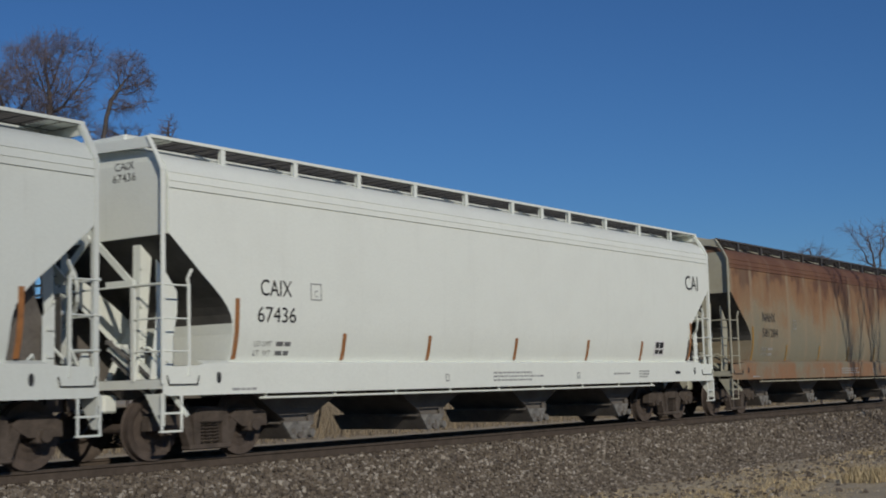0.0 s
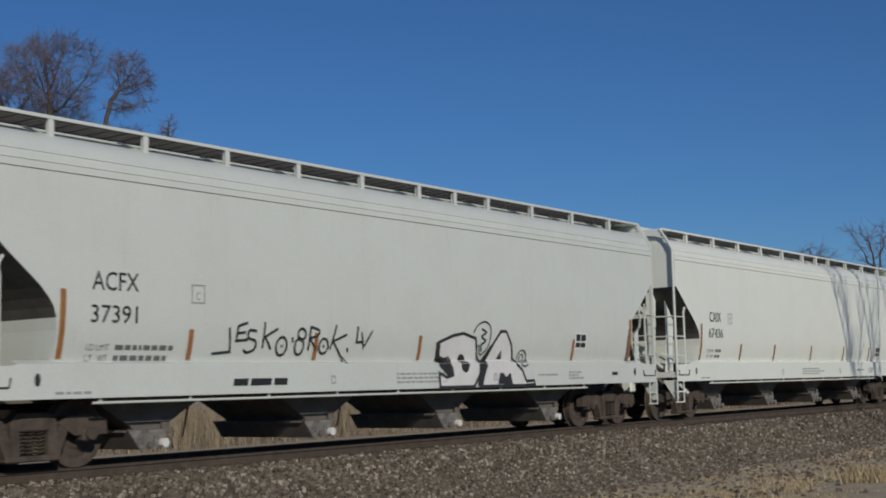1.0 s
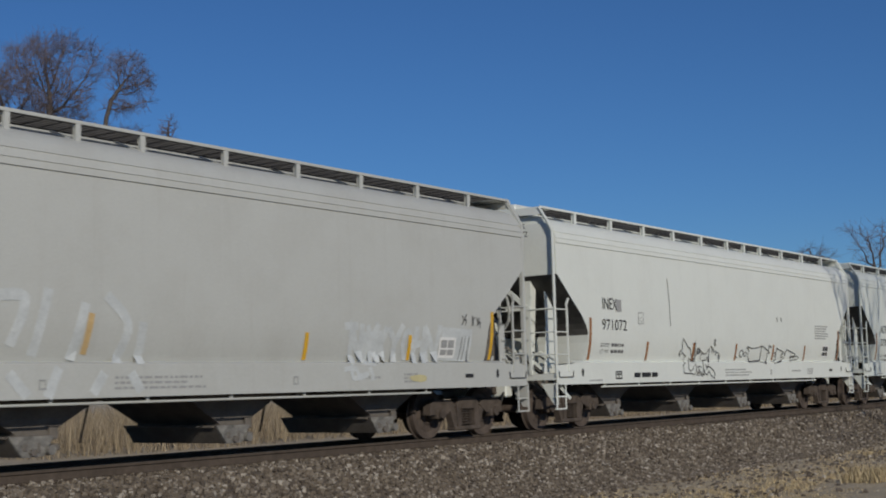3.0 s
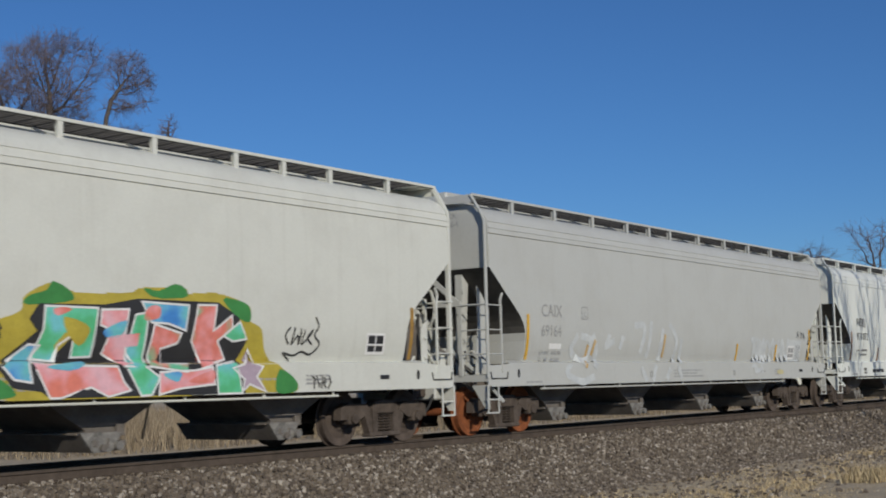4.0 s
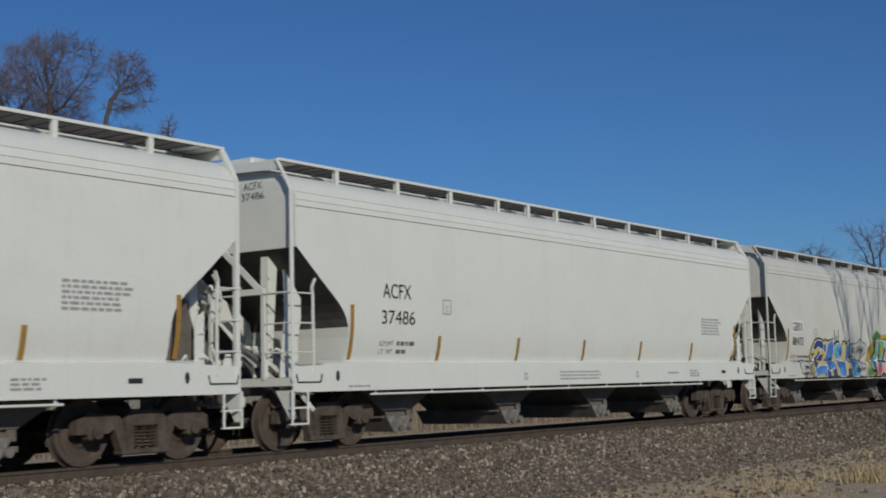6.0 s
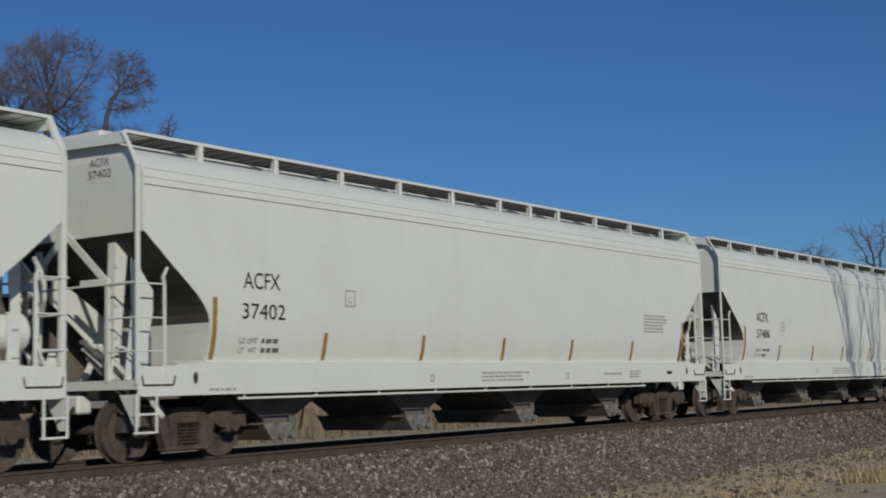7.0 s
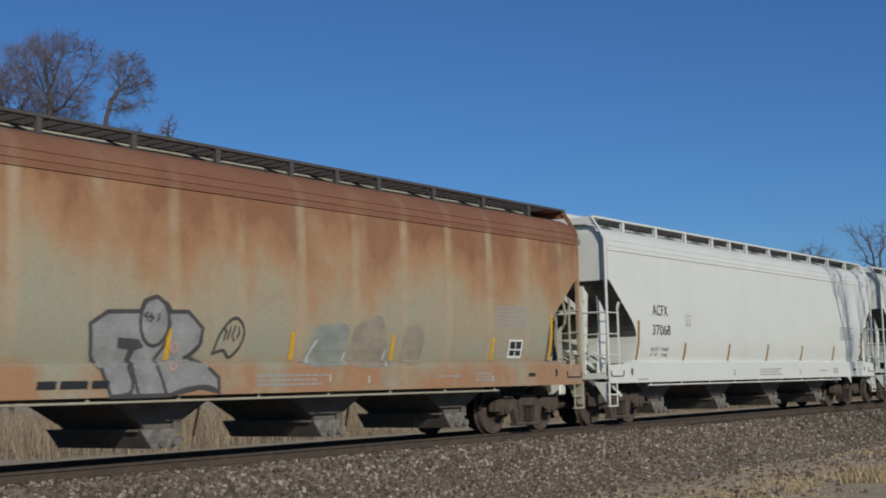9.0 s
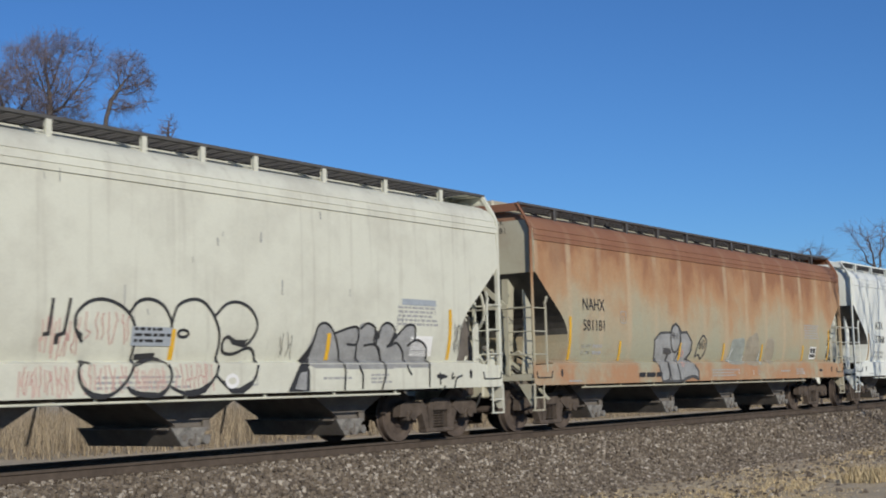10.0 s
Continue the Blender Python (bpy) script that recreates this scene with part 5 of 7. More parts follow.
    stroke(g, SPRAY_NAVY, 6, 0.03, False, True, [(-3.58, 1.77), (-3.49, 1.83), (-3.44, 1.71), (-3.3, 1.77), (-3.35, 1.61), (-3.17, 1.71), (-3.26, 1.6)])
    fill(g, SPRAY_BLUE, 2, False, [(-2.78, 1.87), (-2.48, 2.04), (-2.41, 1.91), (-2.44, 1.65), (-2.6, 1.3), (-2.74, 1.36)])
    stroke(g, SPRAY_WHITE, 2+1, 0.025, True, False, [(-2.78, 1.87), (-2.48, 2.04), (-2.41, 1.91), (-2.44, 1.65), (-2.6, 1.3), (-2.74, 1.36)])
    fill(g, SPRAY_SKY, 2, True, [(-2.4, 1.36), (-2.24, 1.49), (-2.04, 1.54), (-1.86, 1.46), (-1.84, 1.29), (-1.56, 1.06), (-1.56, 0.94), (-2.21, 0.94), (-2.3, 1.13)])
    stroke(g, SPRAY_WHITE, 2+1, 0.025, True, True, [(-2.4, 1.36), (-2.24, 1.49), (-2.04, 1.54), (-1.86, 1.46), (-1.84, 1.29), (-1.56, 1.06), (-1.56, 0.94), (-2.21, 0.94), (-2.3, 1.13)])
    fill(g, SPRAY_NAVY, 2, False, [(-2.65, 1.2), (-2.25, 1.17), (-2.26, 0.94), (-2.66, 0.95)])
    scribble(g, SPRAY_NAVY, 6, 0.025, -1.95, 1.03, -1.59, 1.23, 7)
    fill(g, SPRAY_YELLOW, 6, False, [(-5.36, 0.94), (-5.25, 1.01), (-4.92, 1.03), (-4.68, 0.94)])
    fill(g, SPRAY_BLACK, 1, False, [(-3.89, 1.93), (-3.76, 2.04), (-3.44, 2.05), (-3.32, 1.97), (-3.67, 1.98)])
    stroke(g, SPRAY_BLACK, 1, 0.05, False, False, [(-3.84, 2.35), (-3.82, 2.04)])
    stroke(g, SPRAY_BLACK, 1, 0.05, False, False, [(-3.48, 2.36), (-3.49, 2.05)])
    stroke(g, SPRAY_BLACK, 1, 0.05, False, False, [(-3.66, 2.18), (-3.66, 2.04)])
    g = piece("GBRX", "pale outlined graffiti bubbles with black scrawl")
    fill(g, SPRAY_PALE, 0, True, [(-6.79, 1.32), (-6.58, 1.42), (-6.33, 1.44), (-5.9, 1.28), (-5.95, 1.2), (-5.79, 0.94), (-6.41, 0.95), (-6.51, 1.04), (-6.65, 1.07), (-6.74, 1.21)])
    stroke(g, SPRAY_BLACK, 0+1, 0.03, True, True, [(-6.79, 1.32), (-6.58, 1.42), (-6.33, 1.44), (-5.9, 1.28), (-5.95, 1.2), (-5.79, 0.94), (-6.41, 0.95), (-6.51, 1.04), (-6.65, 1.07), (-6.74, 1.21)])
    scribble(g, SPRAY_BLACK, 4, 0.028, -6.48, 1.16, -6.01, 1.3, 6)
    scribble(g, SPRAY_BLACK, 4, 0.028, -6.5, 0.98, -5.92, 1.12, 7)
    fill(g, SPRAY_PALE, 0, True, [(-2.32, 1.93), (-1.82, 1.98), (-1.39, 2.12), (-1.18, 2.02), (-0.85, 1.96), (-0.85, 1.7), (-1.25, 1.49), (-1.2, 1.36), (-0.87, 1.26), (-0.85, 0.94), (-1.46, 0.94), (-1.53, 1.13), (-1.79, 1.36), (-1.89, 1.53), (-2.33, 1.59)])
    stroke(g, SPRAY_BLACK, 0+1, 0.03, True, True, [(-2.32, 1.93), (-1.82, 1.98), (-1.39, 2.12), (-1.18, 2.02), (-0.85, 1.96), (-0.85, 1.7), (-1.25, 1.49), (-1.2, 1.36), (-0.87, 1.26), (-0.85, 0.94), (-1.46, 0.94), (-1.53, 1.13), (-1.79, 1.36), (-1.89, 1.53), (-2.33, 1.59)])
    scribble(g, SPRAY_BLACK, 4, 0.03, -2.21, 1.67, -1.96, 1.88, 3)
    scribble(g, SPRAY_BLACK, 4, 0.03, -1.8, 1.65, -1.05, 1.89, 7)
    scribble(g, SPRAY_BLACK, 4, 0.025, -1.68, 1.33, -1.33, 1.49, 3)
    scribble(g, SPRAY_BLACK, 4, 0.022, -1.45, 1.1, -0.96, 1.23, 5)
    g = piece("GBRX", "pink and mint letter graffiti on a yellow cloud")
    fill(g, SPRAY_OLIVE, 0, True, [(-0.77, 0.94), (-0.7, 1.21), (-0.66, 1.6), (-0.63, 1.86), (-0.19, 2.03), (-0.12, 2.23), (0.28, 2.41), (0.62, 2.31), (1.52, 2.33), (1.77, 2.41), (2.55, 2.44), (2.61, 2.37), (3.22, 2.39), (3.84, 2.23), (3.87, 2.01), (4.11, 1.9), (4.24, 1.56), (4.52, 1.33), (4.88, 1.1), (4.83, 0.94), (4.12, 0.94)])
    fill(g, SPRAY_GREEN, 1, True, [(-0.13, 2.12), (-0.07, 2.23), (0.19, 2.31), (0.3, 2.43), (0.56, 2.32), (0.61, 2.2), (0.26, 2.14)])
    fill(g, SPRAY_GREEN, 1, True, [(1.8, 2.4), (2.09, 2.39), (2.35, 2.49), (2.55, 2.44), (2.57, 2.31), (2.02, 2.28)])
    fill(g, SPRAY_GREEN, 1, True, [(3.3, 2.33), (3.81, 2.25), (3.86, 1.99), (3.55, 2.08)])
    fill(g, SPRAY_GREEN, 1, True, [(-0.76, 0.99), (-0.52, 1.2), (-0.23, 1.0), (-0.5, 0.94)])
    fill(g, SPRAY_GREEN, 1, True, [(4.42, 0.95), (4.51, 1.29), (4.88, 1.1), (4.83, 0.94)])
    fill(g, SPRAY_BLACK, 2, False, [(-0.05, 1.94), (0.09, 2.14), (1.02, 2.14), (1.7, 2.26), (2.67, 2.26), (3.21, 2.26), (3.62, 2.06), (3.82, 1.71), (3.65, 1.41), (3.76, 0.94), (0.27, 0.94), (0.13, 1.03), (-0.28, 1.07), (-0.51, 1.33), (0.08, 1.79)])
    fill(g, SPRAY_MINT, 4, False, [(0.18, 2.11), (1.02, 2.11), (0.96, 1.47), (0.64, 1.46), (0.65, 1.76), (0.41, 1.61), (0.35, 1.41), (0.01, 1.44), (0.17, 1.81)])
    stroke(g, SPRAY_WHITE, 4+1, 0.03, True, False, [(0.18, 2.11), (1.02, 2.11), (0.96, 1.47), (0.64, 1.46), (0.65, 1.76), (0.41, 1.61), (0.35, 1.41), (0.01, 1.44), (0.17, 1.81)])
    fill(g, SPRAY_PINK, 4, False, [(0.01, 1.4), (0.34, 1.36), (1.35, 1.34), (1.46, 1.13), (1.58, 1.02), (1.2, 0.94), (0.91, 1.07), (0.44, 0.94), (0.27, 0.94), (0.14, 1.17)])
    stroke(g, SPRAY_WHITE, 4+1, 0.03, True, False, [(0.01, 1.4), (0.34, 1.36), (1.35, 1.34), (1.46, 1.13), (1.58, 1.02), (1.2, 0.94), (0.91, 1.07), (0.44, 0.94), (0.27, 0.94), (0.14, 1.17)])
    fill(g, SPRAY_SKY, 4, False, [(-0.43, 1.34), (-0.04, 1.62), (0.14, 1.61), (-0.05, 1.37), (-0.0, 1.14), (-0.27, 1.18)])
    stroke(g, SPRAY_WHITE, 4+1, 0.03, True, False, [(-0.43, 1.34), (-0.04, 1.62), (0.14, 1.61), (-0.05, 1.37), (-0.0, 1.14), (-0.27, 1.18)])
    fill(g, SPRAY_PINK, 4, False, [(1.08, 2.09), (1.54, 2.11), (1.48, 1.65), (1.65, 1.34), (1.47, 1.34), (1.14, 1.51), (1.25, 1.82), (1.07, 1.89)])
    stroke(g, SPRAY_WHITE, 4+1, 0.03, True, False, [(1.08, 2.09), (1.54, 2.11), (1.48, 1.65), (1.65, 1.34), (1.47, 1.34), (1.14, 1.51), (1.25, 1.82), (1.07, 1.89)])
    fill(g, SPRAY_MINT, 4, False, [(1.66, 2.04), (1.88, 2.08), (1.84, 1.34), (2.09, 1.19), (1.95, 0.95), (1.76, 0.94), (1.53, 1.3), (1.54, 1.62)])
    stroke(g, SPRAY_WHITE, 4+1, 0.03, True, False, [(1.66, 2.04), (1.88, 2.08), (1.84, 1.34), (2.09, 1.19), (1.95, 0.95), (1.76, 0.94), (1.53, 1.3), (1.54, 1.62)])
    fill(g, SPRAY_PINK, 6, False, [(1.21, 1.74), (1.74, 1.79), (1.73, 1.62), (1.27, 1.58)])
    fill(g, SPRAY_SKY, 4, False, [(1.76, 2.22), (2.63, 2.2), (2.58, 1.84), (2.26, 1.93), (1.94, 1.94), (1.85, 2.08)])
    stroke(g, SPRAY_WHITE, 4+1, 0.03, True, False, [(1.76, 2.22), (2.63, 2.2), (2.58, 1.84), (2.26, 1.93), (1.94, 1.94), (1.85, 2.08)])
    fill(g, SPRAY_RED, 4, False, [(2.0, 1.92), (2.51, 1.8), (2.44, 1.66), (2.14, 1.58), (2.1, 1.37), (2.62, 1.37), (2.61, 1.26), (1.9, 1.34)])
    stroke(g, SPRAY_WHITE, 4+1, 0.03, True, False, [(2.0, 1.92), (2.51, 1.8), (2.44, 1.66), (2.14, 1.58), (2.1, 1.37), (2.62, 1.37), (2.61, 1.26), (1.9, 1.34)])
    fill(g, SPRAY_RED, 4, False, [(2.8, 2.21), (3.17, 2.22), (3.12, 1.85), (3.48, 2.08), (3.5, 1.89), (3.21, 1.7), (3.41, 1.44), (3.09, 1.37), (2.88, 1.3), (2.83, 1.52), (2.7, 1.7)])
    stroke(g, SPRAY_WHITE, 4+1, 0.03, True, False, [(2.8, 2.21), (3.17, 2.22), (3.12, 1.85), (3.48, 2.08), (3.5, 1.89), (3.21, 1.7), (3.41, 1.44), (3.09, 1.37), (2.88, 1.3), (2.83, 1.52), (2.7, 1.7)])
    fill(g, SPRAY_PINK, 4, False, [(2.09, 1.26), (2.75, 1.28), (3.09, 1.33), (3.14, 1.08), (2.47, 1.03), (2.08, 0.95)])
    stroke(g, SPRAY_WHITE, 4+1, 0.03, True, False, [(2.09, 1.26), (2.75, 1.28), (3.09, 1.33), (3.14, 1.08), (2.47, 1.03), (2.08, 0.95)])
    fill(g, SPRAY_MINT, 4, False, [(3.16, 1.35), (3.58, 1.41), (3.69, 0.94), (3.2, 0.94)])
    stroke(g, SPRAY_WHITE, 4+1, 0.03, True, False, [(3.16, 1.35), (3.58, 1.41), (3.69, 0.94), (3.2, 0.94)])
    fill(g, SPRAY_MINT, 4, False, [(3.65, 1.99), (3.81, 1.74), (3.53, 1.7), (3.32, 1.78)])
    stroke(g, SPRAY_WHITE, 4+1, 0.03, True, False, [(3.65, 1.99), (3.81, 1.74), (3.53, 1.7), (3.32, 1.78)])
    fill(g, SPRAY_LILAC, 4, False, [(3.84, 1.59), (3.93, 1.37), (4.13, 1.33), (3.99, 1.18), (4.2, 0.95), (3.84, 1.07), (3.69, 0.96), (3.74, 1.14), (3.5, 1.31), (3.75, 1.37)])
    stroke(g, SPRAY_WHITE, 4+1, 0.03, True, False, [(3.84, 1.59), (3.93, 1.37), (4.13, 1.33), (3.99, 1.18), (4.2, 0.95), (3.84, 1.07), (3.69, 0.96), (3.74, 1.14), (3.5, 1.31), (3.75, 1.37)])
    fill(g, SPRAY_OLIVE, 5, False, [(0.36, 1.61), (0.51, 1.78), (0.65, 1.76), (0.41, 1.51)])
    fill(g, SPRAY_RED, 6, True, [(0.32, 2.09), (0.61, 2.09), (0.37, 1.99)])
    fill(g, SPRAY_SKY, 6, True, [(0.2, 1.34), (0.81, 1.41), (0.63, 1.29)])
    fill(g, SPRAY_RED, 6, True, [(1.88, 2.15), (2.08, 2.17), (2.07, 2.01), (1.81, 1.97)])
    fill(g, SPRAY_SKY, 6, True, [(2.15, 1.23), (2.48, 1.26), (2.41, 1.12)])
    fill(g, SPRAY_RED, 6, True, [(2.61, 1.12), (3.09, 1.28), (3.08, 1.11)])
    fill(g, SPRAY_SKY, 6, True, [(1.13, 1.82), (1.5, 1.96), (1.43, 1.75), (1.21, 1.72)])
    fill(g, SPRAY_OLIVE, 6, True, [(0.49, 1.98), (0.89, 1.85), (0.76, 1.61), (0.54, 1.78)])
    fill(g, SPRAY_BLACK, 6, False, [(0.53, 0.94), (0.79, 1.05), (1.11, 0.94)])
    fill(g, SPRAY_BLACK, 6, False, [(2.43, 0.94), (2.63, 1.02), (2.93, 0.94)])
    scribble(g, SPRAY_BLACK, 4, 0.025, -0.6, 1.7, -0.44, 1.89, 3)
    g = piece("GBRX", "small black paint tags")
    stroke(g, SPRAY_BLACK, 4, 0.03, False, True, [(4.75, 1.93), (4.65, 1.81), (4.73, 1.68)])
    stroke(g, SPRAY_BLACK, 4, 0.03, False, True, [(4.86, 1.93), (4.8, 1.68), (4.93, 1.81), (4.96, 1.68), (5.01, 1.91)])
    stroke(g, SPRAY_BLACK, 4, 0.03, False, True, [(5.09, 1.89), (5.03, 1.68), (5.2, 1.8), (5.28, 1.9), (5.16, 1.78), (5.27, 1.68)])
    stroke(g, SPRAY_BLACK, 4, 0.03, False, True, [(5.34, 2.1), (5.41, 1.96), (5.32, 1.82), (5.45, 1.68), (5.26, 1.52), (5.06, 1.56), (4.87, 1.5), (4.64, 1.54), (4.79, 1.43)])
    scribble(g, SPRAY_DARKGREY, 4, 0.03, 5.23, 0.97, 5.69, 1.19, 5)
    g = piece("LAST", "black outlined bubble letter graffiti")
    stroke(g, SPRAY_BLACK, 4, 0.045, False, True, [(-0.83, 1.67), (-0.95, 1.83), (-0.95, 2.02), (-0.77, 2.18), (-0.53, 2.23), (-0.28, 2.18), (-0.07, 2.05), (0.04, 1.85), (0.04, 1.51), (-0.03, 1.26), (-0.21, 1.06), (-0.46, 0.94), (-0.7, 0.96), (-0.86, 1.1), (-0.91, 1.29), (-0.83, 1.4), (-0.71, 1.38)])
    stroke(g, SPRAY_BLACK, 4, 0.045, False, True, [(-0.05, 2.08), (0.08, 2.22), (0.3, 2.26), (0.53, 2.18), (0.68, 1.98), (0.69, 1.88)])
    stroke(g, SPRAY_BLACK, 4, 0.045, False, True, [(0.04, 1.36), (0.3, 1.43), (0.53, 1.43), (0.68, 1.28), (0.66, 1.11), (0.49, 0.94), (0.22, 0.94), (0.0, 0.98), (-0.09, 1.06)])
    stroke(g, SPRAY_BLACK, 4, 0.045, False, True, [(0.7, 1.95), (0.8, 2.19), (1.08, 2.29), (1.32, 2.24), (1.52, 2.03), (1.63, 1.76), (1.6, 1.4), (1.52, 1.19), (1.27, 0.98), (0.99, 0.94), (0.68, 1.05)])
    stroke(g, SPRAY_BLACK, 4, 0.045, False, True, [(1.52, 2.06), (1.74, 2.24), (2.0, 2.28), (2.26, 2.18), (2.4, 1.96), (2.3, 1.74), (2.12, 1.64), (1.82, 1.76), (1.71, 1.7), (1.73, 1.55), (1.94, 1.52), (2.25, 1.61), (2.4, 1.49), (2.38, 1.24), (2.2, 1.02), (1.89, 0.97), (1.56, 1.19)])
    fill(g, SPRAY_BLACK, 4, False, [(-0.86, 1.1), (-0.7, 0.95), (-0.46, 0.94), (-0.21, 1.05), (-0.46, 0.97), (-0.66, 1.0)])
    fill(g, SPRAY_BLACK, 4, False, [(-0.09, 1.06), (0.0, 0.96), (0.26, 0.94), (0.49, 0.94), (0.68, 1.08), (0.45, 0.98), (0.11, 1.0)])
    fill(g, SPRAY_BLACK, 4, False, [(0.68, 1.05), (0.99, 0.94), (1.31, 0.95), (1.52, 1.17), (1.23, 1.03), (0.91, 0.99)])
    fill(g, SPRAY_BLACK, 4, False, [(1.54, 1.19), (1.85, 0.94), (2.11, 0.94), (2.33, 1.15), (1.98, 1.01)])
    fill(g, SPRAY_BLACK, 4, False, [(1.77, 1.81), (1.99, 1.72), (2.23, 1.74), (2.12, 1.62), (1.9, 1.66)])
    fill(g, SPRAY_BLACK, 4, False, [(0.08, 1.51), (0.45, 1.53), (0.43, 1.44), (0.08, 1.43)])
    fill(g, SPRAY_BLACK, 4, False, [(-0.98, 2.02), (-0.93, 1.94), (-0.93, 1.82), (-0.83, 1.77), (-0.83, 1.66), (-0.95, 1.79)])
    fill(g, SPRAY_BLACK, 4, False, [(-1.27, 1.74), (-1.2, 1.74), (-1.2, 1.63), (-1.27, 1.63)])
    stroke(g, SPRAY_BLACK, 4, 0.05, False, False, [(-1.32, 2.2), (-1.37, 1.76), (-1.44, 1.75)])
    stroke(g, SPRAY_BLACK, 4, 0.05, False, False, [(-1.05, 2.21), (-1.13, 1.77), (-1.24, 1.74)])
    oval(g, SPRAY_BLACK, 4, 0.04, 0.92, 1.8, 0.1, 0.05)
    oval(g, SPRAY_WHITE, 4, 0.06, 1.86, 1.12, 0.11, 0.08)
    scribble(g, SPRAY_FADEDRED, 2, 0.022, -1.49, 1.43, -0.87, 2.01, 9)
    scribble(g, SPRAY_FADEDRED, 2, 0.022, -0.8, 1.62, 0.01, 2.11, 7)
    scribble(g, SPRAY_FADEDRED, 2, 0.022, -1.85, 0.94, -0.96, 1.35, 14)
    scribble(g, SPRAY_FADEDRED, 2, 0.022, -0.87, 0.98, -0.07, 1.37, 9)
    scribble(g, SPRAY_FADEDRED, 2, 0.022, 0.01, 0.96, 0.6, 1.34, 10)
    scribble(g, SPRAY_FADEDRED, 2, 0.022, 0.76, 0.98, 1.51, 1.4, 9)
    g = piece("LAST", "grey shaded letter graffiti outlined in black")
    fill(g, SPRAY_GREY, 0, True, [(3.57, 1.35), (3.7, 1.84), (3.91, 2.01), (4.09, 1.95), (4.19, 1.86), (4.57, 1.96), (4.77, 1.95), (4.87, 2.03), (5.12, 2.04), (5.27, 1.89), (5.43, 2.04), (5.64, 2.05), (5.79, 1.87), (6.12, 2.03), (6.34, 2.01), (6.33, 1.78), (6.56, 1.77), (6.72, 1.55), (6.74, 1.31), (6.1, 1.31), (5.46, 1.28), (4.41, 1.29)])
    fill(g, SPRAY_BLACK, 2, False, [(3.06, 0.94), (3.31, 1.32), (3.67, 1.71), (3.65, 1.5), (3.53, 1.32), (3.57, 1.26), (3.56, 0.94)])
    fill(g, SPRAY_GREY, 3, False, [(3.21, 0.97), (3.35, 1.23), (3.5, 1.25), (3.48, 0.96)])
    stroke(g, SPRAY_BLACK, 4, 0.04, False, True, [(3.55, 1.35), (3.7, 1.74), (3.77, 1.96), (3.96, 2.02), (4.14, 1.9), (4.3, 1.63), (4.39, 1.38), (4.43, 1.23), (4.4, 0.95)])
    stroke(g, SPRAY_BLACK, 4, 0.04, False, True, [(4.19, 1.86), (4.57, 1.96), (4.77, 1.95), (4.76, 1.7), (4.52, 1.69)])
    stroke(g, SPRAY_BLACK, 4, 0.04, False, True, [(4.76, 1.7), (4.8, 1.32), (4.87, 1.19), (4.86, 0.97)])
    stroke(g, SPRAY_BLACK, 4, 0.04, False, True, [(4.84, 1.95), (5.02, 2.04), (5.22, 1.96), (5.21, 1.73), (5.37, 1.61), (5.46, 1.38), (5.48, 1.19), (5.37, 0.94)])
    stroke(g, SPRAY_BLACK, 4, 0.04, False, True, [(5.32, 1.8), (5.38, 1.99), (5.56, 2.06), (5.74, 1.97), (5.74, 1.77), (5.58, 1.67)])
    stroke(g, SPRAY_BLACK, 4, 0.04, False, True, [(5.79, 1.81), (6.07, 2.02), (6.32, 2.01), (6.33, 1.78)])
    stroke(g, SPRAY_BLACK, 4, 0.04, False, True, [(5.68, 1.67), (5.84, 1.72), (6.05, 1.54), (6.1, 1.31), (6.2, 1.18)])
    stroke(g, SPRAY_BLACK, 4, 0.04, False, True, [(6.14, 1.68), (6.39, 1.78), (6.67, 1.68), (6.73, 1.45), (6.72, 0.97)])
    stroke(g, SPRAY_BLACK, 4, 0.04, False, True, [(4.96, 1.67), (5.26, 1.68), (5.46, 1.44)])
    fill(g, SPRAY_BLACK, 4, False, [(5.22, 1.93), (5.31, 1.91), (5.29, 1.67), (5.24, 1.76)])
    fill(g, SPRAY_BLACK, 4, False, [(5.73, 1.9), (5.85, 1.87), (5.68, 1.67), (5.57, 1.62)])
    stroke(g, SPRAY_BLACK, 4, 0.035, False, True, [(7.04, 1.21), (7.05, 1.0)])
    stroke(g, SPRAY_BLACK, 4, 0.035, False, True, [(7.25, 1.14), (7.05, 1.1)])
    stroke(g, SPRAY_BLACK, 4, 0.035, False, True, [(7.19, 0.97), (7.15, 0.94)])
    stroke(g, SPRAY_BLACK, 4, 0.035, False, True, [(7.43, 1.2), (7.4, 1.1), (7.49, 1.13)])
    stroke(g, SPRAY_BLACK, 4, 0.035, False, True, [(7.73, 1.15), (7.55, 1.1), (7.48, 0.94)])
    scribble(g, SPRAY_DARKGREY, 4, 0.015, 7.51, 1.55, 7.75, 2.13, 5)
    scribble(g, SPRAY_DARKGREY, 2, 0.012, 2.88, 1.44, 3.26, 1.85, 4)
    g = piece("N181", "grey letter graffiti with dark outline")
    fill(g, SPRAY_GREY, 0, False, [(-3.78, 1.9), (-3.5, 2.07), (-2.94, 2.09), (-2.86, 2.24), (-2.64, 2.3), (-2.44, 2.19), (-2.38, 2.1), (-2.06, 2.11), (-1.77, 1.88), (-1.8, 1.64), (-2.01, 1.48), (-1.77, 1.39), (-1.47, 1.17), (-1.47, 0.97), (-1.83, 1.04), (-2.42, 0.94), (-2.97, 0.94), (-3.44, 0.94), (-3.6, 1.31), (-3.7, 1.37)])
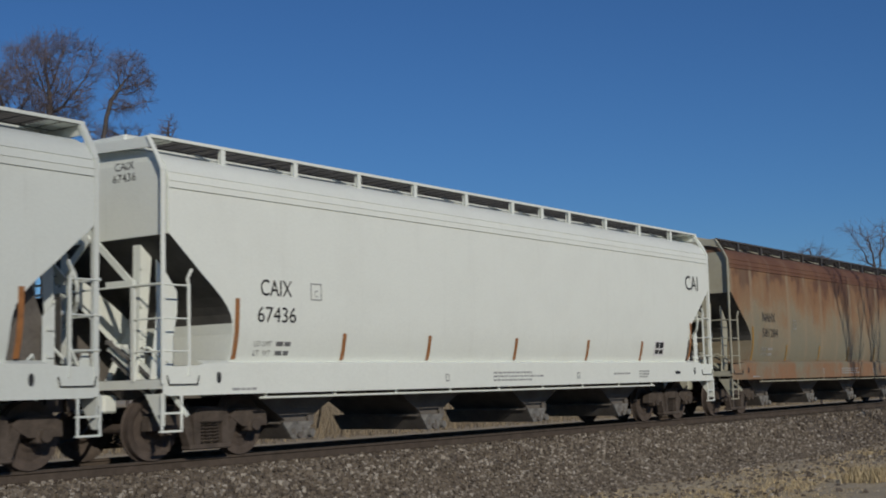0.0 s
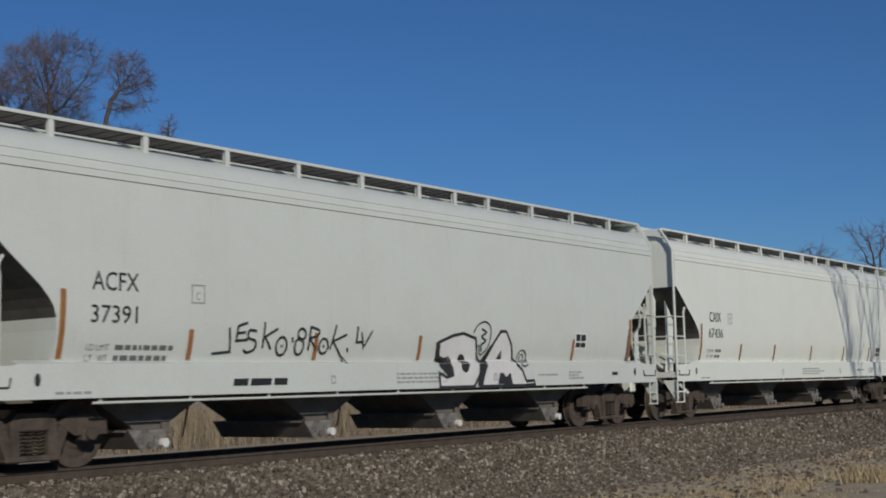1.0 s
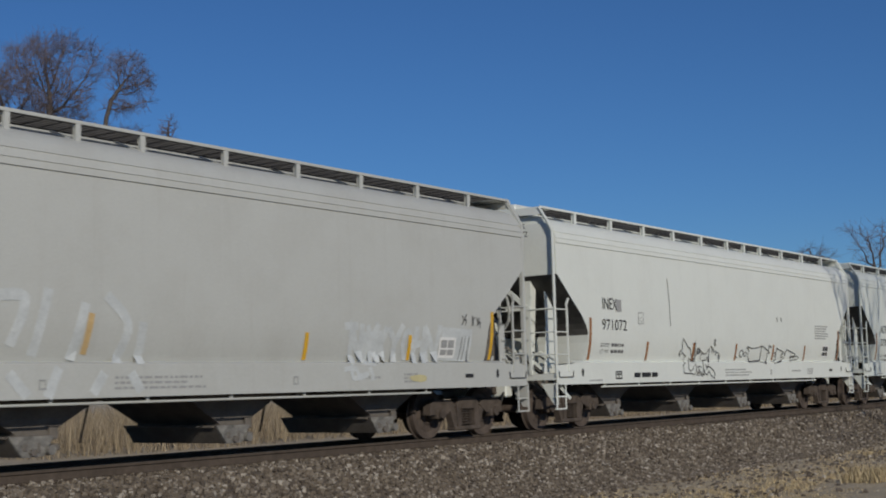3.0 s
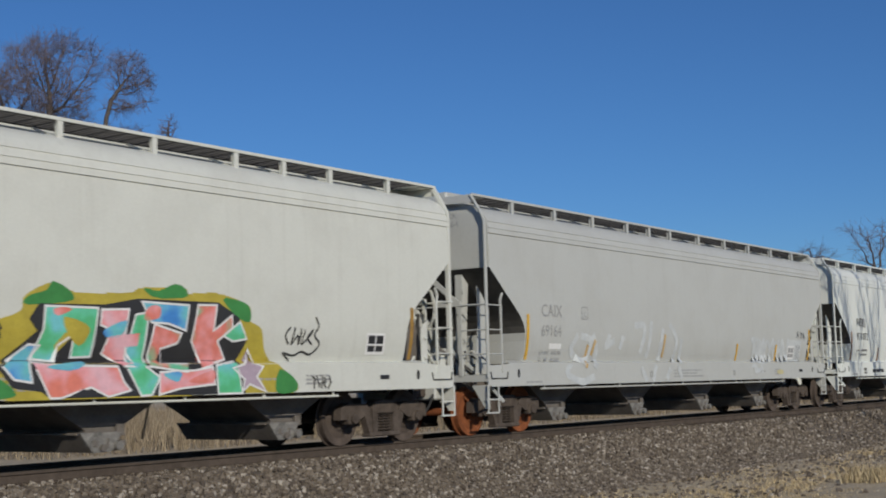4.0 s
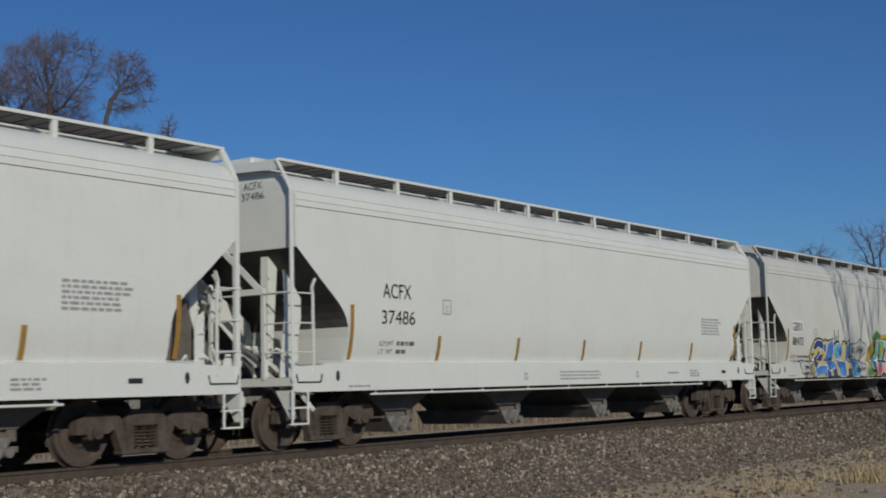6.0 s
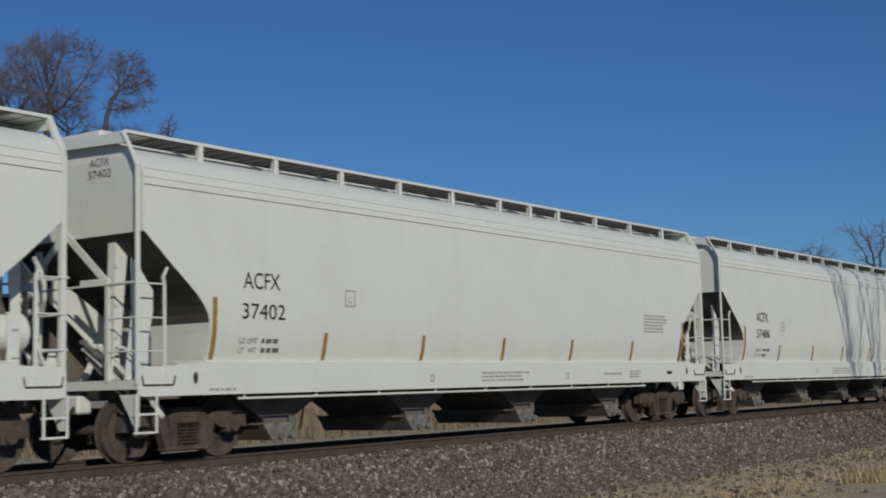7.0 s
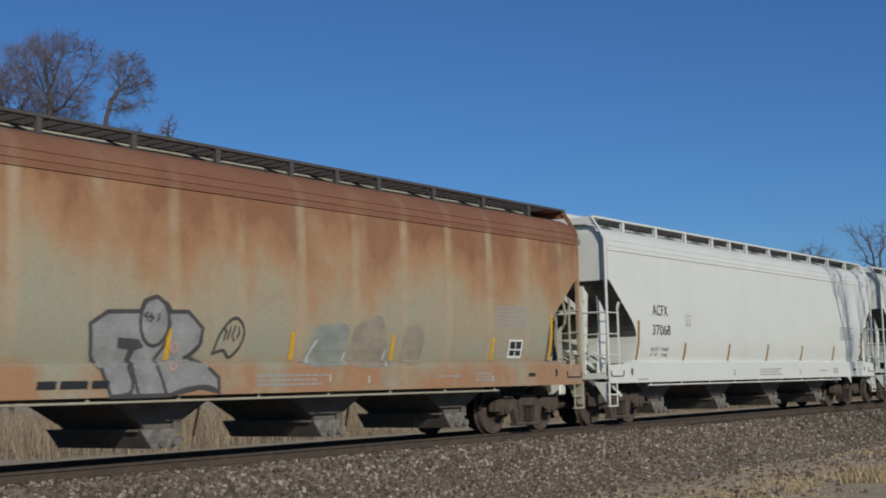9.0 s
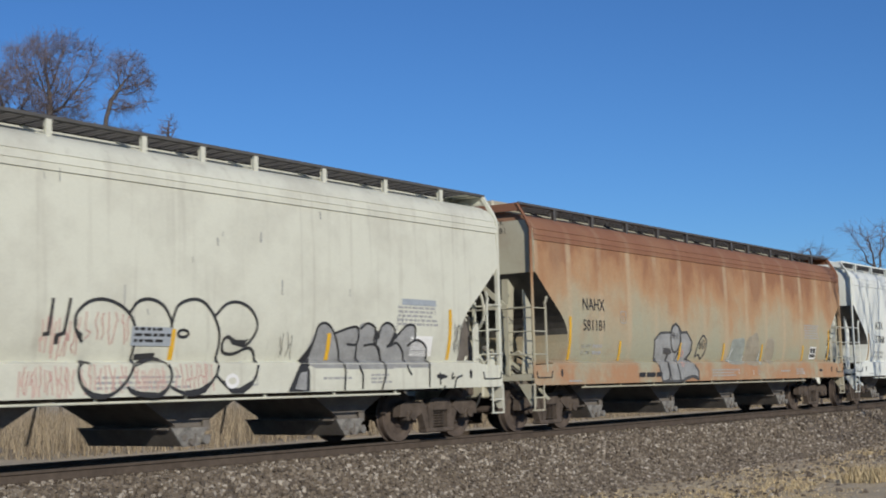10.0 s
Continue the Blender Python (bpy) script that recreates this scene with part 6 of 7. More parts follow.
    stroke(g, SPRAY_DARKGREY, 0+1, 0.06, True, False, [(-3.78, 1.9), (-3.5, 2.07), (-2.94, 2.09), (-2.86, 2.24), (-2.64, 2.3), (-2.44, 2.19), (-2.38, 2.1), (-2.06, 2.11), (-1.77, 1.88), (-1.8, 1.64), (-2.01, 1.48), (-1.77, 1.39), (-1.47, 1.17), (-1.47, 0.97), (-1.83, 1.04), (-2.42, 0.94), (-2.97, 0.94), (-3.44, 0.94), (-3.6, 1.31), (-3.7, 1.37)])
    fill(g, SPRAY_DARKGREY, 2, False, [(-3.3, 1.73), (-2.94, 1.71), (-2.83, 1.6), (-2.99, 1.56), (-3.08, 1.31), (-3.18, 1.31), (-3.1, 1.58), (-3.3, 1.58)])
    oval(g, SPRAY_DARKGREY, 4, 0.05, -2.68, 1.96, 0.26, 0.34)
    stroke(g, SPRAY_DARKGREY, 4, 0.05, False, True, [(-2.4, 1.95), (-2.47, 1.65), (-2.64, 1.39), (-2.56, 1.18), (-2.47, 0.94)])
    stroke(g, SPRAY_DARKGREY, 4, 0.05, False, True, [(-3.08, 1.31), (-3.02, 1.1), (-2.96, 0.94)])
    stroke(g, SPRAY_DARKGREY, 4, 0.05, False, True, [(-2.07, 1.46), (-1.89, 1.55), (-1.77, 1.7)])
    stroke(g, SPRAY_DARKGREY, 4, 0.05, False, True, [(-3.15, 1.31), (-3.08, 1.14), (-3.13, 0.98), (-3.42, 0.94)])
    stroke(g, SPRAY_DARKGREY, 4, 0.05, False, True, [(-2.42, 0.94), (-2.13, 1.02), (-1.71, 1.05), (-1.47, 0.97)])
    scribble(g, SPRAY_DARKGREY, 4, 0.03, -2.89, 1.95, -2.59, 2.08, 3)
    stroke(g, SPRAY_DARKGREY, 4, 0.045, False, True, [(-1.54, 1.52), (-1.43, 1.8), (-1.24, 2.0), (-1.08, 2.04), (-0.95, 1.9), (-0.98, 1.67), (-1.18, 1.47), (-1.33, 1.57), (-1.54, 1.52)])
    scribble(g, SPRAY_DARKGREY, 4, 0.03, -1.35, 1.71, -1.03, 1.94, 4)
    oval(g, SPRAY_FADEDRED, 4, 0.04, -2.28, 1.6, 0.06, 0.07)
    oval(g, SPRAY_FADEDRED, 4, 0.04, -2.35, 1.34, 0.06, 0.05)
    g = piece("N181", "faded blue and grey painted-over graffiti")
    fill(g, SPRAY_FADEDBLUE, 0, True, [(0.4, 1.35), (0.55, 1.63), (0.65, 1.93), (1.01, 2.0), (1.48, 1.99), (1.42, 1.59), (1.37, 1.35)])
    fill(g, SPRAY_FADEDGREY, 0, True, [(1.5, 1.35), (1.55, 1.69), (1.64, 1.97), (2.03, 2.11), (2.37, 2.13), (2.47, 1.36)])
    fill(g, SPRAY_FADEDGREY, 0, True, [(2.94, 1.39), (3.03, 1.98), (3.5, 2.01), (3.46, 1.42)])
    fill(g, SPRAY_FADEDBLUE, 0, True, [(2.38, 1.35), (2.52, 1.76), (2.59, 1.35)])
    stroke(g, SPRAY_PALE, 2, 0.04, False, True, [(0.47, 1.37), (0.59, 1.59), (0.7, 1.73)])
    stroke(g, SPRAY_PALE, 2, 0.04, False, True, [(1.37, 1.36), (1.42, 1.54)])
    stroke(g, SPRAY_PALE, 2, 0.04, False, True, [(2.42, 1.34), (2.47, 1.6)])
    stroke(g, SPRAY_PALE, 2, 0.04, False, True, [(1.96, 1.06), (1.97, 1.16)])
    stroke(g, SPRAY_PALE, 2, 0.04, False, True, [(0.98, 1.09), (0.99, 1.19)])
    stroke(g, SPRAY_PALE, 2, 0.04, False, True, [(5.67, 1.04), (5.68, 1.12)])
    g = piece("C164", "faded white letter graffiti")
    stroke(g, SPRAY_FADEDWHITE, 1, 0.13, False, False, [(3.74, 1.39), (3.71, 1.99), (3.96, 1.46), (3.99, 1.99)])
    stroke(g, SPRAY_FADEDWHITE, 1, 0.13, False, False, [(4.15, 1.97), (4.25, 1.71), (4.25, 1.44)])
    stroke(g, SPRAY_FADEDWHITE, 1, 0.13, False, False, [(4.41, 2.01), (4.25, 1.78), (4.38, 1.44)])
    stroke(g, SPRAY_FADEDWHITE, 1, 0.13, False, False, [(4.38, 1.95), (4.61, 1.44)])
    stroke(g, SPRAY_FADEDWHITE, 1, 0.13, False, False, [(4.64, 1.95), (4.38, 1.44)])
    stroke(g, SPRAY_FADEDWHITE, 1, 0.13, False, False, [(4.73, 1.95), (4.89, 1.72), (5.09, 2.01)])
    stroke(g, SPRAY_FADEDWHITE, 1, 0.13, False, False, [(4.89, 1.72), (4.85, 1.43)])
    stroke(g, SPRAY_FADEDWHITE, 1, 0.13, False, False, [(5.49, 1.98), (5.42, 1.41)])
    stroke(g, SPRAY_FADEDWHITE, 1, 0.13, False, False, [(5.73, 1.99), (5.69, 1.41)])
    stroke(g, SPRAY_FADEDWHITE, 1, 0.13, False, False, [(5.46, 1.7), (5.71, 1.73)])
    stroke(g, SPRAY_FADEDWHITE, 1, 0.13, False, False, [(5.8, 1.44), (5.79, 1.98), (6.06, 1.47), (6.18, 2.02)])
    stroke(g, SPRAY_FADEDWHITE, 1, 0.13, False, False, [(3.58, 1.98), (3.85, 1.99)])
    oval(g, SPRAY_FADEDWHITE, 1, 0.1, 5.24, 1.7, 0.12, 0.23)
    fill(g, SPRAY_FADEDWHITE, 0, False, [(6.27, 2.02), (7.21, 2.01), (7.18, 1.41), (6.16, 1.43)])
    fill(g, SPRAY_FADEDYELLOW, 1, True, [(5.29, 1.16), (5.7, 1.17), (5.72, 1.06), (5.48, 1.05), (5.31, 1.08)])
    stroke(g, SPRAY_FADEDWHITE, 1, 0.08, False, True, [(3.53, 1.28), (3.79, 1.29), (3.9, 1.18), (4.12, 1.2)])
    stroke(g, SPRAY_FADEDWHITE, 1, 0.08, False, True, [(3.71, 1.37), (3.74, 1.14), (4.07, 1.17)])
    stroke(g, SPRAY_FADEDWHITE, 1, 0.08, False, True, [(4.18, 1.29), (4.26, 1.14), (4.21, 1.12)])
    scribble(g, SPRAY_DARKGREY, 2, 0.025, 6.84, 2.07, 7.03, 2.28, 2)
    scribble(g, SPRAY_DARKGREY, 2, 0.025, 7.15, 2.05, 7.29, 2.26, 2)
    scribble(g, SPRAY_DARKGREY, 2, 0.025, 7.33, 2.03, 7.47, 2.25, 2)
    stroke(g, SPRAY_DARKGREY, 2, 0.02, False, False, [(6.89, 1.87), (6.84, 1.43)])
    stroke(g, SPRAY_DARKGREY, 2, 0.02, False, False, [(6.99, 1.87), (6.95, 1.45)])
    stroke(g, SPRAY_DARKGREY, 2, 0.02, False, False, [(7.1, 1.87), (7.08, 1.41)])
    g = piece("C164", "faded white and orange letter graffiti")
    stroke(g, SPRAY_FADEDWHITE, 1, 0.15, False, True, [(-6.01, 1.35), (-6.15, 1.15), (-5.56, 0.98), (-5.07, 1.08)])
    stroke(g, SPRAY_FADEDWHITE, 1, 0.15, False, True, [(-5.7, 1.94), (-5.91, 1.62), (-5.34, 1.41), (-5.12, 1.84), (-5.51, 1.94)])
    stroke(g, SPRAY_FADEDWHITE, 1, 0.15, False, True, [(-5.02, 1.95), (-4.84, 1.62), (-4.96, 1.3)])
    stroke(g, SPRAY_FADEDWHITE, 1, 0.15, False, True, [(-3.1, 2.21), (-2.64, 2.2), (-2.8, 1.64)])
    stroke(g, SPRAY_FADEDWHITE, 1, 0.15, False, True, [(-2.29, 2.29), (-2.46, 1.52)])
    stroke(g, SPRAY_FADEDWHITE, 1, 0.15, False, True, [(-1.7, 2.13), (-1.87, 1.47)])
    stroke(g, SPRAY_FADEDWHITE, 1, 0.15, False, True, [(-1.32, 2.26), (-0.97, 1.9), (-1.13, 1.41)])
    stroke(g, SPRAY_FADEDWHITE, 1, 0.15, False, True, [(-0.71, 1.9), (-0.75, 1.41)])
    stroke(g, SPRAY_FADEDWHITE, 1, 0.15, False, True, [(-2.83, 1.23), (-2.61, 1.0)])
    stroke(g, SPRAY_FADEDWHITE, 1, 0.15, False, True, [(-2.12, 1.29), (-2.26, 0.99)])
    stroke(g, SPRAY_FADEDWHITE, 1, 0.15, False, True, [(-1.4, 1.22), (-1.54, 1.02)])
    stroke(g, SPRAY_FADEDWHITE, 1, 0.15, False, True, [(-0.9, 1.22), (-0.78, 1.04)])
    stroke(g, SPRAY_FADEDWHITE, 1, 0.15, False, True, [(-4.31, 1.96), (-4.42, 1.74), (-4.1, 1.85)])
    stroke(g, SPRAY_FADEDWHITE, 1, 0.15, False, True, [(-3.67, 1.92), (-3.79, 1.72)])
    stroke(g, SPRAY_FADEDORANGE, 2, 0.1, False, True, [(-5.23, 1.73), (-5.35, 1.3)])
    stroke(g, SPRAY_FADEDORANGE, 2, 0.1, False, True, [(-4.93, 1.84), (-5.04, 1.57)])
    stroke(g, SPRAY_FADEDORANGE, 2, 0.1, False, True, [(-1.59, 2.01), (-1.67, 1.53)])
    fill(g, SPRAY_FADEDWHITE, 0, False, [(3.97, 1.9), (4.54, 1.93), (4.34, 1.33), (3.94, 1.34)])
    g = piece("INEX", "thin dark outline graffiti")
    stroke(g, SPRAY_DARKGREY, 4, 0.026, False, False, [(-3.1, 1.95), (-2.79, 1.73), (-2.73, 1.75), (-2.64, 1.64), (-2.57, 1.54)])
    stroke(g, SPRAY_DARKGREY, 4, 0.026, False, False, [(-3.1, 1.95), (-3.15, 1.87), (-3.13, 1.7), (-3.28, 1.6), (-3.24, 1.53), (-3.12, 1.62), (-2.9, 1.54), (-2.98, 1.43), (-3.19, 1.31), (-3.14, 1.12), (-2.69, 1.11), (-2.64, 1.08), (-2.49, 1.13), (-2.45, 1.26), (-2.53, 1.34), (-2.54, 1.43), (-2.69, 1.48), (-2.88, 1.37), (-2.89, 1.24), (-2.8, 1.17), (-2.64, 1.23), (-2.6, 1.29)])
    stroke(g, SPRAY_DARKGREY, 4, 0.026, False, False, [(-2.42, 1.56), (-2.46, 1.85), (-2.42, 1.87), (-2.37, 1.62), (-2.34, 1.44), (-2.37, 1.31)])
    stroke(g, SPRAY_DARKGREY, 4, 0.026, False, False, [(-2.5, 1.41), (-2.39, 1.52), (-2.25, 1.62)])
    stroke(g, SPRAY_DARKGREY, 4, 0.026, False, False, [(-2.1, 1.68), (-2.0, 1.63), (-2.03, 1.56), (-2.05, 1.48), (-2.05, 1.36), (-2.07, 1.22), (-2.03, 1.07), (-2.17, 1.12), (-2.3, 1.19), (-2.35, 1.27), (-2.26, 1.29), (-2.17, 1.26)])
    stroke(g, SPRAY_DARKGREY, 4, 0.026, False, False, [(-2.0, 1.63), (-1.84, 1.58), (-1.73, 1.61), (-1.58, 1.73), (-1.57, 1.56), (-1.68, 1.39), (-1.86, 1.22), (-1.91, 1.32), (-1.92, 1.41), (-1.83, 1.44), (-1.71, 1.44), (-1.63, 1.51)])
    stroke(g, SPRAY_DARKGREY, 4, 0.026, False, False, [(-1.86, 1.22), (-1.74, 1.29), (-1.45, 1.18), (-1.38, 1.09), (-1.43, 0.98), (-1.57, 1.03), (-1.74, 1.17), (-1.84, 1.07), (-1.96, 1.1), (-2.03, 1.22)])
    stroke(g, SPRAY_DARKGREY, 4, 0.026, False, False, [(-2.47, 1.08), (-2.35, 1.14), (-2.12, 1.04)])
    stroke(g, SPRAY_DARKGREY, 4, 0.026, False, False, [(-1.52, 1.79), (-1.41, 1.74)])
    stroke(g, SPRAY_DARKGREY, 4, 0.026, False, False, [(-1.44, 1.77), (-1.4, 1.62)])
    stroke(g, SPRAY_DARKGREY, 4, 0.026, False, False, [(-1.36, 1.74), (-1.29, 1.63)])
    stroke(g, SPRAY_DARKGREY, 4, 0.026, False, False, [(-1.23, 1.69), (-1.14, 1.6), (-1.18, 1.56), (-1.09, 1.65)])
    stroke(g, SPRAY_DARKGREY, 4, 0.026, False, False, [(-1.04, 1.64), (-0.96, 1.53), (-0.9, 1.58), (-0.92, 1.46)])
    stroke(g, SPRAY_DARKGREY, 4, 0.026, False, False, [(-0.99, 1.55), (-1.0, 1.41)])
    stroke(g, SPRAY_DARKGREY, 4, 0.026, False, False, [(0.14, 1.74), (0.07, 1.65), (0.11, 1.54), (0.23, 1.5)])
    stroke(g, SPRAY_DARKGREY, 4, 0.026, False, False, [(0.77, 1.76), (0.86, 1.75), (0.93, 1.69), (0.88, 1.39), (1.62, 1.43), (1.75, 1.43), (1.78, 1.78), (1.83, 1.82), (2.0, 1.78), (2.39, 1.65), (2.23, 1.63), (2.23, 1.43), (1.99, 1.37)])
    stroke(g, SPRAY_DARKGREY, 4, 0.026, False, False, [(0.82, 1.8), (1.1, 1.75), (1.46, 1.77), (1.8, 1.82)])
    stroke(g, SPRAY_DARKGREY, 4, 0.026, False, False, [(2.3, 1.84), (2.28, 1.69)])
    stroke(g, SPRAY_DARKGREY, 4, 0.026, False, False, [(2.32, 1.83), (2.49, 1.79)])
    stroke(g, SPRAY_DARKGREY, 4, 0.026, False, False, [(2.66, 1.63), (2.82, 1.65), (2.79, 1.53)])
    stroke(g, SPRAY_DARKGREY, 4, 0.026, False, False, [(2.87, 1.77), (2.85, 1.67), (2.89, 1.45), (2.73, 1.43), (2.58, 1.35), (3.24, 1.41), (3.46, 1.51), (3.54, 1.59), (3.42, 1.66), (2.87, 1.77)])
    stroke(g, SPRAY_DARKGREY, 4, 0.026, False, False, [(3.51, 1.57), (3.61, 1.74), (4.3, 1.62), (4.32, 1.56), (3.95, 1.55), (3.93, 1.5), (4.48, 1.56), (4.6, 1.52), (4.55, 1.46), (4.03, 1.44)])
    stroke(g, SPRAY_DARKGREY, 4, 0.026, False, False, [(3.96, 1.43), (3.86, 1.38)])
    stroke(g, SPRAY_DARKGREY, 4, 0.026, False, False, [(0.88, 1.39), (1.59, 1.41), (2.02, 1.35)])
    oval(g, SPRAY_DARKGREY, 4, 0.026, 0.45, 1.61, 0.11, 0.09)
    oval(g, SPRAY_DARKGREY, 4, 0.026, 0.71, 1.6, 0.08, 0.06)
    oval(g, SPRAY_DARKGREY, 4, 0.026, 3.31, 1.57, 0.06, 0.06)
    oval(g, SPRAY_DARKGREY, 4, 0.026, -2.21, 1.66, 0.09, 0.07)
    oval(g, SPRAY_DARKGREY, 4, 0.026, -2.21, 1.66, 0.05, 0.04)
    oval(g, SPRAY_DARKGREY, 4, 0.026, -1.27, 1.88, 0.04, 0.08)


graffiti()
for g in PIECES:
    g.finish()


# ---- trees and grass ----
def tubes(segments, sides=5):
    """One mesh of tapered tubes from (a, b, ra, rb)."""
    a = np.array([s[0] for s in segments], float)
    b = np.array([s[1] for s in segments], float)
    ra = np.array([s[2] for s in segments])[:, None, None]
    rb = np.array([s[3] for s in segments])[:, None, None]
    d = b - a
    d /= np.linalg.norm(d, axis=1, keepdims=True) + 1e-9
    ref = np.where(np.abs(d[:, 2:3]) > 0.9, np.array([[1.0, 0, 0]]), np.array([[0, 0, 1.0]]))
    u = np.cross(d, ref)
    u /= np.linalg.norm(u, axis=1, keepdims=True)
    v = np.cross(d, u)
    ang = np.arange(sides) * 2 * math.pi / sides
    ring = np.cos(ang)[None, :, None] * u[:, None] + np.sin(ang)[None, :, None] * v[:, None]
    verts = np.concatenate([a[:, None] + ring * ra, b[:, None] + ring * rb], 1).reshape(-1, 3)
    k = np.arange(sides)
    f = np.stack([k, (k + 1) % sides, (k + 1) % sides + sides, k + sides], 1)
    faces = (f[None] + (np.arange(len(segments)) * 2 * sides)[:, None, None]).reshape(-1, 4)
    return verts, faces


def crown_tree(x, y, base, trunk_top, blobs, seed, label, points=900, reach=0.30, girth=0.22, lean=(0.0, 0.0), twig=0.62, twigs=7, thin=0.009):
    """A bare tree whose limbs grow towards points scattered in its crown; blobs are (x, y, z, rx, ry, rz) about the foot."""
    rng = np.random.default_rng(seed)
    goal = []
    total = sum(b[3] * b[4] * b[5] for b in blobs)
    for bx, by, bz, rx, ry, rz in blobs:
        k = int(points * rx * ry * rz / total)
        d = rng.normal(size=(k, 3))
        d /= np.linalg.norm(d, axis=1, keepdims=True)
        d *= rng.uniform(0.15, 1.0, (k, 1)) ** 0.45
        goal.append(d * (rx, ry, rz) + (bx, by, bz))
    goal = np.concatenate(goal)
    n0 = max(4, int(trunk_top / 0.5))
    nodes = [np.array((lean[0] * t * t * trunk_top, lean[1] * t * t * trunk_top, t * trunk_top)) + rng.normal(0, 0.03, 3) * (t > 0) for t in np.linspace(0, 1, n0)]
    parent = [-1] + list(range(n0 - 1))
    alive = np.ones(len(goal), bool)
    near = np.full(len(goal), 1e9)
    who = np.zeros(len(goal), int)
    done = 0
    for turn in range(140):
        arr = np.array(nodes[done:])
        dist = np.linalg.norm(goal[:, None] - arr[None], axis=2)
        j = dist.argmin(1)
        dm = dist[np.arange(len(goal)), j]
        better = dm < near
        near[better], who[better] = dm[better], j[better] + done
        done = len(nodes)
        alive &= near > reach * 1.3
        if not alive.any():
            break
        grown = 0
        for i in np.unique(who[alive]):
            if i < n0 * 0.6:
                continue
            pull = goal[alive & (who == i)] - nodes[i]
            d = (pull / (np.linalg.norm(pull, axis=1, keepdims=True) + 1e-6)).mean(0) + rng.normal(0, 0.09, 3) + (0, 0, 0.12)
            d /= np.linalg.norm(d) + 1e-6
            nodes.append(nodes[i] + d * reach)
            parent.append(int(i))
            grown += 1
        if not grown:
            break
    n = len(nodes)
    load = np.zeros(n)
    kids = np.zeros(n, int)
    for i in range(n - 1, 0, -1):
        load[i] += 1.0 if kids[i] == 0 else 0.0
        load[parent[i]] += load[i]
        kids[parent[i]] += 1
    rad = np.maximum(girth * (load / load[0]) ** 0.56, thin)
    limbs = [(nodes[parent[i]], nodes[i], rad[parent[i]] if rad[parent[i]] < rad[i] * 2 else rad[i] * 1.15, rad[i]) for i in range(1, n)]
    fine = []
    for i in range(n0, n):
        if rad[i] < 0.035:
            back = nodes[i] - nodes[parent[i]]
            for k in range(twigs if kids[i] == 0 else twigs // 2):
                p, d = nodes[i], back / (np.linalg.norm(back) + 1e-6) + rng.normal(0, 0.55, 3) + (0, 0, 0.12)
                for step in range(2):
                    d = d / np.linalg.norm(d) + rng.normal(0, 0.25, 3)
                    q = p + d * twig * 0.5 * rng.uniform(0.6, 1.2)
                    fine.append((p, q, 0.0065, 0.0045))
                    p = q
    tree = new("bare_tree")
    tree.matrix_basis = pose(x, y, base)
    tagged(tree, label, "tree", "bare winter trees")
    for name, seg, mat, sides in (("trunk", [l for l in limbs if l[3] > 0.03], BARK, 6), ("branchwork", [l for l in limbs if l[3] <= 0.03], TWIG, 4), ("crown", fine, TWIG, 3)):
        if not seg:
            continue
        v, f = tubes(seg, sides)
        me = bpy.data.meshes.new(name)
        me.from_pydata(v, [], f)
        ob = part(name, me, mat, tree, {"trunk": "", "branchwork": "", "crown": "leafless haze of fine twigs"}[name])
        if name != "trunk":
            tagged(ob, kind="stuff")
    return tree


crown_tree(41.8, 40.0, -1.2, 14.4, [(-0.66, 0, 19.32, 1.05, 1.2, 0.96), (0.5, 0.3, 20.21, 1.09, 1.2, 0.83), (1.66, 0, 20.44, 0.78, 0.9, 0.78), (3.04, 0, 20.4, 0.56, 0.6, 0.73),
                                   (2.78, -0.3, 19.2, 0.72, 0.8, 0.67), (-1.62, 0, 19.2, 0.75, 0.8, 0.87), (0.33, 0, 18.46, 1.3, 1.3, 0.8), (2.22, 0, 18.18, 0.9, 0.9, 0.66), (0.77, 0, 17.48, 1.6, 1.4, 0.65)],
           11, "large leafless deciduous tree behind the track", 1900, 0.23, 0.17, (0.0, 0.0), 0.64, 9, 0.014)
crown_tree(43.6, 39.6, -1.2, 18.0, [(2.7, 0, 19.9, 0.54, 0.6, 0.75), (3.6, 0, 20.15, 0.80, 0.8, 0.62), (4.35, 0, 19.5, 0.72, 0.7, 0.64), (3.4, 0.2, 18.95, 0.95, 0.8, 0.5), (4.8, 0, 18.3, 0.4, 0.4, 0.4), (2.8, 0, 17.7, 0.95, 0.8, 0.44)],
           4, "leafless tree with a leaning forked trunk", 760, 0.21, 0.12, (0.122, 0), 0.55, 10, 0.015)
crown_tree(39.2, 39.0, -1.2, 13.6, [(0.0, 0, 17.2, 1.25, 1.2, 1.25), (1.3, 0, 16.7, 0.7, 0.8, 0.7), (-1.6, 0, 17.0, 1.4, 1.2, 1.3)], 23, "leafless brownish tree beyond the train", 900, 0.24, 0.13, (0, 0), 0.65, 12)
crown_tree(43.7, 41.0, -1.2, 13.8, [(0.9, 0, 16.9, 1.1, 0.9, 0.8), (-0.8, 0, 16.8, 1.0, 0.9, 0.7), (2.4, 0, 16.4, 0.9, 0.8, 0.6)], 27, "low leafless undergrowth tree beyond the train", 520, 0.24, 0.10, (0, 0), 0.55, 10)
crown_tree(50.2, 40.0, -0.8, 15.2, [(0.1, 0, 16.8, 0.28, 0.4, 0.75), (-0.35, 0, 16.5, 0.2, 0.3, 0.45), (0.5, 0, 16.5, 0.25, 0.3, 0.5)], 31, "slender leafless tree beyond the train", 120, 0.22, 0.09, (0, 0), 0.5, 9)
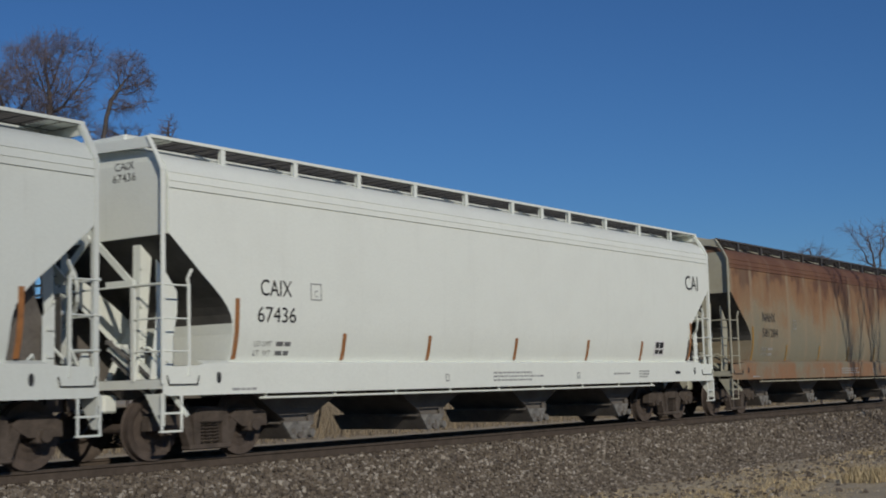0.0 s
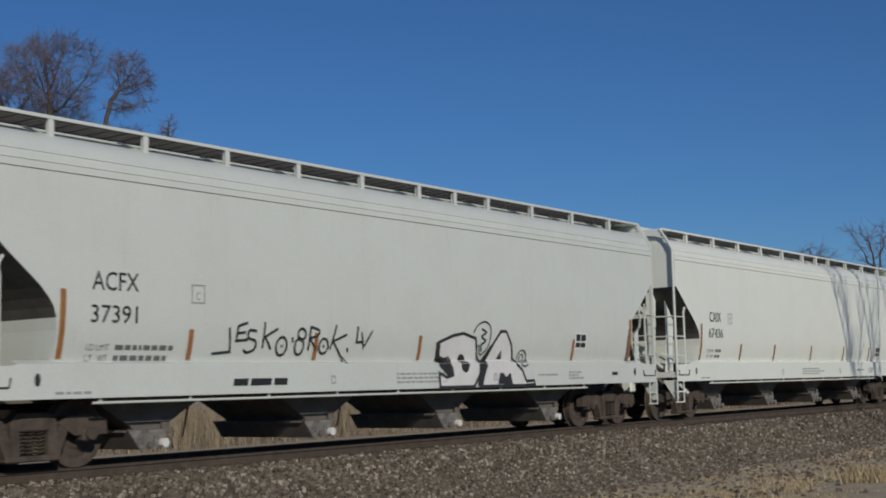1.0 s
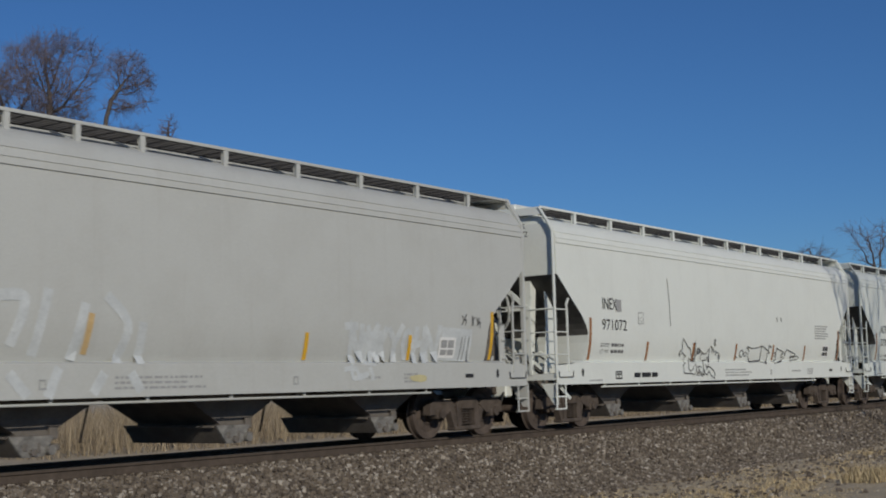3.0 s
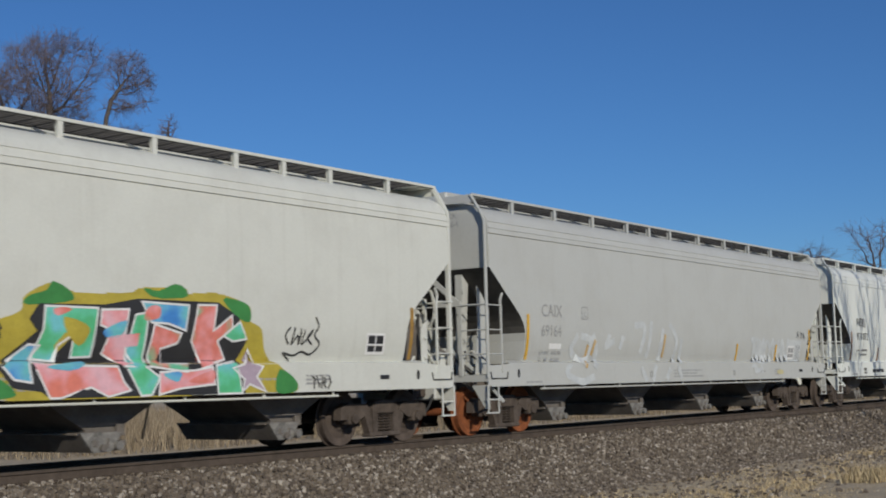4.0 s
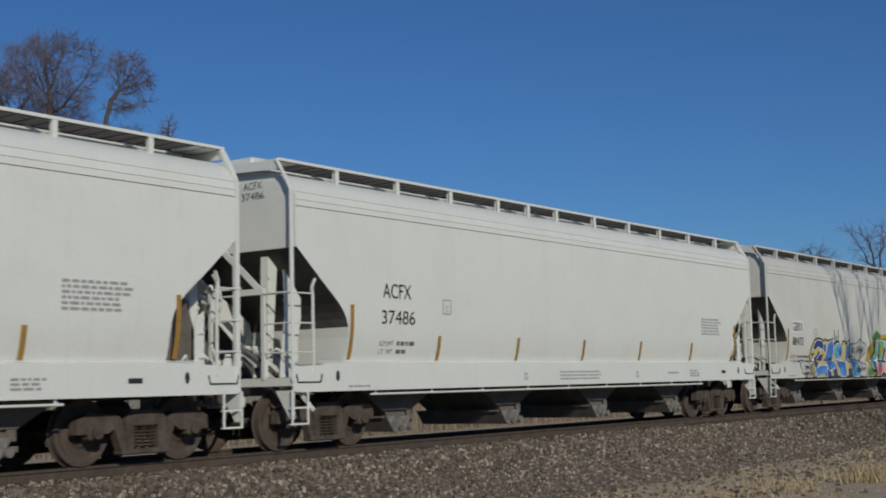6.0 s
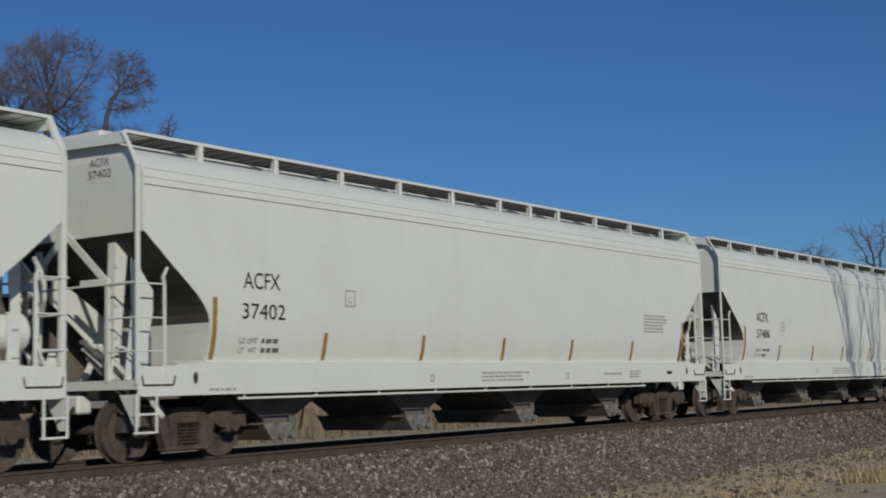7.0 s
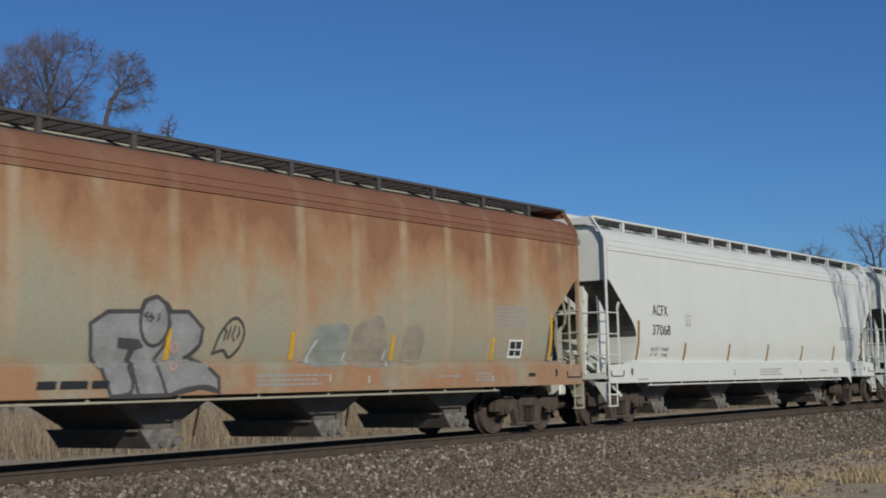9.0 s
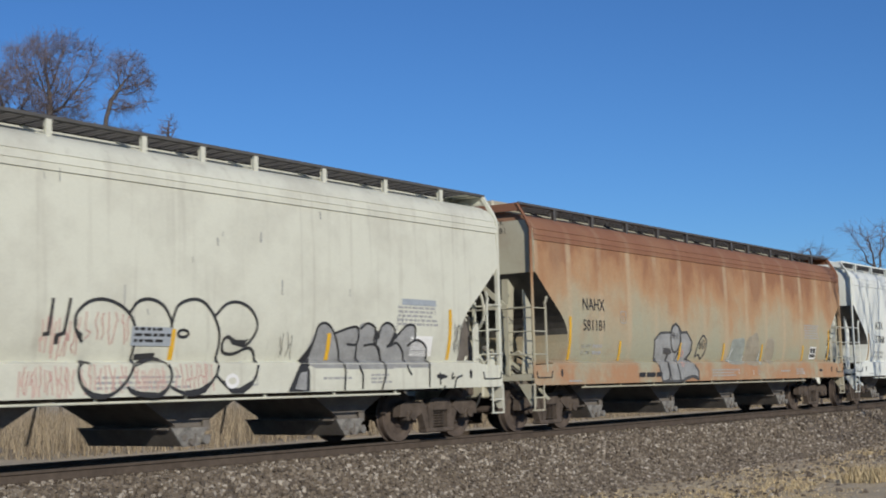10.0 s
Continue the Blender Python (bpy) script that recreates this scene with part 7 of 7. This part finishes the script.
crown_tree(48.2, 41.0, -0.8, 14.6, [(0.9, 0, 16.3, 0.35, 0.4, 0.5), (-0.1, 0, 16.4, 0.42, 0.5, 0.45), (-1.2, 0, 16.2, 0.5, 0.5, 0.45)], 36, "low leafless tree beyond the train", 150, 0.24, 0.10, (0, 0), 0.5, 9)
crown_tree(87.2, 12.0, -0.8, 7.4, [(-3.4, 0, 11.0, 1.5, 1.0, 0.55), (-1.0, 0, 10.2, 1.5, 1.2, 0.9), (1.9, 0, 11.0, 1.4, 1.2, 0.9), (3.8, 0, 11.2, 1.2, 1.1, 0.9), (0.6, 0, 9.2, 1.6, 1.2, 0.6)], 41, "leafless tree at the far bend of the line", 300, 0.42, 0.12, (0, 0), 0.75, 6, 0.013)
crown_tree(78.8, 13.0, -0.8, 6.4, [(-0.5, 0, 9.45, 1.2, 1.0, 0.55), (1.8, 0, 9.2, 0.9, 0.8, 0.4)], 45, "thin leafless tree at the far bend of the line", 160, 0.34, 0.07, (0, 0), 0.65, 7, 0.011)


# beside the viewer, out of sight: their shadow falls on the passing cars
FLAT = Vector((SUN.x, SUN.y, 0)).normalized()
RISE = SUN.z / Vector((SUN.x, SUN.y)).length


def sapling(along, back, stems, seed):
    """A clump of slender stems from one root; stems are (reach of the top along the track, height over the car's sill, girth)."""
    rng = random.Random(seed)
    foot = Vector((along, -1.6, 0)) + FLAT * back
    lift = back * RISE + 1.8
    thick, thin = [], []
    for k, (lean, tall, girth) in enumerate(stems):
        n = 12
        bow, sway = rng.uniform(-0.25, 0.25), rng.uniform(0, 6.28)
        pts = []
        for i in range(n + 1):
            t = i / n
            z = t * (lift + tall)
            u = max(0.0, (z - lift + 0.5) / (tall + 0.5))
            pts.append(Vector((0.16 * (k - len(stems) / 2) + lean * u ** 1.25 + 0.06 * math.sin(7 * t + sway) + bow * math.sin(3.14 * u), 0.05 * math.sin(5 * t + k), z)))
        for i, (p, q) in enumerate(zip(pts, pts[1:])):
            thick.append((p, q, girth * (1.05 - 0.7 * i / n), girth * (1.05 - 0.7 * (i + 1) / n)))
            if q.z > lift - 0.2:
                for side in range(6):
                    d = Vector((rng.choice((-1, 1)) * rng.uniform(0.10, 0.32), rng.uniform(-0.2, 0.2), rng.uniform(0.45, 0.8)))
                    a = p.lerp(q, rng.random())
                    for step in range(3):
                        b = a + d * 0.55 + Vector((rng.uniform(-0.06, 0.06), 0, rng.uniform(-0.05, 0.08)))
                        thin.append((a, b, 0.012 - 0.003 * step, 0.010 - 0.003 * step))
                        a = b
    tree = new("bare_sapling")
    tree.matrix_basis = pose(foot.x, foot.y, -0.8)
    tagged(tree, "slender leafless sapling clump on the viewer's side of the line", "tree", "bare winter trees")
    for name, seg, mat in (("stems", thick, BARK), ("branchwork", thin, TWIG)):
        v, f = tubes(seg, 5)
        me = bpy.data.meshes.new(name)
        me.from_pydata(v, [], f)
        tagged(part(name, me, mat, tree), kind="stuff")


sapling(41.5, 5.0, ((-1.9, 3.5, 0.040), (-1.0, 3.4, 0.045), (-1.3, 2.6, 0.028), (0.3, 2.2, 0.03)), 60)
sapling(43.6, 5.4, ((-1.5, 3.6, 0.045), (-0.6, 2.7, 0.03), (0.5, 3.0, 0.04)), 61)
sapling(45.6, 5.2, ((-1.2, 3.5, 0.04), (0.2, 3.0, 0.035)), 62)


def grass(name, label, count, area, height, seed, tones, density=lambda x, y: 1.0):
    rng = np.random.default_rng(seed)
    x0, x1, y0, y1 = area
    px, py = rng.uniform(x0, x1, count), rng.uniform(y0, y1, count)
    keep = np.array([rng.random() < density(a, b) for a, b in zip(px, py)])
    px, py = px[keep], py[keep]
    n = len(px)
    pz = np.array([max(ground_height(b), ballast_height(b) if abs(b) < 3.7 else -9) for b in py]) - 0.02
    h = height * rng.uniform(0.35, 1.15, n)
    w = rng.uniform(0.005, 0.012, n)
    a = rng.uniform(0, 6.28, n)
    lean = rng.normal(0, 0.35, (n, 2)) * h[:, None]
    base = np.stack([px, py, pz], 1)
    side = np.stack([np.cos(a) * w, np.sin(a) * w, np.zeros(n)], 1)
    mid = base + np.concatenate([lean * 0.35, h[:, None] * 0.6], 1)
    tip = base + np.concatenate([lean, h[:, None]], 1)
    v = np.stack([base - side, base + side, mid + side * 0.7, mid - side * 0.7, tip], 1).reshape(-1, 3)
    k = np.arange(n)[:, None] * 5
    faces = [tuple(q) for q in (k + np.array([0, 1, 2, 3])).tolist()] + [tuple(q) for q in (k + np.array([3, 2, 4])).tolist()]
    me = bpy.data.meshes.new(name)
    me.from_pydata(v, [], faces)
    m = Mat(name + "_straw", 0.85)
    me.materials.append(m.done(m.ramp(m.piece(True), tones)))
    tagged(new(name, me), label, "grass", kind="stuff")


STRAW = [(0.0, (0.22, 0.165, 0.09)), (0.5, (0.40, 0.315, 0.18)), (0.9, (0.56, 0.455, 0.28))]


def patchy(x, y):
    n = noise.noise(Vector((x * 0.7, y * 0.9, 2.0))) * 0.5 + 0.5
    m = noise.noise(Vector((x * 2.6, y * 2.6, 7.0))) * 0.5 + 0.5
    return max(0.25, min(1.0, (n - 0.05) * 1.6)) * max(0.1, min(1.0, (m - 0.3) * 3)) * float(np.interp(y, (-10, -6.5, -5, -3.8), (1.0, 1.0, 0.8, 0.2)))


grass("tall_dry_grass", "tall dry straw grass beyond the track", 90000, (22, 110, 13.5, 38), 1.25, 3, [(0.0, (0.13, 0.10, 0.066)), (0.5, (0.26, 0.205, 0.132)), (0.9, (0.39, 0.32, 0.22))])
grass("dry_grass", "sparse dry straw grass on the gravel verge", 260000, (13, 42, -11.5, -3.8), 0.045, 6, STRAW, patchy)
for gx, gy, gh, gn in ((21.5, -8.25, 0.26, 420), (22.4, -8.15, 0.28, 380), (20.6, -7.4, 0.12, 90), (21.4, -6.6, 0.13, 80), (24.8, -6.7, 0.12, 60), (23.2, -7.95, 0.20, 160)):
    grass("grass_tuft", "golden dry grass tuft on the verge", gn, (gx - 0.4, gx + 0.4, gy - 0.35, gy + 0.35), gh, int(gx * 10), STRAW)


def travelled(t):
    """How far the train has come at t seconds."""
    return SPEED * t + float(np.interp(t, [p[0] for p in LEAD], [p[1] for p in LEAD]))


def motions():
    """The train rolls past at a nearly steady speed; its wheels turn with it."""
    for spec in CARS:
        walk(spec["car"], [(t, pose(spec["x"] + travelled(t), 0, 0)) for t, _ in LEAD])
    for w, x in SPIN:
        walk(w, [(k / FPS, pose(x, 0, 0.457, 0, math.degrees(travelled(k / FPS) / 0.457), 0)) for k in range(301)])


motions()
